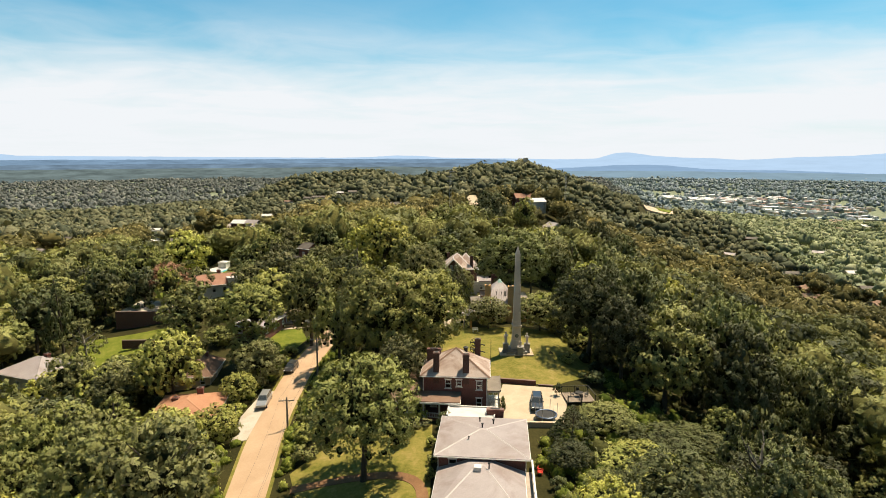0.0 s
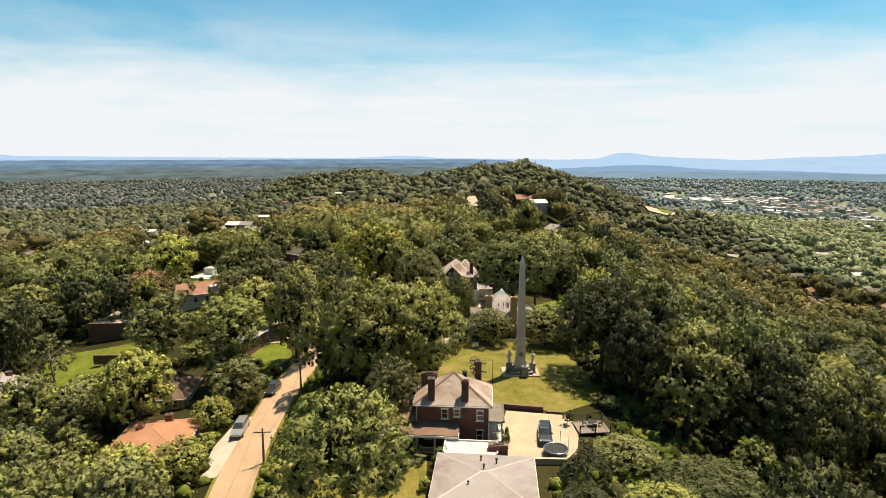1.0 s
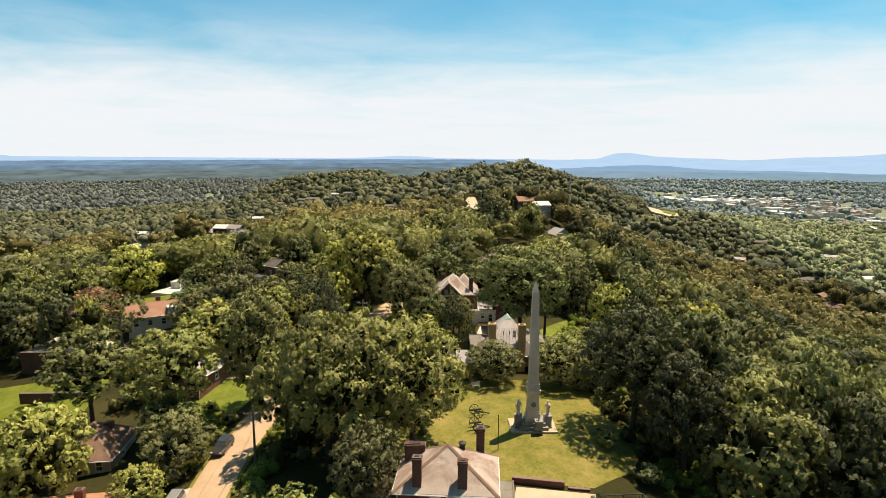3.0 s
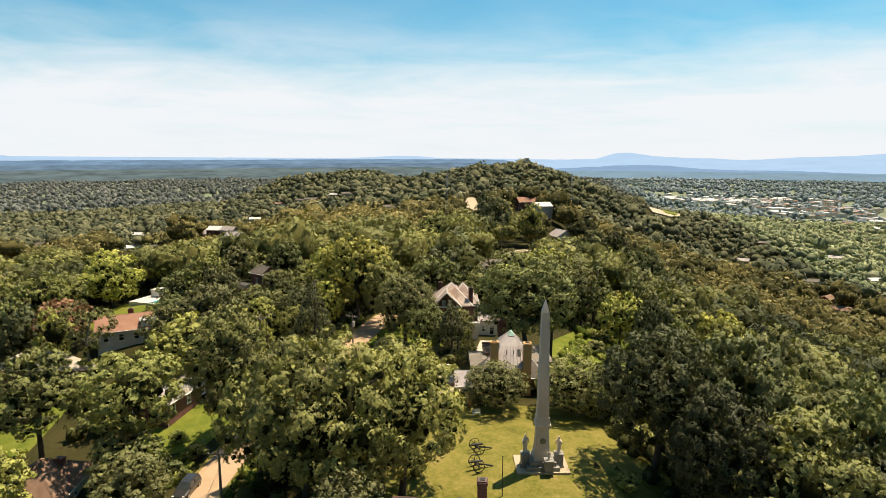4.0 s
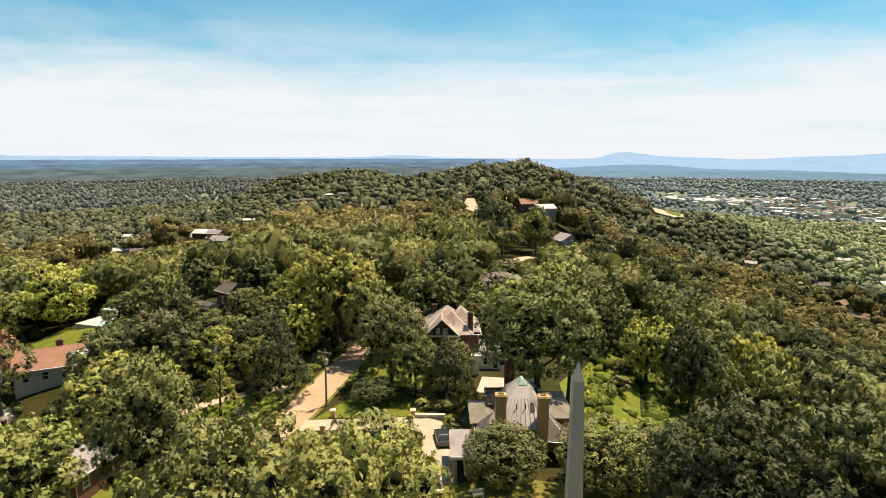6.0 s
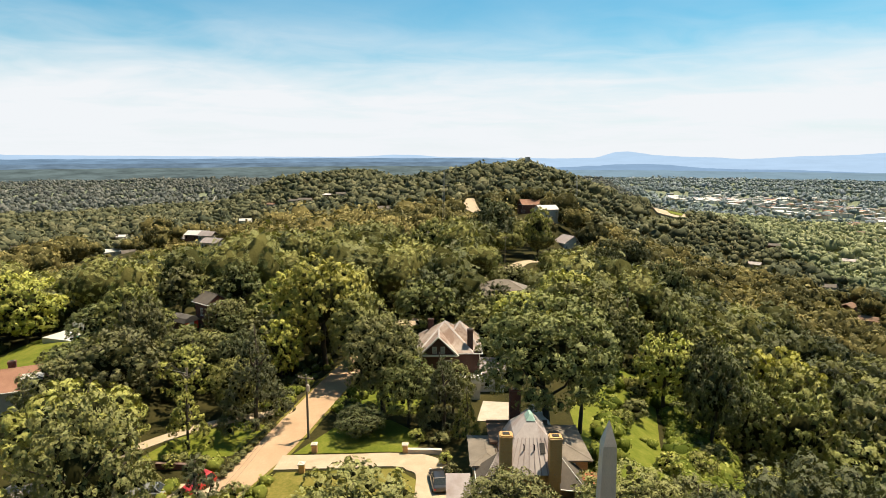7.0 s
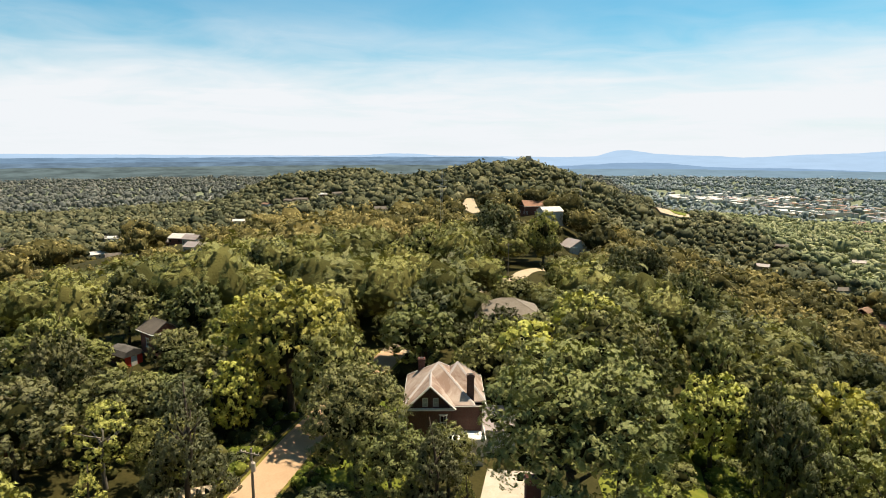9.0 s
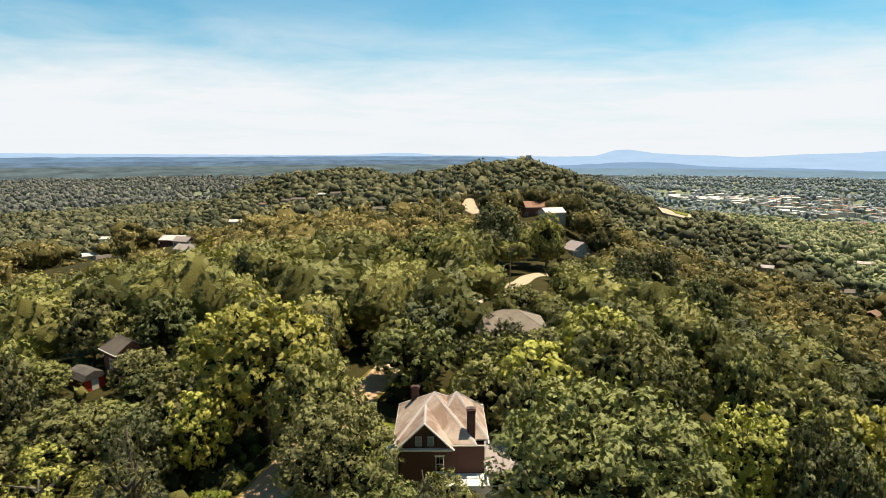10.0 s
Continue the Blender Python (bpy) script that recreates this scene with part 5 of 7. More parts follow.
def simple_house(label, x, y, turn, w, d, wall_h, roof, rise, wall_mat, roof_mat, z=None, chim=(), ridge_mat=None, along="x", wins=3, storeys=1, group="houses on the ridge"):
    """A plain house: windowed walls, hipped or gabled roof with caps, gutters, chimneys."""
    z = gz(x, y) if z is None else z
    h = thing("house", pose(x, y, z, 0, 0, turn), label, "house", group)
    x0, y0, x1, y1 = -w / 2, -d / 2, w / 2, d / 2
    hs = {}
    for side, length in (("s", w), ("n", w), ("e", d), ("w", d)):
        n = wins if side in "sn" else max(1, wins - 1)
        hs[side] = [q for k in range(storeys) for q in rows_of(length, n, 0.95, 0.9 + k * 2.9, 1.4)]
    block(h, x0, y0, x1, y1, 0, wall_h, wall_mat, hs)
    b, c = hip_roof(x0, y0, x1, y1, wall_h, rise) if roof == "hip" else gable_roof(x0, y0, x1, y1, wall_h, rise, along)
    r = part("roof", b, roof_mat, h)
    part("ridge_cap", c, ridge_mat or roof_mat, r)
    if roof != "hip":
        g = Build()
        if along == "x":
            for u in (x0 + 0.02, x1 - 0.26):
                g.add([(u, y0, wall_h), (u, y1, wall_h), (u, 0, wall_h + rise * 0.96), (u + 0.24, y0, wall_h), (u + 0.24, y1, wall_h), (u + 0.24, 0, wall_h + rise * 0.96)], [(0, 2, 1), (3, 4, 5), (0, 1, 4, 3), (1, 2, 5, 4), (2, 0, 3, 5)])
        else:
            for u in (y0 + 0.02, y1 - 0.26):
                g.add([(x0, u, wall_h), (x1, u, wall_h), (0, u, wall_h + rise * 0.96), (x0, u + 0.24, wall_h), (x1, u + 0.24, wall_h), (0, u + 0.24, wall_h + rise * 0.96)], [(0, 1, 2), (3, 5, 4), (0, 3, 4, 1), (1, 4, 5, 2), (2, 5, 3, 0)])
        part("gable", g, wall_mat, h)
    gutter(h, x0, y0, x1, y1, wall_h)
    for cx, cy, top in chim:
        chimney(h, cx, cy, wall_h - 0.6, top, mat=BRICK)
    return h


def house_near():
    """The pale-roofed brick house at the start of the flight: a main block, a lower front wing, a flat rear wing."""
    h = thing("house", pose(5.0, 69.3, 2.2, 0, 0, -5.5) @ Matrix.Translation((-5.0, -69.3, 0)), "brick house with pale weathered low hipped roofs", "house", "houses on the ridge")
    x0, y0, x1, y1, e = -0.1, 64.5, 10.3, 74.2, 4.45
    block(h, x0, y0, x1, y1, 0, e, BRICK, {"s": [(1.2, 2.6, 2.2, 4.0)], "w": rows_of(9.7, 3, 0.95, 2.4, 1.5), "e": rows_of(9.7, 3, 0.95, 2.4, 1.5), "n": rows_of(10.4, 3, 0.95, 2.4, 1.5)})
    b, c = hip_roof(x0, y0, x1, y1, e, 1.0, 0.55)
    r = part("roof", b, ROOF_PALE, h)
    part("ridge_cap", c, CAP, r)
    gutter(h, x0, y0, x1, y1, e, 0.55)
    block(h, 0.3, 55.0, 9.7, 64.3, 0, 2.7, BRICK, {"w": rows_of(9.3, 3, 0.95, 0.9, 1.4), "e": rows_of(9.3, 3, 0.95, 0.9, 1.4)})
    # the front wing's roof leans against the main block
    t = 2.88
    v = [(-0.2, 54.5, t), (10.2, 54.5, t), (10.2, 64.3, t), (-0.2, 64.3, t), (3.7, 64.3, 4.15), (6.3, 64.3, 4.15), (4.6, 63.2, 4.15), (5.4, 63.2, 4.15)]
    w = [(x, y, t - 0.18) for x, y, z in v[:4]]
    r = part("front_roof", Build().add(v + w, [(0, 1, 7, 6), (1, 2, 5, 7), (0, 6, 4, 3), (4, 6, 7, 5), (2, 3, 4, 5), (11, 10, 9, 8), (8, 9, 1, 0), (9, 10, 2, 1), (10, 11, 3, 2), (11, 8, 0, 3)]), ROOF_PALE, h, "pale low roof of the front wing")
    c = Build()
    for a, d in ((0, 6), (1, 7), (3, 4), (2, 5), (6, 7)):
        cap_line(c, v[a], v[d])
    part("ridge_cap", c, CAP, r)
    gutter(h, 0.3, 55.0, 9.7, 64.3, 2.7, 0.5)
    block(h, 0.3, 74.2, 6.2, 77.6, 0, 4.4, BRICK, {"w": rows_of(3.4, 1, 0.95, 1.2, 1.5)})
    part("flat_roof", Build().box(-0.1, 74.8, 4.4, 6.6, 78.0, 4.62).box(-0.1, 74.8, 4.62, 0.1, 78.0, 4.8).box(6.4, 74.8, 4.62, 6.6, 78.0, 4.8).box(0.1, 77.8, 4.62, 6.4, 78.0, 4.8), ROOF_WHITE, h, "pale flat roof of the rear wing")
    chimney(h, 6.6, 76.0, 2.0, 5.4, 2.3, 0.8, BRICK)
    for vx, vy, vz, rad in ((5.0, 69.9, 5.5, 0.09), (6.4, 71.8, 5.2, 0.10), (3.4, 67.2, 5.0, 0.07), (6.0, 62.6, 4.2, 0.08), (4.6, 72.6, 5.0, 0.08)):
        part("vent_pipe", Build().lathe(vx, vy, [(rad, vz - 0.4), (rad, vz + 0.5), (rad * 1.7, vz + 0.5), (rad * 1.7, vz + 0.62)], 10), IRON, h, "dark roof vent pipe")
    part("skylight", Build().box(4.3, 61.9, 4.0, 5.1, 62.6, 4.5), TRIM, h, "small white roof box")
    b = Build()
    b.box(9.7, 57.0, 0.9, 11.4, 68.5, 1.1)
    part("deck", b, DECK, h, "sun-bleached wooden side deck")
    for k in range(7):
        part("deck_post", Build().box(11.25, 57.2 + k * 1.85, -2.5, 11.38, 57.33 + k * 1.85, 2.1), TRIM, h)
    part("deck_rail", Build().box(11.2, 57.0, 2.1, 11.44, 68.5, 2.19).box(11.27, 57.0, 1.6, 11.37, 68.5, 1.66), TRIM, h)
    return h


def house_brick():
    """The two-storey brick house with a tall hipped roof, four chimneys, a columned porch and a sun room."""
    h = thing("house", pose(2.0, 84.0, 4.6, 0, 0, -4.5) @ Matrix.Translation((-2.0, -84.0, 0)), "two-storey red brick house with stained hipped roof and tall chimneys", "house", "houses on the ridge")
    x0, y0, x1, y1, e = -2.6, 80.75, 6.6, 87.4, 5.75
    block(h, x0, y0, x1, y1, 0, e, BRICK, {"s": [(3.15, 3.9, 4.05, 5.25), (4.75, 4.2, 5.6, 5.25), (7.7, 3.75, 8.6, 5.15), (7.7, 1.0, 8.6, 2.5), (1.0, 1.0, 1.9, 2.4)],
                                        "e": rows_of(6.6, 2, 0.95, 3.8, 1.4) + rows_of(6.6, 2, 0.95, 0.9, 1.4), "w": rows_of(6.6, 2, 0.95, 3.8, 1.4) + rows_of(6.6, 2, 0.95, 0.9, 1.4), "n": rows_of(9.2, 3, 0.95, 3.8, 1.4)})
    b, c = hip_roof(x0, y0, x1, y1, e, 3.1, 0.5, ridge=0.0)
    r = part("roof", b, ROOF_SLATE, h)
    part("ridge_cap", c, ROOF_BROWN, r)
    gutter(h, x0, y0, x1, y1, e)
    for cx, cy, zt, w in ((-0.75, 81.1, 9.3, 0.85), (3.6, 81.1, 9.1, 0.9), (5.2, 87.0, 9.6, 0.85)):
        chimney(h, cx, cy, 4.6, zt, w, 0.8, BRICK_DARK)
    chimney(h, -1.5, 85.6, 5.0, 8.3, 2.1, 0.8, BRICK_DARK)
    part("roof_vent", Build().lathe(3.4, 85.0, [(0.28, 7.8), (0.28, 8.7), (0.4, 8.7), (0.4, 8.82), (0.1, 9.0)], 12), IRON, h, "dark round roof ventilator")
    # west side wing with a lean-to roof
    block(h, -6.9, 80.2, -2.7, 88.6, 0, 3.0, BRICK, {"w": rows_of(8.4, 3, 0.9, 0.9, 1.4)})
    part("wing_roof", Build().add([(-7.3, 79.8, 2.9), (-2.7, 79.8, 3.9), (-2.7, 89.0, 3.9), (-7.3, 89.0, 2.9), (-7.3, 79.8, 3.04), (-2.7, 79.8, 4.04), (-2.7, 89.0, 4.04), (-7.3, 89.0, 3.04)],
                                  [(3, 2, 1, 0), (4, 5, 6, 7), (0, 1, 5, 4), (1, 2, 6, 5), (2, 3, 7, 6), (3, 0, 4, 7)]), ROOF_BROWN, h, "brown shingled lean-to roof")
    # front porch
    p = part("porch", Build().box(-6.9, 78.5, -2.0, 2.6, 80.15, 0.25), BRICK, h, "brick porch floor")
    part("porch_roof", Build().box(-7.3, 78.1, 2.75, 2.9, 80.7, 2.9).add([(-7.3, 78.1, 2.9), (2.9, 78.1, 2.9), (2.9, 80.7, 2.9), (-7.3, 80.7, 2.9), (-7.3, 80.7, 3.45), (2.9, 80.7, 3.45)], [(0, 1, 5, 4), (1, 2, 5), (3, 0, 4), (2, 3, 4, 5)]), ROOF_BROWN, p, "brown shingled porch roof")
    part("porch_beam", Build().box(-7.35, 78.02, 2.5, 2.95, 78.3, 2.78).box(-7.35, 78.3, 2.5, -7.05, 80.1, 2.78).box(2.65, 78.3, 2.5, 2.95, 80.6, 2.78), TRIM, p, "white porch beam")
    for cx in (-6.95, -4.7, -2.4, -0.1, 2.6):
        part("column", Build().lathe(cx, 78.4, [(0.19, 0.25), (0.19, 0.37), (0.14, 0.42), (0.12, 2.35), (0.18, 2.43), (0.18, 2.5)], 12), TRIM, p)
    part("porch_rail", Build().box(-6.9, 78.33, 1.0, -0.1, 78.47, 1.08).box(-6.9, 78.35, 0.4, -0.1, 78.45, 0.46), TRIM, p)
    for k in range(27):
        part("baluster", Build().box(-6.7 + k * 0.245, 78.37, 0.46, -6.65 + k * 0.245, 78.42, 1.0), TRIM, p)
    # sun room on the east side
    s = part("sun_room", Build().box(6.75, 81.6, -2.0, 8.45, 86.4, 0.7), SIDING, h, "white sun room with tall windows")
    part("sun_room_roof", Build().box(6.75, 81.3, 3.3, 8.75, 87.2, 3.5).box(8.6, 81.3, 3.5, 8.75, 87.2, 3.62), ROOF_TAUPE, s, "flat grey sun room roof")
    for k, u in enumerate((6.78, 7.58, 8.38)):
        part("mullion", Build().box(u, 81.6, 0.7, u + 0.12, 81.75, 3.3), TRIM, s)
    for za, zb in ((1.95, 2.07), (3.05, 3.3)):
        part("transom", Build().box(6.78, 81.58, za, 8.5, 81.73, zb), TRIM, s)
    for k in range(4):
        part("mullion", Build().box(8.36, 82.5 + k * 1.2, 0.7, 8.48, 82.62 + k * 1.2, 3.3), TRIM, s)
    for u in (6.9, 7.7):
        part("pane", Build().box(u, 81.65, 0.7, u + 0.68, 81.68, 3.05), GLASS, s).visible_shadow = False
    part("pane", Build().box(8.4, 81.75, 0.7, 8.43, 86.4, 3.3), GLASS, s).visible_shadow = False
    return h


def seams(b, p0, p1, q0, q1, n, w=0.045, h=0.07):
    """Raised seams on a roof slope, from the edge p0-p1 up to q0-q1."""
    p0, p1, q0, q1 = (Vector(p) for p in (p0, p1, q0, q1))
    nor = (p1 - p0).cross(q0 - p0).normalized()
    for k in range(n + 1):
        a, c = p0.lerp(p1, k / n), q0.lerp(q1, k / n)
        s = (p1 - p0).normalized() * w
        v = [a - s, a + s, c + s, c - s]
        b.add(v + [x + nor * h for x in v], [(4, 5, 6, 7), (0, 1, 5, 4), (1, 2, 6, 5), (2, 3, 7, 6), (3, 0, 4, 7)])


def house_buff():
    """The buff brick mansion behind the monument: a steep front gable between two chimneys, side wings, rear chimney."""
    h = thing("house", pose(0, 0, 5.6), "buff brick mansion with grey metal roofs and paired chimneys", "house", "houses on the ridge")
    block(h, 9.4, 126.2, 15.4, 136.0, 0, 4.2, BRICK_BUFF, {"s": rows_of(6.0, 2, 1.0, 1.0, 1.8, 1.5), "e": rows_of(9.8, 3, 1.0, 1.0, 1.7), "w": rows_of(9.8, 2, 1.0, 1.0, 1.7)})
    # front gable with clipped top
    zt, ze = 8.7, 4.2
    v = [(9.7, 124.9, ze), (15.6, 124.9, ze), (14.7, 127.5, 7.0), (11.1, 127.5, 7.0), (13.0, 129.2, zt), (9.7, 133, ze), (15.6, 133, ze), (13.0, 130.6, zt), (14.7, 131.8, 7.0), (11.1, 131.8, 7.0)]
    r = part("roof", Build().add(v, [(0, 1, 2, 3), (3, 2, 4), (2, 1, 6, 8), (2, 8, 7, 4), (0, 3, 9, 5), (3, 4, 7, 9), (5, 9, 7, 8, 6), (0, 5, 6, 1)]), ROOF_METAL, h, "steep pale metal front roof")
    part("flat_roof", Build().box(8.8, 131.5, 4.2, 16.2, 136.4, 4.5).box(8.8, 136.2, 4.5, 16.2, 136.4, 4.8), ROOF_BROWN, h, "flat brown gravel roof")
    s = Build()
    seams(s, v[0], v[1], v[3], v[2], 9)
    seams(s, v[1], v[6], v[2], v[8], 14)
    part("seam", s, ROOF_PALE, r)
    part("copper_cap", Build().add([(12.5, 128.7, 8.3), (13.5, 128.7, 8.3), (13.1, 129.2, 8.85), (12.9, 129.2, 8.85), (12.5, 130.5, 8.3), (13.5, 130.5, 8.3), (13.1, 130.3, 8.85), (12.9, 130.3, 8.85)],
                                   [(0, 1, 2, 3), (1, 5, 6, 2), (4, 0, 3, 7), (3, 2, 6, 7), (5, 4, 7, 6)]), COPPER, r, "green copper ridge cap")
    part("skylight", Build().add([(13.7, 126.3, 5.85), (14.2, 126.3, 5.85), (14.2, 127.05, 6.65), (13.7, 127.05, 6.65), (13.7, 126.4, 5.7), (14.2, 126.4, 5.7), (14.2, 127.2, 6.5), (13.7, 127.2, 6.5)],
                                 [(0, 1, 2, 3), (0, 4, 5, 1), (1, 5, 6, 2), (2, 6, 7, 3), (3, 7, 4, 0)]), IRON, r, "dark skylight")
    for vx in (12.0, 13.1):
        part("vent_pipe", Build().tube([(vx, 126.6, 5.9), (vx, 126.6, 6.6), (vx - 0.1, 126.5, 6.75)], [0.06, 0.06, 0.06], 7), IRON, r)
    chimney(h, 9.95, 125.5, -1, 8.5, 1.25, 1.0, BRICK_BUFF)
    chimney(h, 15.0, 125.4, -1, 8.3, 1.25, 1.0, BRICK_BUFF)
    chimney(h, 12.3, 136.8, 1.0, 8.6, 1.3, 1.1, BRICK)
    # west wing: a low flat roof behind a flared metal slope
    block(h, 7.0, 128.2, 9.4, 134.0, 0, 3.6, BRICK_BUFF, {"s": [(0.7, 0.9, 1.7, 2.4)], "w": rows_of(5.8, 2, 1.0, 0.9, 1.5)})
    b, c = hip_roof(6.8, 127.9, 9.9, 134.0, 3.6, 0.45, 0.4)
    w = part("wing_roof", b, ROOF_TAUPE, h, "low grey shingled wing roof")
    part("ridge_cap", c, ROOF_TAUPE, w)
    for side, peak, tip, inner, outer in (("west", (9.4, 127.3, 5.5), (7.0, 124.3, 2.7), (9.5, 124.5, 2.9), (6.9, 128.0, 3.3)), ("east", (15.6, 127.3, 5.5), (18.3, 124.2, 2.7), (15.5, 124.4, 2.9), (18.5, 128.0, 3.3))):
        order = [(0, 1, 2), (0, 3, 1), (1, 3, 2), (0, 2, 3)] if side == "west" else [(0, 2, 1), (0, 1, 3), (1, 2, 3), (0, 3, 2)]
        low = [(*tip[:2], tip[2] - 0.16), (*inner[:2], inner[2] - 0.16), (*outer[:2], outer[2] - 0.16)]
        f = part("flared_roof", Build().add([peak, tip, inner, outer] + low, [order[0], order[1], (4, 6, 5), (1, 4, 5, 2), (3, 6, 4, 1), (2, 5, 6, 3), (0, 2, 3)]), ROOF_GREY, h, "flared dark metal roof slope")
        s = Build()
        seams(s, tip, inner, peak, peak, 6, 0.04, 0.06)
        part("seam", s, ROOF_PALE, f, "pale raised metal seams")
        part("verge_board", Build().tube([tip, outer], [0.07, 0.07], 5).tube([tip, inner], [0.07, 0.07], 5).tube([peak, tip], [0.06, 0.06], 5), TRIM, f, "white painted roof edge")
    # east wing
    block(h, 15.4, 127.6, 19.0, 135.0, 0, 4.4, BRICK_BUFF, {"s": [(1.2, 2.4, 2.2, 3.9)], "e": rows_of(7.4, 2, 1.0, 1.0, 1.6)})
    b, c = hip_roof(15.0, 127.6, 19.0, 135.0, 4.4, 0.6, 0.45)
    w = part("wing_roof", b, ROOF_TAUPE, h, "low grey shingled wing roof")
    part("ridge_cap", c, ROOF_TAUPE, w)
    block(h, 17.6, 125.4, 19.8, 127.6, 0, 2.6, BRICK_BUFF, {"s": [(0.6, 0.9, 1.6, 2.1)]})
    b, c = hip_roof(17.6, 125.4, 19.8, 127.6, 2.6, 0.9, 0.3)
    part("porch_roof", b, ROOF_RED, h, "red tiled porch roof")
    # carport at the west corner
    part("carport_roof", Build().box(3.8, 120.4, 3.0, 6.4, 127.1, 3.2), ROOF_PALE, h, "flat pale carport roof")
    for cx, cy in ((4.2, 120.8), (6.0, 120.8), (4.2, 126.0)):
        part("carport_post", Build().box(cx - 0.2, cy - 0.2, -1.5, cx + 0.2, cy + 0.2, 3.0), BRICK_BUFF, h)
    part("fascia", Build().box(3.7, 120.26, 2.9, 6.5, 120.38, 3.25), TRIM, h, "white fascia board")
    # small rear wing with a white gable
    block(h, 13.6, 137.0, 16.8, 141.0, 0, 2.9, BRICK, {"e": rows_of(4.0, 1, 1.0, 0.9, 1.4)})
    b, c = gable_roof(13.6, 137.0, 16.8, 141.0, 2.9, 1.5, "y", 0.3)
    w = part("rear_roof", b, ROOF_WHITE, h, "white rear gable roof")
    part("ridge_cap", c, ROOF_WHITE, w)
    part("rear_gable", Build().add([(13.6, 137.0, 2.9), (16.8, 137.0, 2.9), (15.2, 137.0, 4.35), (13.6, 137.2, 2.9), (16.8, 137.2, 2.9), (15.2, 137.2, 4.35)], [(0, 1, 2), (3, 5, 4), (0, 3, 4, 1), (1, 4, 5, 2), (2, 5, 3, 0)]), TRIM, h)
    return h


def house_gabled():
    """The dark brick house with crossed steep gables."""
    z = 4.6
    h = thing("house", pose(0, 0, z), "dark brick house with steep stained cross-gabled roof and white trim", "house", "houses on the ridge")
    x0, y0, x1, y1, e = 0.0, 158.6, 9.4, 168.0, 6.5
    block(h, x0, y0, x1, y1, 0, e, BRICK_DARK, {"s": [(0.9, 1.0, 1.9, 2.6), (4.5, 1.0, 5.4, 2.6), (4.5, 3.9, 5.3, 5.6)], "w": rows_of(9.9, 3, 0.95, 3.6, 1.5) + rows_of(9.9, 3, 0.95, 0.9, 1.5), "e": rows_of(9.9, 3, 0.95, 3.6, 1.5)})
    b, c = hip_roof(x0, y0, 8.0, y1, e, 3.8, 0.5, ridge=0.0)
    r = part("roof", b, ROOF_SLATE, h)
    part("ridge_cap", c, CAP, r)
    b, c = hip_roof(3.6, 159.7, x1, 167.3, e + 0.03, 3.7, 0.5, ridge=0.0)
    r = part("side_roof", b, ROOF_SLATE, h)
    part("ridge_cap", c, CAP, r)
    # front gable
    gx0, gx1, gy = 0.4, 5.5, 157.6
    block(h, gx0, gy, gx1, 159.4, 0, e, BRICK_DARK, {"s": [(0.8, 1.0, 1.8, 2.6), (3.9, 1.0, 4.8, 2.6), (3.7, 3.7, 4.6, 5.6)]})
    b, c = gable_roof(gx0, gy, gx1, 163.0, e, 2.9, "y", 0.5)
    g = part("front_gable_roof", b, ROOF_SLATE, h)
    part("ridge_cap", c, CAP, g)
    m = (gx0 + gx1) / 2
    part("gable", Build().add([(gx0, gy, e), (gx1, gy, e), (m, gy, e + 2.8), (gx0, gy + 0.2, e), (gx1, gy + 0.2, e), (m, gy + 0.2, e + 2.8)], [(0, 1, 2), (3, 5, 4), (0, 3, 4, 1), (1, 4, 5, 2), (2, 5, 3, 0)]), BRICK_DARK, h)
    for wx in (m - 1.0, m + 0.3):
        w = part("window", Build().box(wx, gy - 0.08, e + 0.3, wx + 0.7, gy - 0.01, e + 1.4), TRIM, h, "small white attic window")
        for k in range(2):
            part("pane", Build().box(wx + 0.1, gy - 0.1, e + 0.4 + k * 0.48, wx + 0.6, gy - 0.085, e + 0.8 + k * 0.48), GLASS, w)
    rk = Build()
    for s in (-1, 1):
        rk.tube([(m + s * 3.15, gy - 0.52, e + 0.05), (m, gy - 0.52, e + 3.1)], [0.14, 0.14], 4)
    rk.box(gx0 - 0.4, gy - 0.5, e - 0.1, gx1 + 0.4, gy - 0.1, e + 0.12)
    part("bargeboard", rk, TRIM, h, "white gable trim")
    # low east wing with a flat roof
    block(h, 9.64, 158.4, 13.6, 165.2, 0, 3.1, SIDING, {"s": [(0.6, 0.9, 1.5, 2.3), (2.3, 0.2, 3.3, 2.3)], "e": rows_of(6.8, 2, 0.95, 0.9, 1.4)})
    part("wing_roof", Build().box(9.64, 157.9, 3.1, 14.0, 165.6, 3.3).box(9.64, 157.9, 3.3, 14.0, 158.1, 3.42).box(13.8, 158.1, 3.3, 14.0, 165.6, 3.42), ROOF_PALE, h, "pale grey flat wing roof")
    gutter(h, x0, y0, x1, y1, e)
    chimney(h, 8.0, 159.6, 4.0, 10.2, 0.9, 0.75, BRICK_DARK)
    chimney(h, 1.6, 166.2, 4.0, 10.0, 0.9, 0.75, BRICK_DARK)
    part("porch", Build().box(5.4, 155.2, -1, 9.4, 158.5, 2.9), SIDING, h, "white side porch")
    part("porch_roof", Build().box(5.1, 154.9, 2.9, 9.7, 158.5, 3.1).box(5.1, 154.9, 3.1, 5.25, 158.5, 3.8).box(9.55, 154.9, 3.1, 9.7, 158.5, 3.8).box(5.25, 154.9, 3.1, 9.55, 155.05, 3.8), TRIM, h, "white balustraded porch roof")
    part("bay", Build().lathe(-0.6, 164, [(1.3, -1), (1.3, 2.7), (1.5, 2.7), (1.5, 2.9), (0.2, 3.5)], 10), SIDING, h, "white round side bay")
    return h


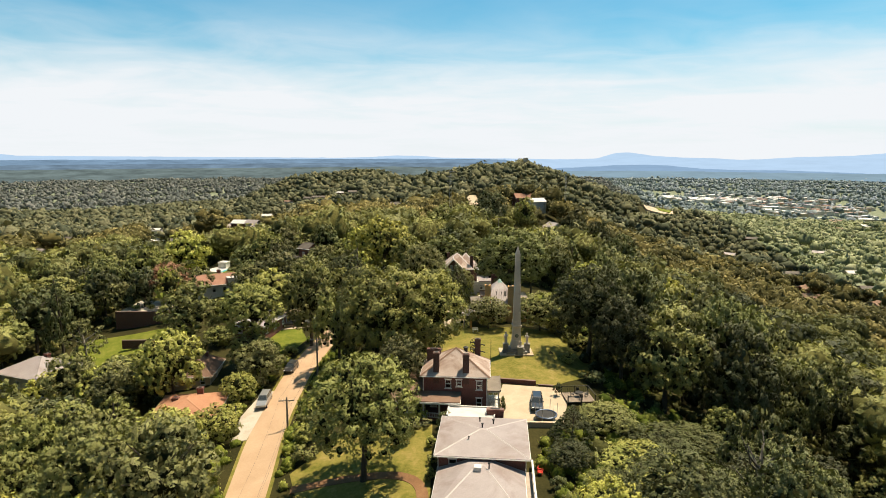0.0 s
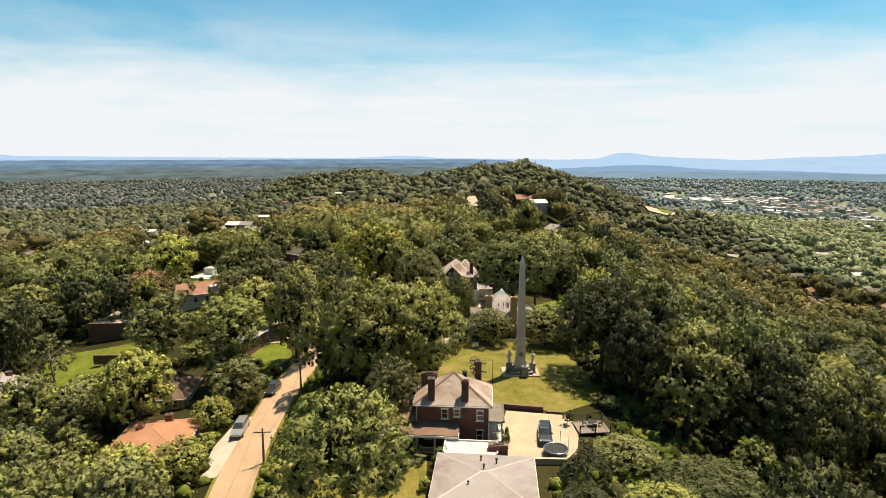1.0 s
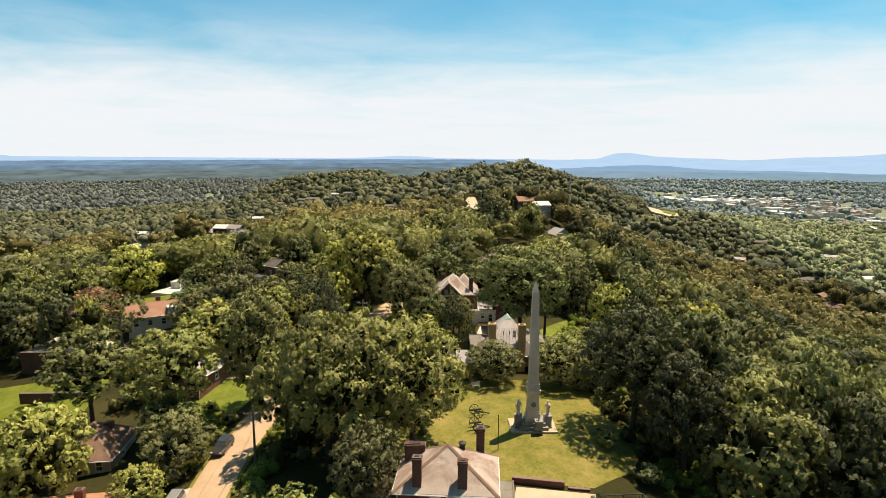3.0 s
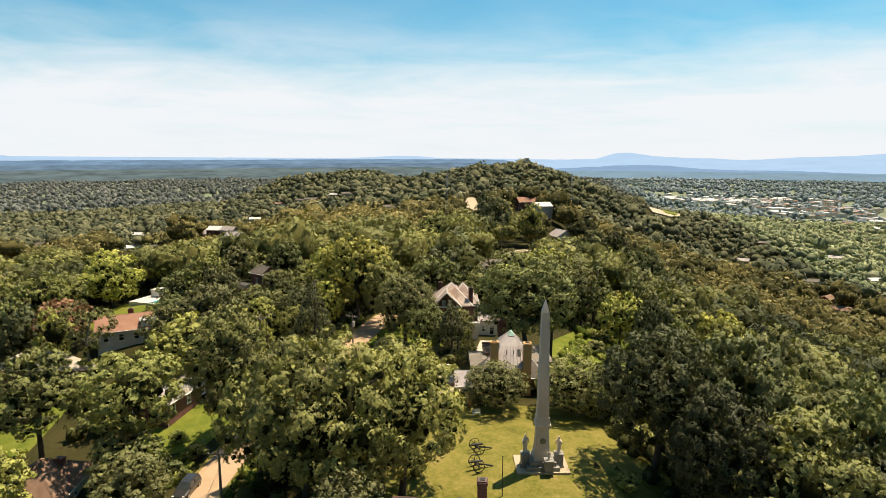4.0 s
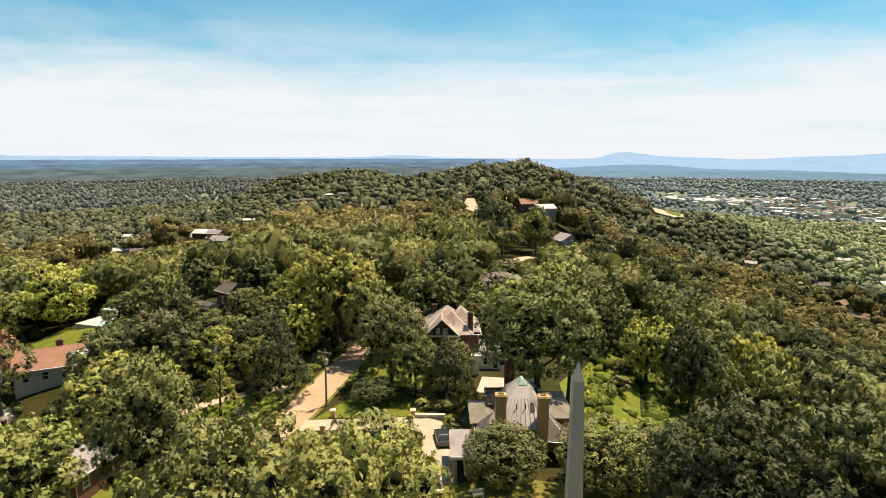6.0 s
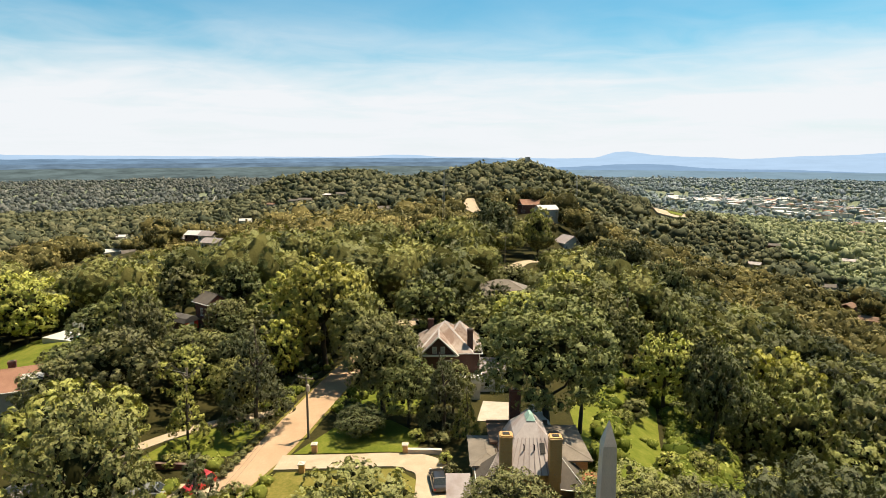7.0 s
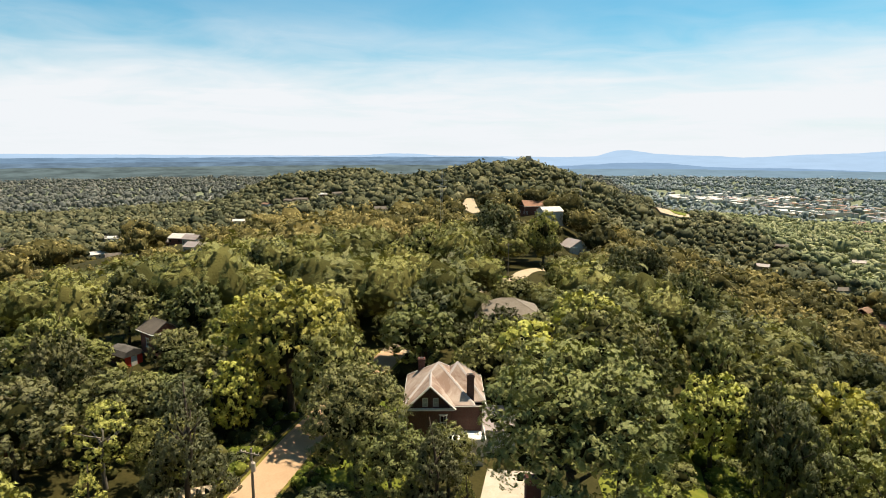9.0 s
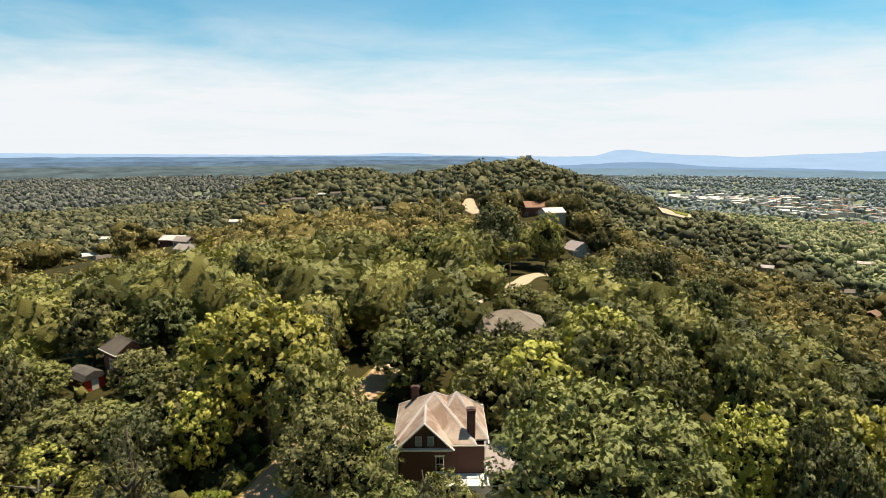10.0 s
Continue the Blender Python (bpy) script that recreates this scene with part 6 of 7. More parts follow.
house_near()
house_brick()
house_buff()
house_gabled()
simple_house("low house with orange tiled hipped roof", -41.0, 88.2, 8, 9.5, 10.5, 2.7, "hip", 1.7, STUCCO, ROOF_ORANGE, z=-0.7, chim=[(-2.2, 1.0, 4.4), (1.0, 3.6, 4.8)])
simple_house("brown-shingled cottage with steep hipped roof", -47.4, 106.2, 6, 7.6, 8.6, 2.5, "hip", 3.2, STUCCO, ROOF_BROWN, z=-0.6, chim=[(1.6, 1.4, 5.4)], wins=2)
simple_house("white house with pale hipped roof and veranda", -82.5, 113.5, -20, 11, 9.5, 3.2, "hip", 2.4, SIDING, ROOF_PALE, z=-4.0, chim=[(1.0, 1.0, 6.3)])
ranch = simple_house("low ranch house with rust-brown roof", -60.0, 151.0, 27, 10.5, 7, 2.8, "gable", 2.2, SIDING, ROOF_RUST, z=6.3, chim=[(0.5, 1.0, 6.0)], wins=4)
part("dormer", Build().box(2.2, -3.6, 2.6, 4.6, -1.0, 4.3), SIDING, ranch, "white boxy roof dormer")
part("dormer_roof", Build().box(2.0, -3.8, 4.3, 4.8, -0.6, 4.45), ROOF_WHITE, ranch, "white flat dormer roof")
simple_house("dark-roofed ranch house with red end wall", -51.5, 158.5, -60, 8, 5.5, 2.8, "gable", 1.7, BRICK, ROOF_BROWN, z=6.2, wins=3)
simple_house("long low house with pale flat-pitched roof", -41.2, 127.0, 77, 10.0, 7.0, 2.7, "gable", 1.1, BRICK, ROOF_PALE, z=3.0, wins=3)
simple_house("brick house with grey gabled roof", -43.4, 184.8, 52, 4.2, 4.6, 3.4, "gable", 1.7, BRICK, ROOF_GREY, z=9.6, wins=2, storeys=1, along="y")
simple_house("house with worn grey hipped roofs", 18.5, 211.0, 0, 13, 10, 5.6, "hip", 2.8, SIDING, ROOF_TAUPE, wins=4, storeys=2)
simple_house("distant white house with pale gabled roof", 76, 396, 25, 13, 10, 3.6, "gable", 3.6, SIDING, ROOF_PALE, along="y", z=-9.5)
simple_house("distant house with red-brown roof", 61, 446, 10, 13, 10, 5.5, "gable", 3.2, BRICK, ROOF_RUST)
simple_house("distant house with white roof", 69, 431, 15, 12, 10, 6, "gable", 2.4, SIDING, ROOF_WHITE)
simple_house("distant house with steep grey roof", -5, 365, 40, 8, 8, 6, "gable", 3.5, SIDING, ROOF_GREY, along="y")
simple_house("house with grey shingled roof in the valley", 268, 372, -20, 26, 15, 4, "hip", 6, STUCCO, ROOF_BROWN)
simple_house("house with grey shingled roof in the valley", 300, 368, -35, 20, 15, 4, "hip", 6, STUCCO, ROOF_BROWN)


# ---------------------------------------------------------------- monument


def monument():
    z = 6.3
    m = thing("obelisk_monument", pose(13.5, 103.0, z), "tall pale granite obelisk monument on a stepped base", "monument")
    part("slab", Build().box(-3.05, -1.9, -0.6, 3.05, 2.2, 0.16), CONCRETE, m, "pale concrete slab", bevel=0.03)
    part("step", Build().box(-1.9, -1.6, 0.16, 1.9, 1.6, 0.6), STONE_DARK, m, bevel=0.03)
    part("step", Build().box(-1.55, -1.3, 0.6, 1.55, 1.3, 1.05), STONE_DARK, m, bevel=0.03)
    part("plinth", Build().taper(0, 0, 1.05, 2.1, 2.0, 1.5, 2.0, 1.95).taper(0, 0, 1.5, 1.9, 1.85, 2.5, 1.62, 1.6).taper(0, 0, 2.5, 1.58, 1.55, 4.85, 1.38, 1.36), STONE, m, bevel=0.03)
    part("cornice", Build().taper(0, 0, 4.85, 1.42, 1.42, 5.1, 1.74, 1.74).box(-0.87, -0.87, 5.1, 0.87, 0.87, 5.4).taper(0, 0, 5.4, 1.6, 1.6, 6.2, 1.42, 1.42), STONE, m, bevel=0.02)
    shaft = Build().taper(0, 0, 6.2, 1.30, 1.30, 18.5, 0.82, 0.82)
    part("shaft", shaft, STONE, m, bevel=0.015)
    part("pyramidion", Build().taper(0, 0, 18.5, 0.82, 0.82, 20.0, 0.03, 0.03), STONE, m)
    for px, py, w, top in ((-1.95, -0.3, 0.95, 1.7), (1.95, -0.3, 0.95, 1.7), (0.55, -1.75, 0.95, 1.6)):
        part("pedestal", Build().box(px - w / 2 - 0.08, py - w / 2 - 0.08, 0.16, px + w / 2 + 0.08, py + w / 2 + 0.08, 0.4).box(px - w / 2, py - w / 2, 0.4, px + w / 2, py + w / 2, top).box(px - w / 2 - 0.06, py - w / 2 - 0.06, top, px + w / 2 + 0.06, py + w / 2 + 0.06, top + 0.12), STONE_DARK, m, bevel=0.02)
    part("plaque", Build().lathe(0, 0, [(0.36, 0), (0.36, 0.06), (0.28, 0.09), (0.05, 0.09)], 20).moved(pose(0, -0.70, 3.4, 90, 0, 0)), BRONZE, m, "round bronze emblem")


def statue(x, y, z, turn, tall=1.95):
    """A plain draped standing figure."""
    b = Build()
    s = tall / 1.9
    b.lathe(0, 0, [(0.26, 0), (0.27, 0.08), (0.22, 0.12), (0.21, 0.5), (0.24, 0.9), (0.22, 1.05), (0.27, 1.3), (0.24, 1.48), (0.08, 1.56), (0.075, 1.62), (0.125, 1.7), (0.12, 1.82), (0.03, 1.9)], 12)
    b.tube([(0.24, 0, 1.42), (0.34, -0.1, 1.15), (0.22, -0.26, 1.0)], [0.08, 0.07, 0.05], 7)
    b.tube([(-0.24, 0, 1.42), (-0.36, 0, 1.15), (-0.32, -0.12, 0.9)], [0.08, 0.07, 0.05], 7)
    b.v = [(p[0] * s, p[1] * 0.8 * s, p[2] * s) for p in b.v]
    ob = new("statue", b.mesh("statue", STONE, True))
    ob.matrix_world = pose(x, y, z, 0, 0, turn)
    return tagged(ob, "weathered grey stone standing statue on a granite pedestal", "statue", "monument statues")


monument()
statue(11.55, 102.7, 8.12, 30, 2.3)
statue(15.45, 102.7, 8.12, -30, 2.0)
statue(14.05, 101.25, 8.02, 0, 1.2)

# ---------------------------------------------------------------- vehicles


def car(x, y, z, turn, paint, label, tall=1.45, long=4.5, van=False):
    """A parked car, nose along +y: lofted body, glazed cabin, wheels, lamps."""
    c = thing("car", pose(x, y, z, 0, 0, turn), label, "car", "parked cars")
    w, l = 0.9, long / 2
    sill, belt = 0.32, 0.62 * tall
    nose, tail = (0.78 * belt, 0.95 * belt)
    b = Build()
    stations = [(-l, 0.78, sill + 0.12, tail * 0.86), (-l + 0.12, 0.86, sill, tail), (-l + 0.9, w, sill - 0.08, belt), (0, w, sill - 0.1, belt), (l * 0.42, w, sill - 0.08, belt * 0.98), (l - 0.3, 0.86, sill, nose), (l - 0.02, 0.74, sill + 0.14, nose * 0.82)]
    rings = []
    for yy, ww, z0, z1 in stations:
        rings.append([(-ww * 0.92, yy, z0), (-ww, yy, (z0 + z1) / 2), (-ww * 0.95, yy, z1 - 0.05), (-ww * 0.82, yy, z1), (ww * 0.82, yy, z1), (ww * 0.95, yy, z1 - 0.05), (ww, yy, (z0 + z1) / 2), (ww * 0.92, yy, z0)])
    n = 8
    b.add([p for r in rings for p in r], [(i * n + k, i * n + (k + 1) % n, (i + 1) * n + (k + 1) % n, (i + 1) * n + k) for i in range(len(rings) - 1) for k in range(n)] + [tuple(range(n)), tuple((len(rings) - 1) * n + k for k in range(n))[::-1]])
    body = part("body", b, paint, c, smooth=False, bevel=0.03)
    y0, y1, y2, y3 = (-l + 0.18, -l + 0.45, l * 0.18, l * 0.46) if van else (-l + 0.5, -l + 1.05, l * 0.10, l * 0.42)
    cab = Build().add([(-0.76, y0, belt - 0.02), (0.76, y0, belt - 0.02), (0.76, y3, belt - 0.04), (-0.76, y3, belt - 0.04), (-0.62, y1, tall - 0.05), (0.62, y1, tall - 0.05), (0.62, y2, tall - 0.05), (-0.62, y2, tall - 0.05)],
                      [(3, 2, 1, 0), (4, 5, 6, 7), (0, 1, 5, 4), (1, 2, 6, 5), (2, 3, 7, 6), (3, 0, 4, 7)])
    part("glazing", cab, CAR_GLASS, c, "dark tinted glazing")
    part("roof", Build().taper(0, (y1 + y2) / 2, tall - 0.07, 1.30, y2 - y1 + 0.1, tall, 1.1, y2 - y1 - 0.15), paint, c, bevel=0.02)
    for s in (-1, 1):
        for p, q, w in (((s * 0.76, y0, belt), (s * 0.625, y1, tall - 0.05), 0.045), ((s * 0.76, y3, belt), (s * 0.625, y2, tall - 0.05), 0.04), ((s * 0.77, (y1 + y2) / 2, belt), (s * 0.63, (y1 + y2) / 2, tall - 0.05), 0.04)):
            part("roof_pillar", Build().tube([p, q], [w, w], 5), paint, c)
    for sx in (-1, 1):
        for sy in (-l + 0.82, l - 0.85):
            t = Build().lathe(0, 0, [(0.2, -0.1), (0.31, -0.1), (0.33, -0.06), (0.33, 0.06), (0.31, 0.1), (0.2, 0.1)], 16).moved(pose(sx * 0.82, sy, 0.33, 0, 90, 0))
            wheel = part("wheel", t, RUBBER, c, smooth=False)
            part("rim", Build().lathe(0, 0, [(0.19, -0.085), (0.2, 0.105), (0.05, 0.115)], 12).moved(pose(sx * 0.82, sy, 0.33, 0, 90 * sx, 0)), STEEL, wheel)
        part("headlight", Build().box(sx * 0.62 - 0.13, l - 0.16, nose * 0.78, sx * 0.62 + 0.13, l - 0.03, nose * 0.78 + 0.13), LAMP, c)
        part("tail_light", Build().box(sx * 0.66 - 0.1, -l - 0.015, tail * 0.66, sx * 0.66 + 0.1, -l + 0.1, tail * 0.66 + 0.18), TAIL, c)
        part("mirror", Build().box(sx * 0.9 - 0.09, y3 - 0.35, belt, sx * 0.9 + 0.09, y3 - 0.22, belt + 0.13), paint, c)
    return c


def paint(name, col):
    m = plain(name, col, 0.28, 0.35)
    m.node_tree.nodes["Principled BSDF"].inputs["Coat Weight"].default_value = 0.8
    return m


GREY_PAINT, SILVER, BLUE_PAINT, DARK_PAINT = paint("paint_grey", (0.045, 0.045, 0.048)), paint("paint_silver", (0.32, 0.32, 0.31)), paint("paint_blue", (0.09, 0.13, 0.20)), paint("paint_dark", (0.045, 0.04, 0.038))
car(14.2, 82.9, 4.85, 172, GREY_PAINT, "dark grey car parked on the sunlit court", 1.6, 4.8, True)
car(-29.9, 91.6, gz(-29.9, 91.6) + 0.12, 184, SILVER, "silver van parked on the gravel shoulder", 1.75, 4.9, True)
car(-28.4, 103.6, gz(-28.4, 103.6) + 0.1, 176, DARK_PAINT, "dark sports utility car parked by the road", 1.55, 4.2, True)
car(-35.4, 130.6, gz(-35.4, 130.6) + 0.15, 100, DARK_PAINT, "dark car parked beside a low house", 1.45, 4.4)
car(-30.4, 131.4, gz(-30.4, 131.4) + 0.15, 95, SILVER, "silver car parked in a shaded drive", 1.45, 4.4)
car(-24.9, 132.4, gz(-24.9, 132.4) + 0.1, 150, paint("paint_red", (0.50, 0.03, 0.02)), "small red utility car parked beside the road", 1.6, 3.9, True)
car(3.0, 130.6, gz(3.0, 130.6) + 0.15, 8, DARK_PAINT, "black car parked on the pale driveway", 1.45, 4.5)

# ---------------------------------------------------------------- poles and wires


def utility_pole(x, y, top, arm_turn, can=False, label="weathered wooden utility pole with crossarm"):
    z = gz(x, y)
    h = top - z
    p = thing("utility_pole", pose(x, y, z, 0, 0, arm_turn), label, "utility pole", "utility poles")
    part("pole", Build().tube([(0, 0, -1), (0.02, 0, h * 0.5), (0.03, 0.02, h)], [0.17, 0.15, 0.11], 9), POLE, p)
    part("crossarm", Build().box(-1.15, -0.2, h - 0.55, 1.15, -0.08, h - 0.42), POLE, p)
    for s in (-1.05, -0.55, 0.55, 1.05):
        part("insulator", Build().lathe(s, -0.14, [(0.03, h - 0.42), (0.06, h - 0.36), (0.04, h - 0.32), (0.055, h - 0.27), (0.02, h - 0.22)], 8), STONE, p)
    part("brace", Build().tube([(-0.6, -0.14, h - 0.5), (0, -0.1, h - 1.1), (0.6, -0.14, h - 0.5)], [0.02, 0.02, 0.02], 5), IRON, p)
    if can:
        part("transformer", Build().lathe(0.32, -0.15, [(0.2, h - 2.3), (0.23, h - 2.25), (0.23, h - 1.45), (0.16, h - 1.35), (0.05, h - 1.3)], 14), STONE, p, "grey transformer can")
    return Vector((x, y, top - 0.25))


def wire(a, b, sag, off=(0, 0, 0)):
    """A hanging power line between two points."""
    a, b = Vector(a) + Vector(off), Vector(b) + Vector(off)
    pts = [a.lerp(b, k / 14) - Vector((0, 0, sag * 4 * (k / 14) * (1 - k / 14))) for k in range(15)]
    ob = new("power_line", Build().tube(pts, [0.011] * 15, 5).mesh("power_line", WIRE))
    return tagged(ob, "black power line sagging between wooden poles", "power line", "power lines")


P1 = utility_pole(-23.4, 82.0, 6.6, 5)
P2 = utility_pole(-22.4, 98.8, 10.6, 0)
P3 = utility_pole(-14.6, 143.4, 13.5, -20, True, "weathered wooden utility pole with crossarm and transformer")
P4 = utility_pole(-9.5, 171.0, 13.2, -20)
P0 = utility_pole(-19.5, 50.0, 8.2, 5)
utility_pole(27.0, 281.0, 13.0, 10)
for a, b in ((P0, P1), (P1, P2), (P2, P3), (P3, P4)):
    for o in (-1.05, 1.05):
        wire(a, b, 0.9, (o, 0, 0))
    wire(a, b, 1.1, (0.1, 0, -1.6))
wire(P2, (-33, 117, 6.3), 0.5, (0, 0, -1.2))


def slim_post(x, y, h, label, mat=POLE, r=0.08):
    p = thing("post", pose(x, y, gz(x, y)), label, "post")
    part("post", Build().tube([(0, 0, -0.5), (0, 0, h)], [r, r * 0.8], 8), mat, p)
    part("cap", Build().lathe(0, 0, [(r * 0.8, h), (r * 1.1, h + 0.03), (r * 1.1, h + 0.09), (0.01, h + 0.14)], 10), IRON, p)


slim_post(8.4, 97.6, 4.6, "dark metal post standing on the lawn", IRON, 0.06)
slim_post(-31.3, 82.6, 4.4, "thin wooden roadside post", POLE, 0.08)


def lattice_mast(x, y, top):
    z = gz(x, y)
    h = top - z
    m = thing("lattice_mast", pose(x, y, z), "tall thin pale lattice power mast above the trees", "mast")
    for sx in (-1, 1):
        for sy in (-1, 1):
            part("leg", Build().tube([(sx * 0.9, sy * 0.9, -1), (sx * 0.35, sy * 0.35, h)], [0.09, 0.06], 5), STEEL, m)
    br = Build()
    for k in range(14):
        a, c = k / 14, (k + 1) / 14
        wa, wc = 0.9 - 0.55 * a, 0.9 - 0.55 * c
        br.tube([(-wa, -wa, a * h), (wc, -wc, c * h)], [0.035, 0.035], 4).tube([(wa, -wa, a * h), (-wc, -wc, c * h)], [0.035, 0.035], 4)
    part("bracing", br, STEEL, m)
    for k in range(3):
        part("arm", Build().tube([(-2.6, 0, h - 2 - k * 3.2), (2.6, 0, h - 2 - k * 3.2)], [0.07, 0.07], 5), STEEL, m)
    return Vector((x, y, top))


M1 = lattice_mast(5.0, 390.0, 34.5)
M2 = lattice_mast(118.0, 560.0, 26.0)
for k in range(3):
    for s in (-2.5, 2.5):
        wire(M1, M2, 9.0, (s, 0, -2 - k * 3.2))
        wire(M1, (-260, 330, 10), 9.0, (s, 0, -2 - k * 3.2))

# ---------------------------------------------------------------- things on the monument lawn


def cannon(x, y, turn):
    c = thing("cannon", pose(x, y, gz(x, y) + 0.06, 0, 0, turn), "dark field cannon on spoked wheels on the lawn", "cannon", "cannons on the lawn")
    part("barrel", Build().tube([(0, -0.75, 0.92), (0, -0.6, 0.93), (0, 0.1, 0.97), (0, 0.9, 1.0), (0, 0.98, 1.0)], [0.10, 0.15, 0.14, 0.095, 0.12], 12), IRON, c)
    part("trail", Build().tube([(0, 0.25, 0.72), (0, -1.0, 0.4), (0, -2.0, 0.08)], [0.11, 0.10, 0.09], 6), IRON, c)
    part("axle", Build().box(-0.75, -0.07, 0.62, 0.75, 0.07, 0.78), IRON, c)
    for s in (-1, 1):
        w = Build()
        ring = [(s * 0.8, 0.68 * math.cos(k * math.pi / 10), 0.7 + 0.68 * math.sin(k * math.pi / 10)) for k in range(21)]
        w.tube(ring, [0.05] * 21, 5, False)
        wheel = part("wheel", w, IRON, c)
        for k in range(7):
            a = k * 2 * math.pi / 7
            part("spoke", Build().tube([(s * 0.8, 0, 0.7), (s * 0.8, 0.66 * math.cos(a), 0.7 + 0.66 * math.sin(a))], [0.03, 0.025], 4), IRON, wheel)


cannon(5.9, 102.2, 108)
cannon(6.2, 106.4, 112)


def bench(x, y, z, turn, label="small white garden bench"):
    b = thing("bench", pose(x, y, z, 0, 0, turn), label, "bench")
    part("seat", Build().box(-0.6, -0.2, 0.4, 0.6, 0.2, 0.46), TRIM, b)
    part("backrest", Build().box(-0.6, 0.2, 0.5, 0.6, 0.25, 0.9), TRIM, b)
    for s in (-0.5, 0.5):
        part("leg", Build().box(s - 0.04, -0.18, 0, s + 0.04, 0.22, 0.4), TRIM, b)


bench(6.8, 117.2, gz(6.8, 117.2) + 0.06, 10)
bench(2.5, 118.0, gz(2.5, 118.0) + 0.06, 0)

# ---------------------------------------------------------------- walls, deck, pool, shed


def brick_wall(x0, y0, x1, y1, top, thick, mat, label, deep=1.2):
    d = Vector((x1 - x0, y1 - y0, 0))
    w = thing("garden_wall", pose(x0, y0, top, 0, 0, math.degrees(math.atan2(d.y, d.x))), label, "wall")
    part("wall", Build().box(0, -thick / 2, -deep, d.length, thick / 2, -0.08), mat, w)
    n = max(1, int(d.length / 1.2))
    for k in range(n):
        part("coping", Build().box(k * d.length / n + 0.01, -thick / 2 - 0.05, -0.08, (k + 1) * d.length / n - 0.01, thick / 2 + 0.05, 0), mat, w)
    return w


brick_wall(9.4, 91.4, 15.2, 90.3, 5.9, 0.35, BRICK, "low red brick retaining wall behind the court")
brick_wall(15.6, 90.2, 18.0, 89.8, 5.3, 0.3, BRICK, "low red brick planter wall")
brick_wall(10.6, 77.1, 17.0, 76.9, 5.1, 0.3, STUCCO, "tan rendered retaining wall of the court", 2.6)
brick_wall(-80.6, 138.4, -60.0, 138.9, 4.5, 0.5, BRICK_DARK, "long dark brown brick garden retaining wall", 4.5)
brick_wall(-73.0, 127.0, -61.0, 127.4, 0.9, 0.5, BRICK_DARK, "low dark brick garden wall", 2.0)
brick_wall(-32.2, 137.2, -25.6, 136.8, gz(-29, 137) + 0.75, 0.35, BRICK, "low red brick wall below the corner lawn")
brick_wall(-1.0, 138.2, 3.4, 138.0, 5.7, 0.4, STONE, "low pale stone wall beside the driveway")
for px, py in ((-12.9, 139.4), (-13.4, 134.6), (-1.2, 138.2)):
    g = thing("gate_pillar", pose(px, py, gz(px, py)), "square brick pillar with stone cap beside the driveway", "pillar", "driveway pillars")
    part("shaft", Build().box(-0.32, -0.32, -0.3, 0.32, 0.32, 1.15), BRICK_BUFF, g)
    part("cap", Build().box(-0.4, -0.4, 1.15, 0.4, 0.4, 1.27).taper(0, 0, 1.27, 0.6, 0.6, 1.42, 0.2, 0.2), STONE, g)
tagged(new("terrace", Build().box(-80.3, 138.66, 0, -60.2, 150.0, 4.25).mesh("terrace", GRAVEL)), "pale paved garden terrace", "terrace", kind="structure")


def topiary(x, y, z, r, h, label="clipped dark green evergreen shrub", leaf="dark"):
    t = thing("clipped_shrub", pose(x, y, z), label, "shrub", "clipped shrubs")
    c = part("crown", SHAPES["bush"][0][0][len(trees) % 2], None, t)
    c.scale, c.location = (r, r, h / 2), (0, 0, h / 2)
    c.material_slots[0].link = "OBJECT"
    c.material_slots[0].material = LEAF[leaf]
    part("stem", Build().tube([(0, 0, -0.3), (0, 0, h * 0.5)], [0.06, 0.04], 6), BARK, t)


for px, py, r, h in ((8.8, 80.6, 0.5, 2.4), (8.9, 82.7, 0.5, 2.2), (17.9, 86.4, 0.75, 2.6), (18.9, 80.5, 0.7, 1.6)):
    topiary(px, py, gz(px, py), r, h)
for k in range(5):
    topiary(-76.5 + 3.4 * k, 140.2 + 0.6 * (k % 2), 4.25, 1.2, 1.7, "round clipped shrub on the terrace", "olive")
for px, py, r, h in ((-31.0, 138.3, 1.1, 1.7), (-29.6, 138.5, 1.0, 1.6), (-27.7, 138.4, 0.85, 1.5), (-26.0, 137.9, 0.5, 0.9), (-24.9, 138.3, 0.5, 0.9)):
    topiary(px, py, gz(px, py), r, h, "round clipped shrub above the brick wall", "mid")
for k in range(9):
    a = k / 8
    topiary(-23.1 + 2.4 * a, 134.5 + 12 * a, gz(-23.1 + 2.4 * a, 134.5 + 12 * a), 0.9, 1.1, "clipped roadside hedge shrub", "mid")


def shrubs(spots, leaf_cycle):
    for k, (x, y, r, h) in enumerate(spots):
        tree(x, y, gz(x, y) + h, r, "bush", leaf_cycle[k % len(leaf_cycle)], level=0)


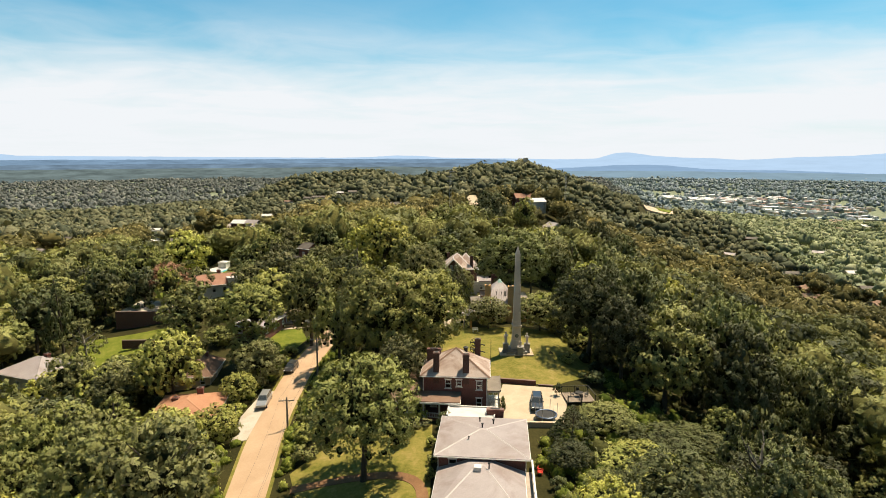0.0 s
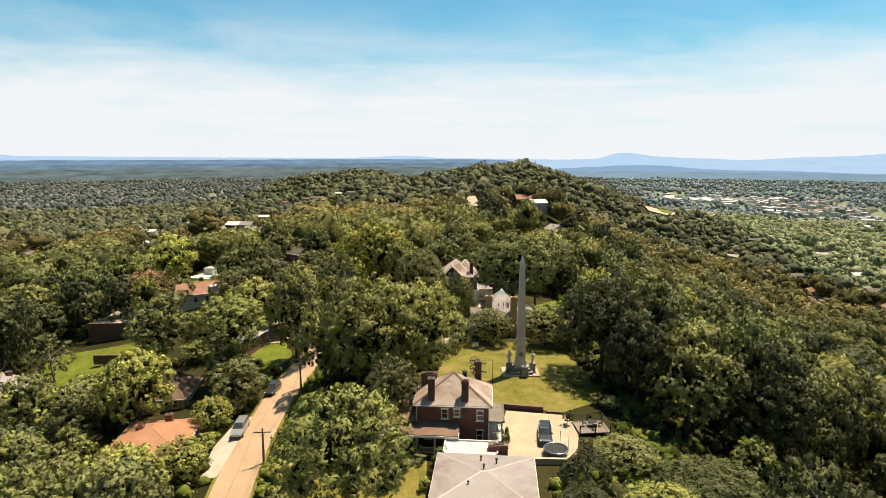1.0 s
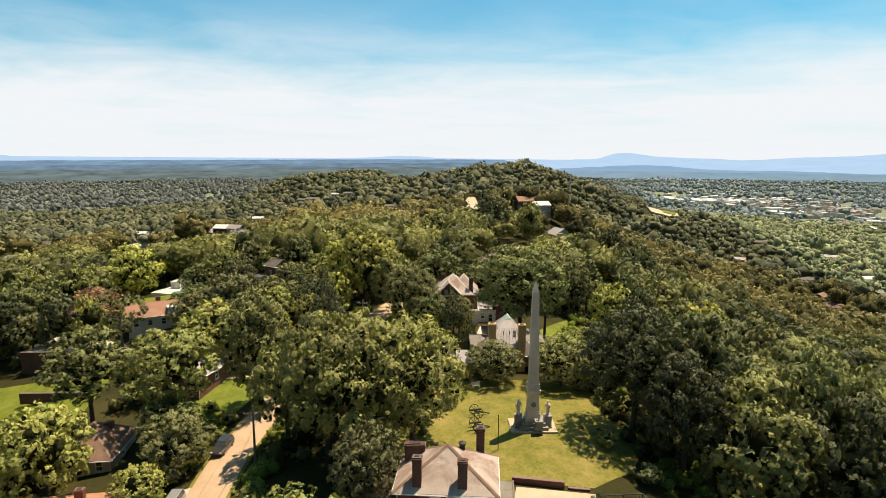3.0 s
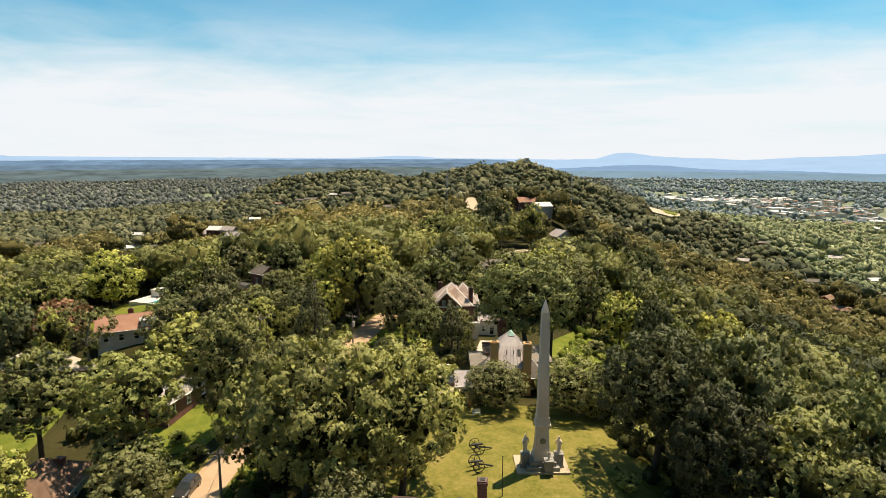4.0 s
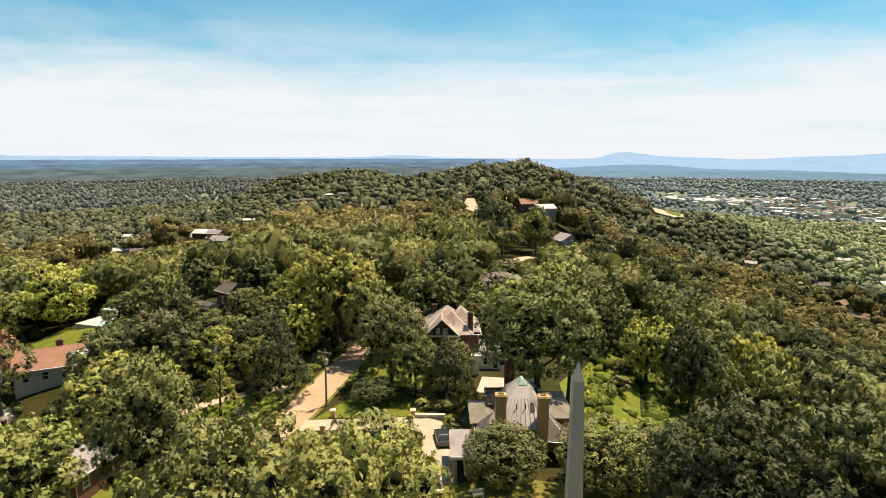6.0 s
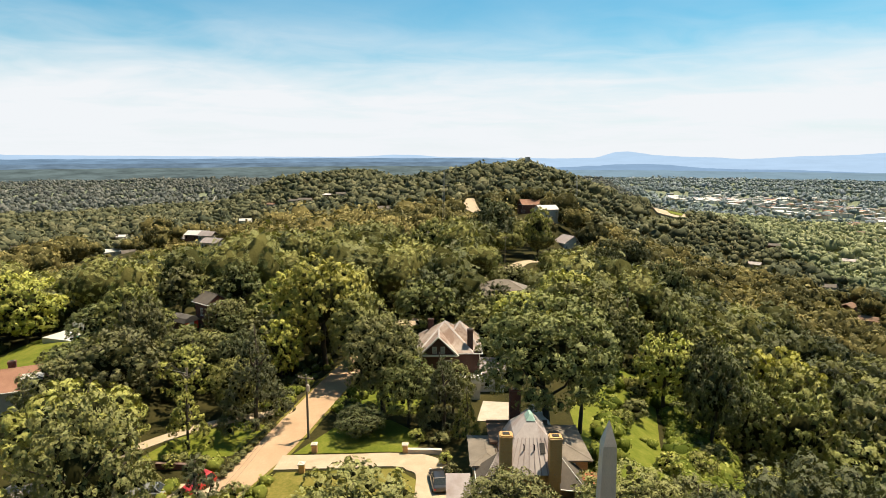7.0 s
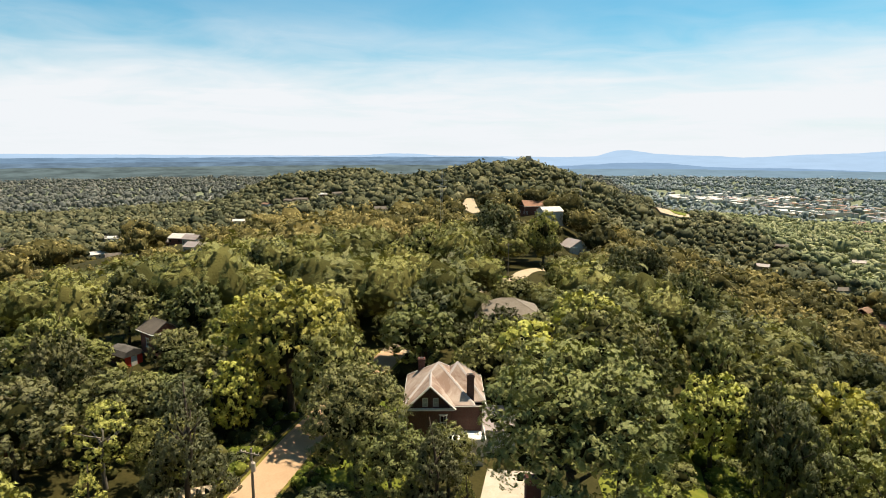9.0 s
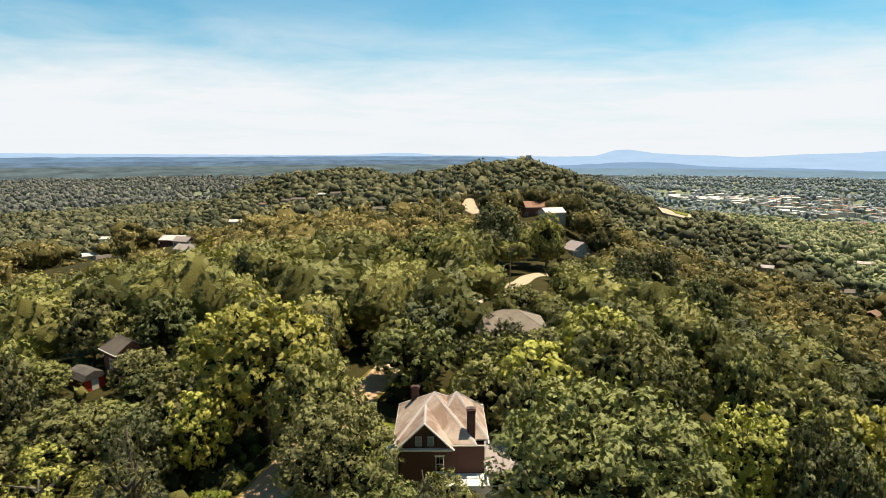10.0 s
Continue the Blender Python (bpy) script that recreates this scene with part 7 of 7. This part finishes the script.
shrubs([(-5.9, 73.4, 1.6, 2.6), (-3.4, 79.2, 1.6, 2.6), (0.3, 76.2, 1.5, 3.2), (-7.4, 78.2, 2.6, 2.2), (-4.0, 77.4, 2.4, 1.7), (-1.6, 72.0, 0.9, 1.8), (-1.4, 68.6, 0.9, 1.6), (-1.6, 65.5, 0.9, 1.6), (13.6, 63, 1.2, 2.0), (14.4, 59.5, 1.4, 2.2),
        (-18.5, 72.5, 2.0, 2.6), (-19.5, 77, 2.2, 3.0), (-19.8, 81.5, 2.2, 3.0), (-20.2, 86, 2.0, 2.6), (-17.0, 86, 2.4, 3.0), (-21.0, 91.5, 1.6, 1.8), (-33.4, 84, 1.8, 2.4), (-33.8, 88.5, 2.0, 2.4), (-33.0, 97.5, 2.2, 2.8),
        (-31.4, 101.5, 1.8, 2.2), (-31.6, 107, 2.0, 2.6), (-30.4, 111.5, 2.0, 2.4), (-34.8, 75, 2.2, 2.8), (-31.4, 71, 1.8, 2.4), (-30.6, 66, 2.0, 2.6), (-35.4, 116.5, 1.6, 2.0), (-21.8, 119.5, 1.8, 2.4), (-19.5, 129, 2.0, 2.6), (-16.5, 124, 2.4, 3.0),
        (-30.4, 137.6, 1.6, 1.8), (-26.6, 136.8, 1.5, 1.7), (-25.0, 152.0, 1.6, 2.0), (-20.8, 156, 1.7, 2.2), (-19.3, 161, 1.7, 2.2), (3.2, 140.4, 1.6, 2.0), (0.2, 141.4, 1.5, 1.8), (4.6, 131.5, 1.2, 2.4), (3.9, 135.2, 1.1, 1.8), (-9.0, 155.5, 0.5, 1.8),
        (25.6, 113, 2.2, 3.0), (23.4, 117, 2.4, 3.4), (27.5, 109.5, 2.6, 3.4), (21.2, 124.6, 2.0, 2.8), (22.5, 99.0, 1.8, 2.2), (25.0, 92.5, 2.2, 2.8), (30, 150, 2.0, 3.2), (34, 156, 2.6, 3.6), (40, 170, 2.6, 3.6), (37.5, 166, 2.0, 3.0), (33, 140, 2.2, 3.0), (45, 165, 3.0, 3.6),
        (50, 172, 3.0, 4.0), (54, 180, 3.2, 4.0), (48, 158, 3.0, 4.2), (43, 150, 2.8, 4.0), (38, 142, 2.6, 4.0)],
       ["mid", "fresh", "dark", "olive", "mid", "fresh"])


edge = random.Random(21)
line = np.array(ROAD_LINE)
spots = []
for k in range(900):
    i = edge.randrange(len(line) - 1)
    side, off = edge.choice((-1, 1)), edge.uniform(3.7, 7.5)
    d = line[i + 1] - line[i]
    d = d / np.hypot(*d)
    x, y = line[i][0] - d[1] * off * side + edge.uniform(-1, 1), line[i][1] + d[0] * off * side + edge.uniform(-3, 3)
    q = edge.uniform(0.5, 1.5)
    if 44 < y < 172 and np.hypot(line[:, 0] - x, line[:, 1] - y).min() > 3.0 + q * 0.7 and not (-33 < x < -28 and 79 < y < 97) and not any(a < x < c and b < y < e for a, b, c, e in ((-28, 128, -22, 136), (-20, 60, 0, 80), (-42, 112, -29, 131), (-36, 138, -21, 152), (-17, 119, 4, 149), (-9, 148, 4, 178))):
        spots.append((x, y, gz(x, y) + q * 0.3, q, 2.0))
for k in range(420):
    x, y, q = edge.uniform(12.5, 40), edge.uniform(50, 100), edge.uniform(0.6, 1.7)
    if x - 12 > (100 - y) * 0.0 and not (8 < x < 24 and 76 < y < 93) and not (x < 27 and y > 90):
        spots.append((x, y, gz(x, y) + q * 0.3, q, 2.0))
woods("roadside_brush", spots, WOODS_FRESH, 50, 0.14, 6, "tangled green bushes along the road and below the houses", 23, BALL1, WOODS_FRESH_SHADE)


def trampoline(x, y, z, r=1.5):
    t = thing("trampoline", pose(x, y, z), "round trampoline with blue padded rim and net poles", "trampoline")
    n = 28
    ring = [(r * math.cos(2 * math.pi * k / n), r * math.sin(2 * math.pi * k / n), 0.8) for k in range(n + 1)]
    part("rim", Build().tube(ring, [0.11] * (n + 1), 8, False), paint("pad_blue", (0.13, 0.17, 0.25)), t, "blue padded rim")
    part("mat", Build().lathe(0, 0, [(r - 0.1, 0.76), (r - 0.1, 0.78), (0.02, 0.77)], 28), IRON, t, "black jumping mat")
    for k in range(6):
        a = 2 * math.pi * k / 6
        u, w = r * 1.04 * math.cos(a), r * 1.04 * math.sin(a)
        part("leg", Build().tube([(u, w, -0.3), (u, w, 0.8)], [0.035, 0.035], 6), STEEL, t)
        part("net_pole", Build().tube([(u, w, 0.8), (u * 1.03, w * 1.03, 2.5)], [0.03, 0.03], 6), STEEL, t)


trampoline(14.9, 78.9, gz(14.9, 78.9) + 0.14)

def patio_deck():
    d = thing("deck", pose(21.0, 85.4, 5.2, 0, 0, 4), "raised weathered wooden deck with dark railing", "deck")
    for k in range(13):
        part("plank", Build().box(-2.15 + k * 0.334, -1.85, -0.08, -2.15 + k * 0.334 + 0.315, 1.85, 0), WOOD, d)
    for sx in (-2.1, 0, 2.1):
        for sy in (-1.8, 1.8):
            part("post", Build().box(sx - 0.06, sy - 0.06, -5, sx + 0.06, sy + 0.06, 1.05), IRON, d)
    part("rail", Build().box(-2.15, 1.75, 1.0, 2.15, 1.85, 1.08).box(2.05, -1.85, 1.0, 2.15, 1.75, 1.08), IRON, d)
    for k in range(15):
        part("baluster", Build().box(-2.05 + k * 0.29, 1.785, 0, -2.02 + k * 0.29, 1.815, 1.0), IRON, d)


patio_deck()
tb = thing("patio_table", pose(21.2, 85.5, 5.2), "round dark metal patio table on the deck", "table")
part("tabletop", Build().lathe(0, 0, [(0.02, 0.7), (0.6, 0.7), (0.62, 0.72), (0.6, 0.74), (0.02, 0.745)], 20), IRON, tb)
part("leg", Build().lathe(0, 0, [(0.3, 0), (0.05, 0.06), (0.05, 0.7)], 10), IRON, tb)
first_chair = thing("patio_chair", pose(20.1, 85.5, 5.2, 0, 0, 90), "dark metal patio chair at a round table", "chair", "patio chairs")
part("seat", Build().box(-0.24, -0.24, 0.42, 0.24, 0.24, 0.46), IRON, first_chair)
part("backrest", Build().box(-0.24, 0.22, 0.5, 0.24, 0.26, 0.95), IRON, first_chair)
for lx in (-0.2, 0.2):
    for ly in (-0.2, 0.2):
        part("leg", Build().box(lx - 0.02, ly - 0.02, 0, lx + 0.02, ly + 0.02, 0.42), IRON, first_chair)
for cx, cy, a in ((22.3, 85.5, -90), (21.2, 86.6, 0), (21.2, 84.4, 180)):
    copy_thing(first_chair, pose(cx, cy, 5.2, 0, 0, a))

armchair = thing("garden_chair", pose(12.0, 66.3, 3.3, 0, 0, 70), "red painted garden chair on the wooden side deck", "chair")
part("seat", Build().box(-0.3, -0.3, 0.36, 0.3, 0.3, 0.42), RED, armchair)
part("backrest", Build().box(-0.3, 0.28, 0.42, 0.3, 0.34, 1.0), RED, armchair)
for lx in (-0.26, 0.26):
    part("armrest", Build().box(lx - 0.05, -0.3, 0.6, lx + 0.05, 0.3, 0.64), RED, armchair)
    for ly in (-0.26, 0.26):
        part("leg", Build().box(lx - 0.03, ly - 0.03, 0, lx + 0.03, ly + 0.03, 0.36), RED, armchair)

pool = thing("swimming_pool", pose(-71.5, 185.5, gz(-71.5, 185.5), 0, 0, -18), "small turquoise pool in a white deck", "pool")
part("deck", Build().box(-5.5, -3.5, -1, 5.0, 3.5, 0.25), ROOF_WHITE, pool)
part("water", Build().box(0.5, -2.6, 0.25, 4.2, 2.2, 0.27), WATER, pool)
hut = thing("pool_hut", pose(-72.8, 189.6, gz(-72.8, 189.6), 0, 0, -10), "small white pool hut", "hut")
part("wall", Build().box(-1.4, -1.3, -0.5, 1.4, 1.3, 2.5), SIDING, hut)
part("roof", Build().box(-1.55, -1.45, 2.5, 1.55, 1.45, 2.62).taper(0, 0, 2.62, 3.0, 2.8, 2.9, 1.0, 0.8), ROOF_WHITE, hut)
part("door", Build().box(-0.45, -1.36, 0.2, 0.45, -1.31, 2.2), TRIM, hut)

shed = thing("garden_shed", pose(-47.6, 181.6, 8.2, 0, 0, -32), "red garden shed with dark gambrel roof", "shed")
part("wall", Build().box(-2.2, -1.5, -3, 2.2, 1.5, 1.9), BRICK_DARK, shed)
part("end_wall", Build().box(2.2, -1.45, -0.2, 2.26, 1.45, 2.3), RED, shed, "bright red end wall")
part("roof", Build().add([(x, y, z) for x in (-2.4, 2.45) for y, z in ((-1.75, 1.8), (-1.2, 2.6), (0, 3.0), (1.2, 2.6), (1.75, 1.8))], [(0, 5, 6, 1), (1, 6, 7, 2), (2, 7, 8, 3), (3, 8, 9, 4), (0, 1, 2, 3, 4), (9, 8, 7, 6, 5), (4, 9, 5, 0)]), ROOF_DARK, shed)
part("door", Build().box(2.27, -0.5, 0, 2.31, 0.5, 1.8), TRIM, shed)


# ---------------------------------------------------------------- far houses and the valley town


def far_house(x, y, turn, w, d, h, rise, wall_mat, roof_mat, label, group, flat=False, lift=0.0):
    z = gz(x, y) + lift
    o = thing("house" if not flat else "warehouse", pose(x, y, z, 0, 0, turn), label, "house" if not flat else "building", group)
    part("wall", Build().box(-w / 2, -d / 2, -8, w / 2, d / 2, h), wall_mat, o)
    if flat:
        part("roof", Build().box(-w / 2 - 0.3, -d / 2 - 0.3, h, w / 2 + 0.3, d / 2 + 0.3, h + 0.6), roof_mat, o)
    else:
        part("roof", gable_roof(-w / 2, -d / 2, w / 2, d / 2, h, rise, "x", 0.5, 0.2)[0], roof_mat, o)
    for k in range(max(2, int(w / 4)) if not flat else 0):
        u = -w / 2 + 1.2 + k * (w - 2.4) / max(1, int(w / 4) - 1) if int(w / 4) > 1 else -w / 4 + k * w / 2
        part("window", Build().box(u - 0.5, -d / 2 - 0.06, h * 0.35, u + 0.5, -d / 2 + 0.02, h * 0.75), CAR_GLASS, o)


R2 = random.Random(12)
for k, (x, y, w) in enumerate(FAR_HOMES):
    far_house(x, y, R2.uniform(-40, 40), w * 0.8, w * 0.55, 3.4, 2.4, R2.choice([SIDING, STUCCO, BRICK, SIDING]), R2.choice([ROOF_GREY, ROOF_PALE, ROOF_BROWN, ROOF_WHITE, ROOF_PALE]), "small house half hidden among the trees", "far houses", lift=0.6)
for k in range(190):
    u = R2.random() ** 1.15
    px = 0.38 + 0.36 * u
    dist = 2080 - 700 * u + R2.gauss(0, 95 + 110 * u)
    far_house(px * dist, dist, R2.uniform(-25, 25), R2.choice([10, 12, 14, 18, 22, 34]) * R2.uniform(0.8, 1.2), R2.uniform(22, 62) * (1 - 0.35 * u), R2.uniform(2.5, 4.5), 0, R2.choice([SIDING, STUCCO, SIDING]), R2.choice([ROOF_WHITE, SIDING, ROOF_PALE, SIDING, ROOF_WHITE] if R2.random() > 0.65 * u else [ROOF_RUST, ROOF_BROWN, ROOF_TAUPE]), "pale flat-roofed valley building", "valley town", True, 5.0)
far_house(139, 985, 15, 6, 6, 17, 0, STONE, STONE, "stone lookout tower on the hilltop", "far houses", True)
draped("clearing", [(352, 1000), (392, 985), (426, 1040), (428, 1105), (398, 1140), (370, 1090)], CONCRETE, "pale cleared lot on the hill's flank", "clearing", 4.0, 12)
draped("lawn_clearing", [(380, 1015), (396, 1008), (415, 1050), (414, 1095), (398, 1110), (385, 1075)], LAWN_GREEN, "green island inside the pale cleared lot", "lawn", 4.6, 12)
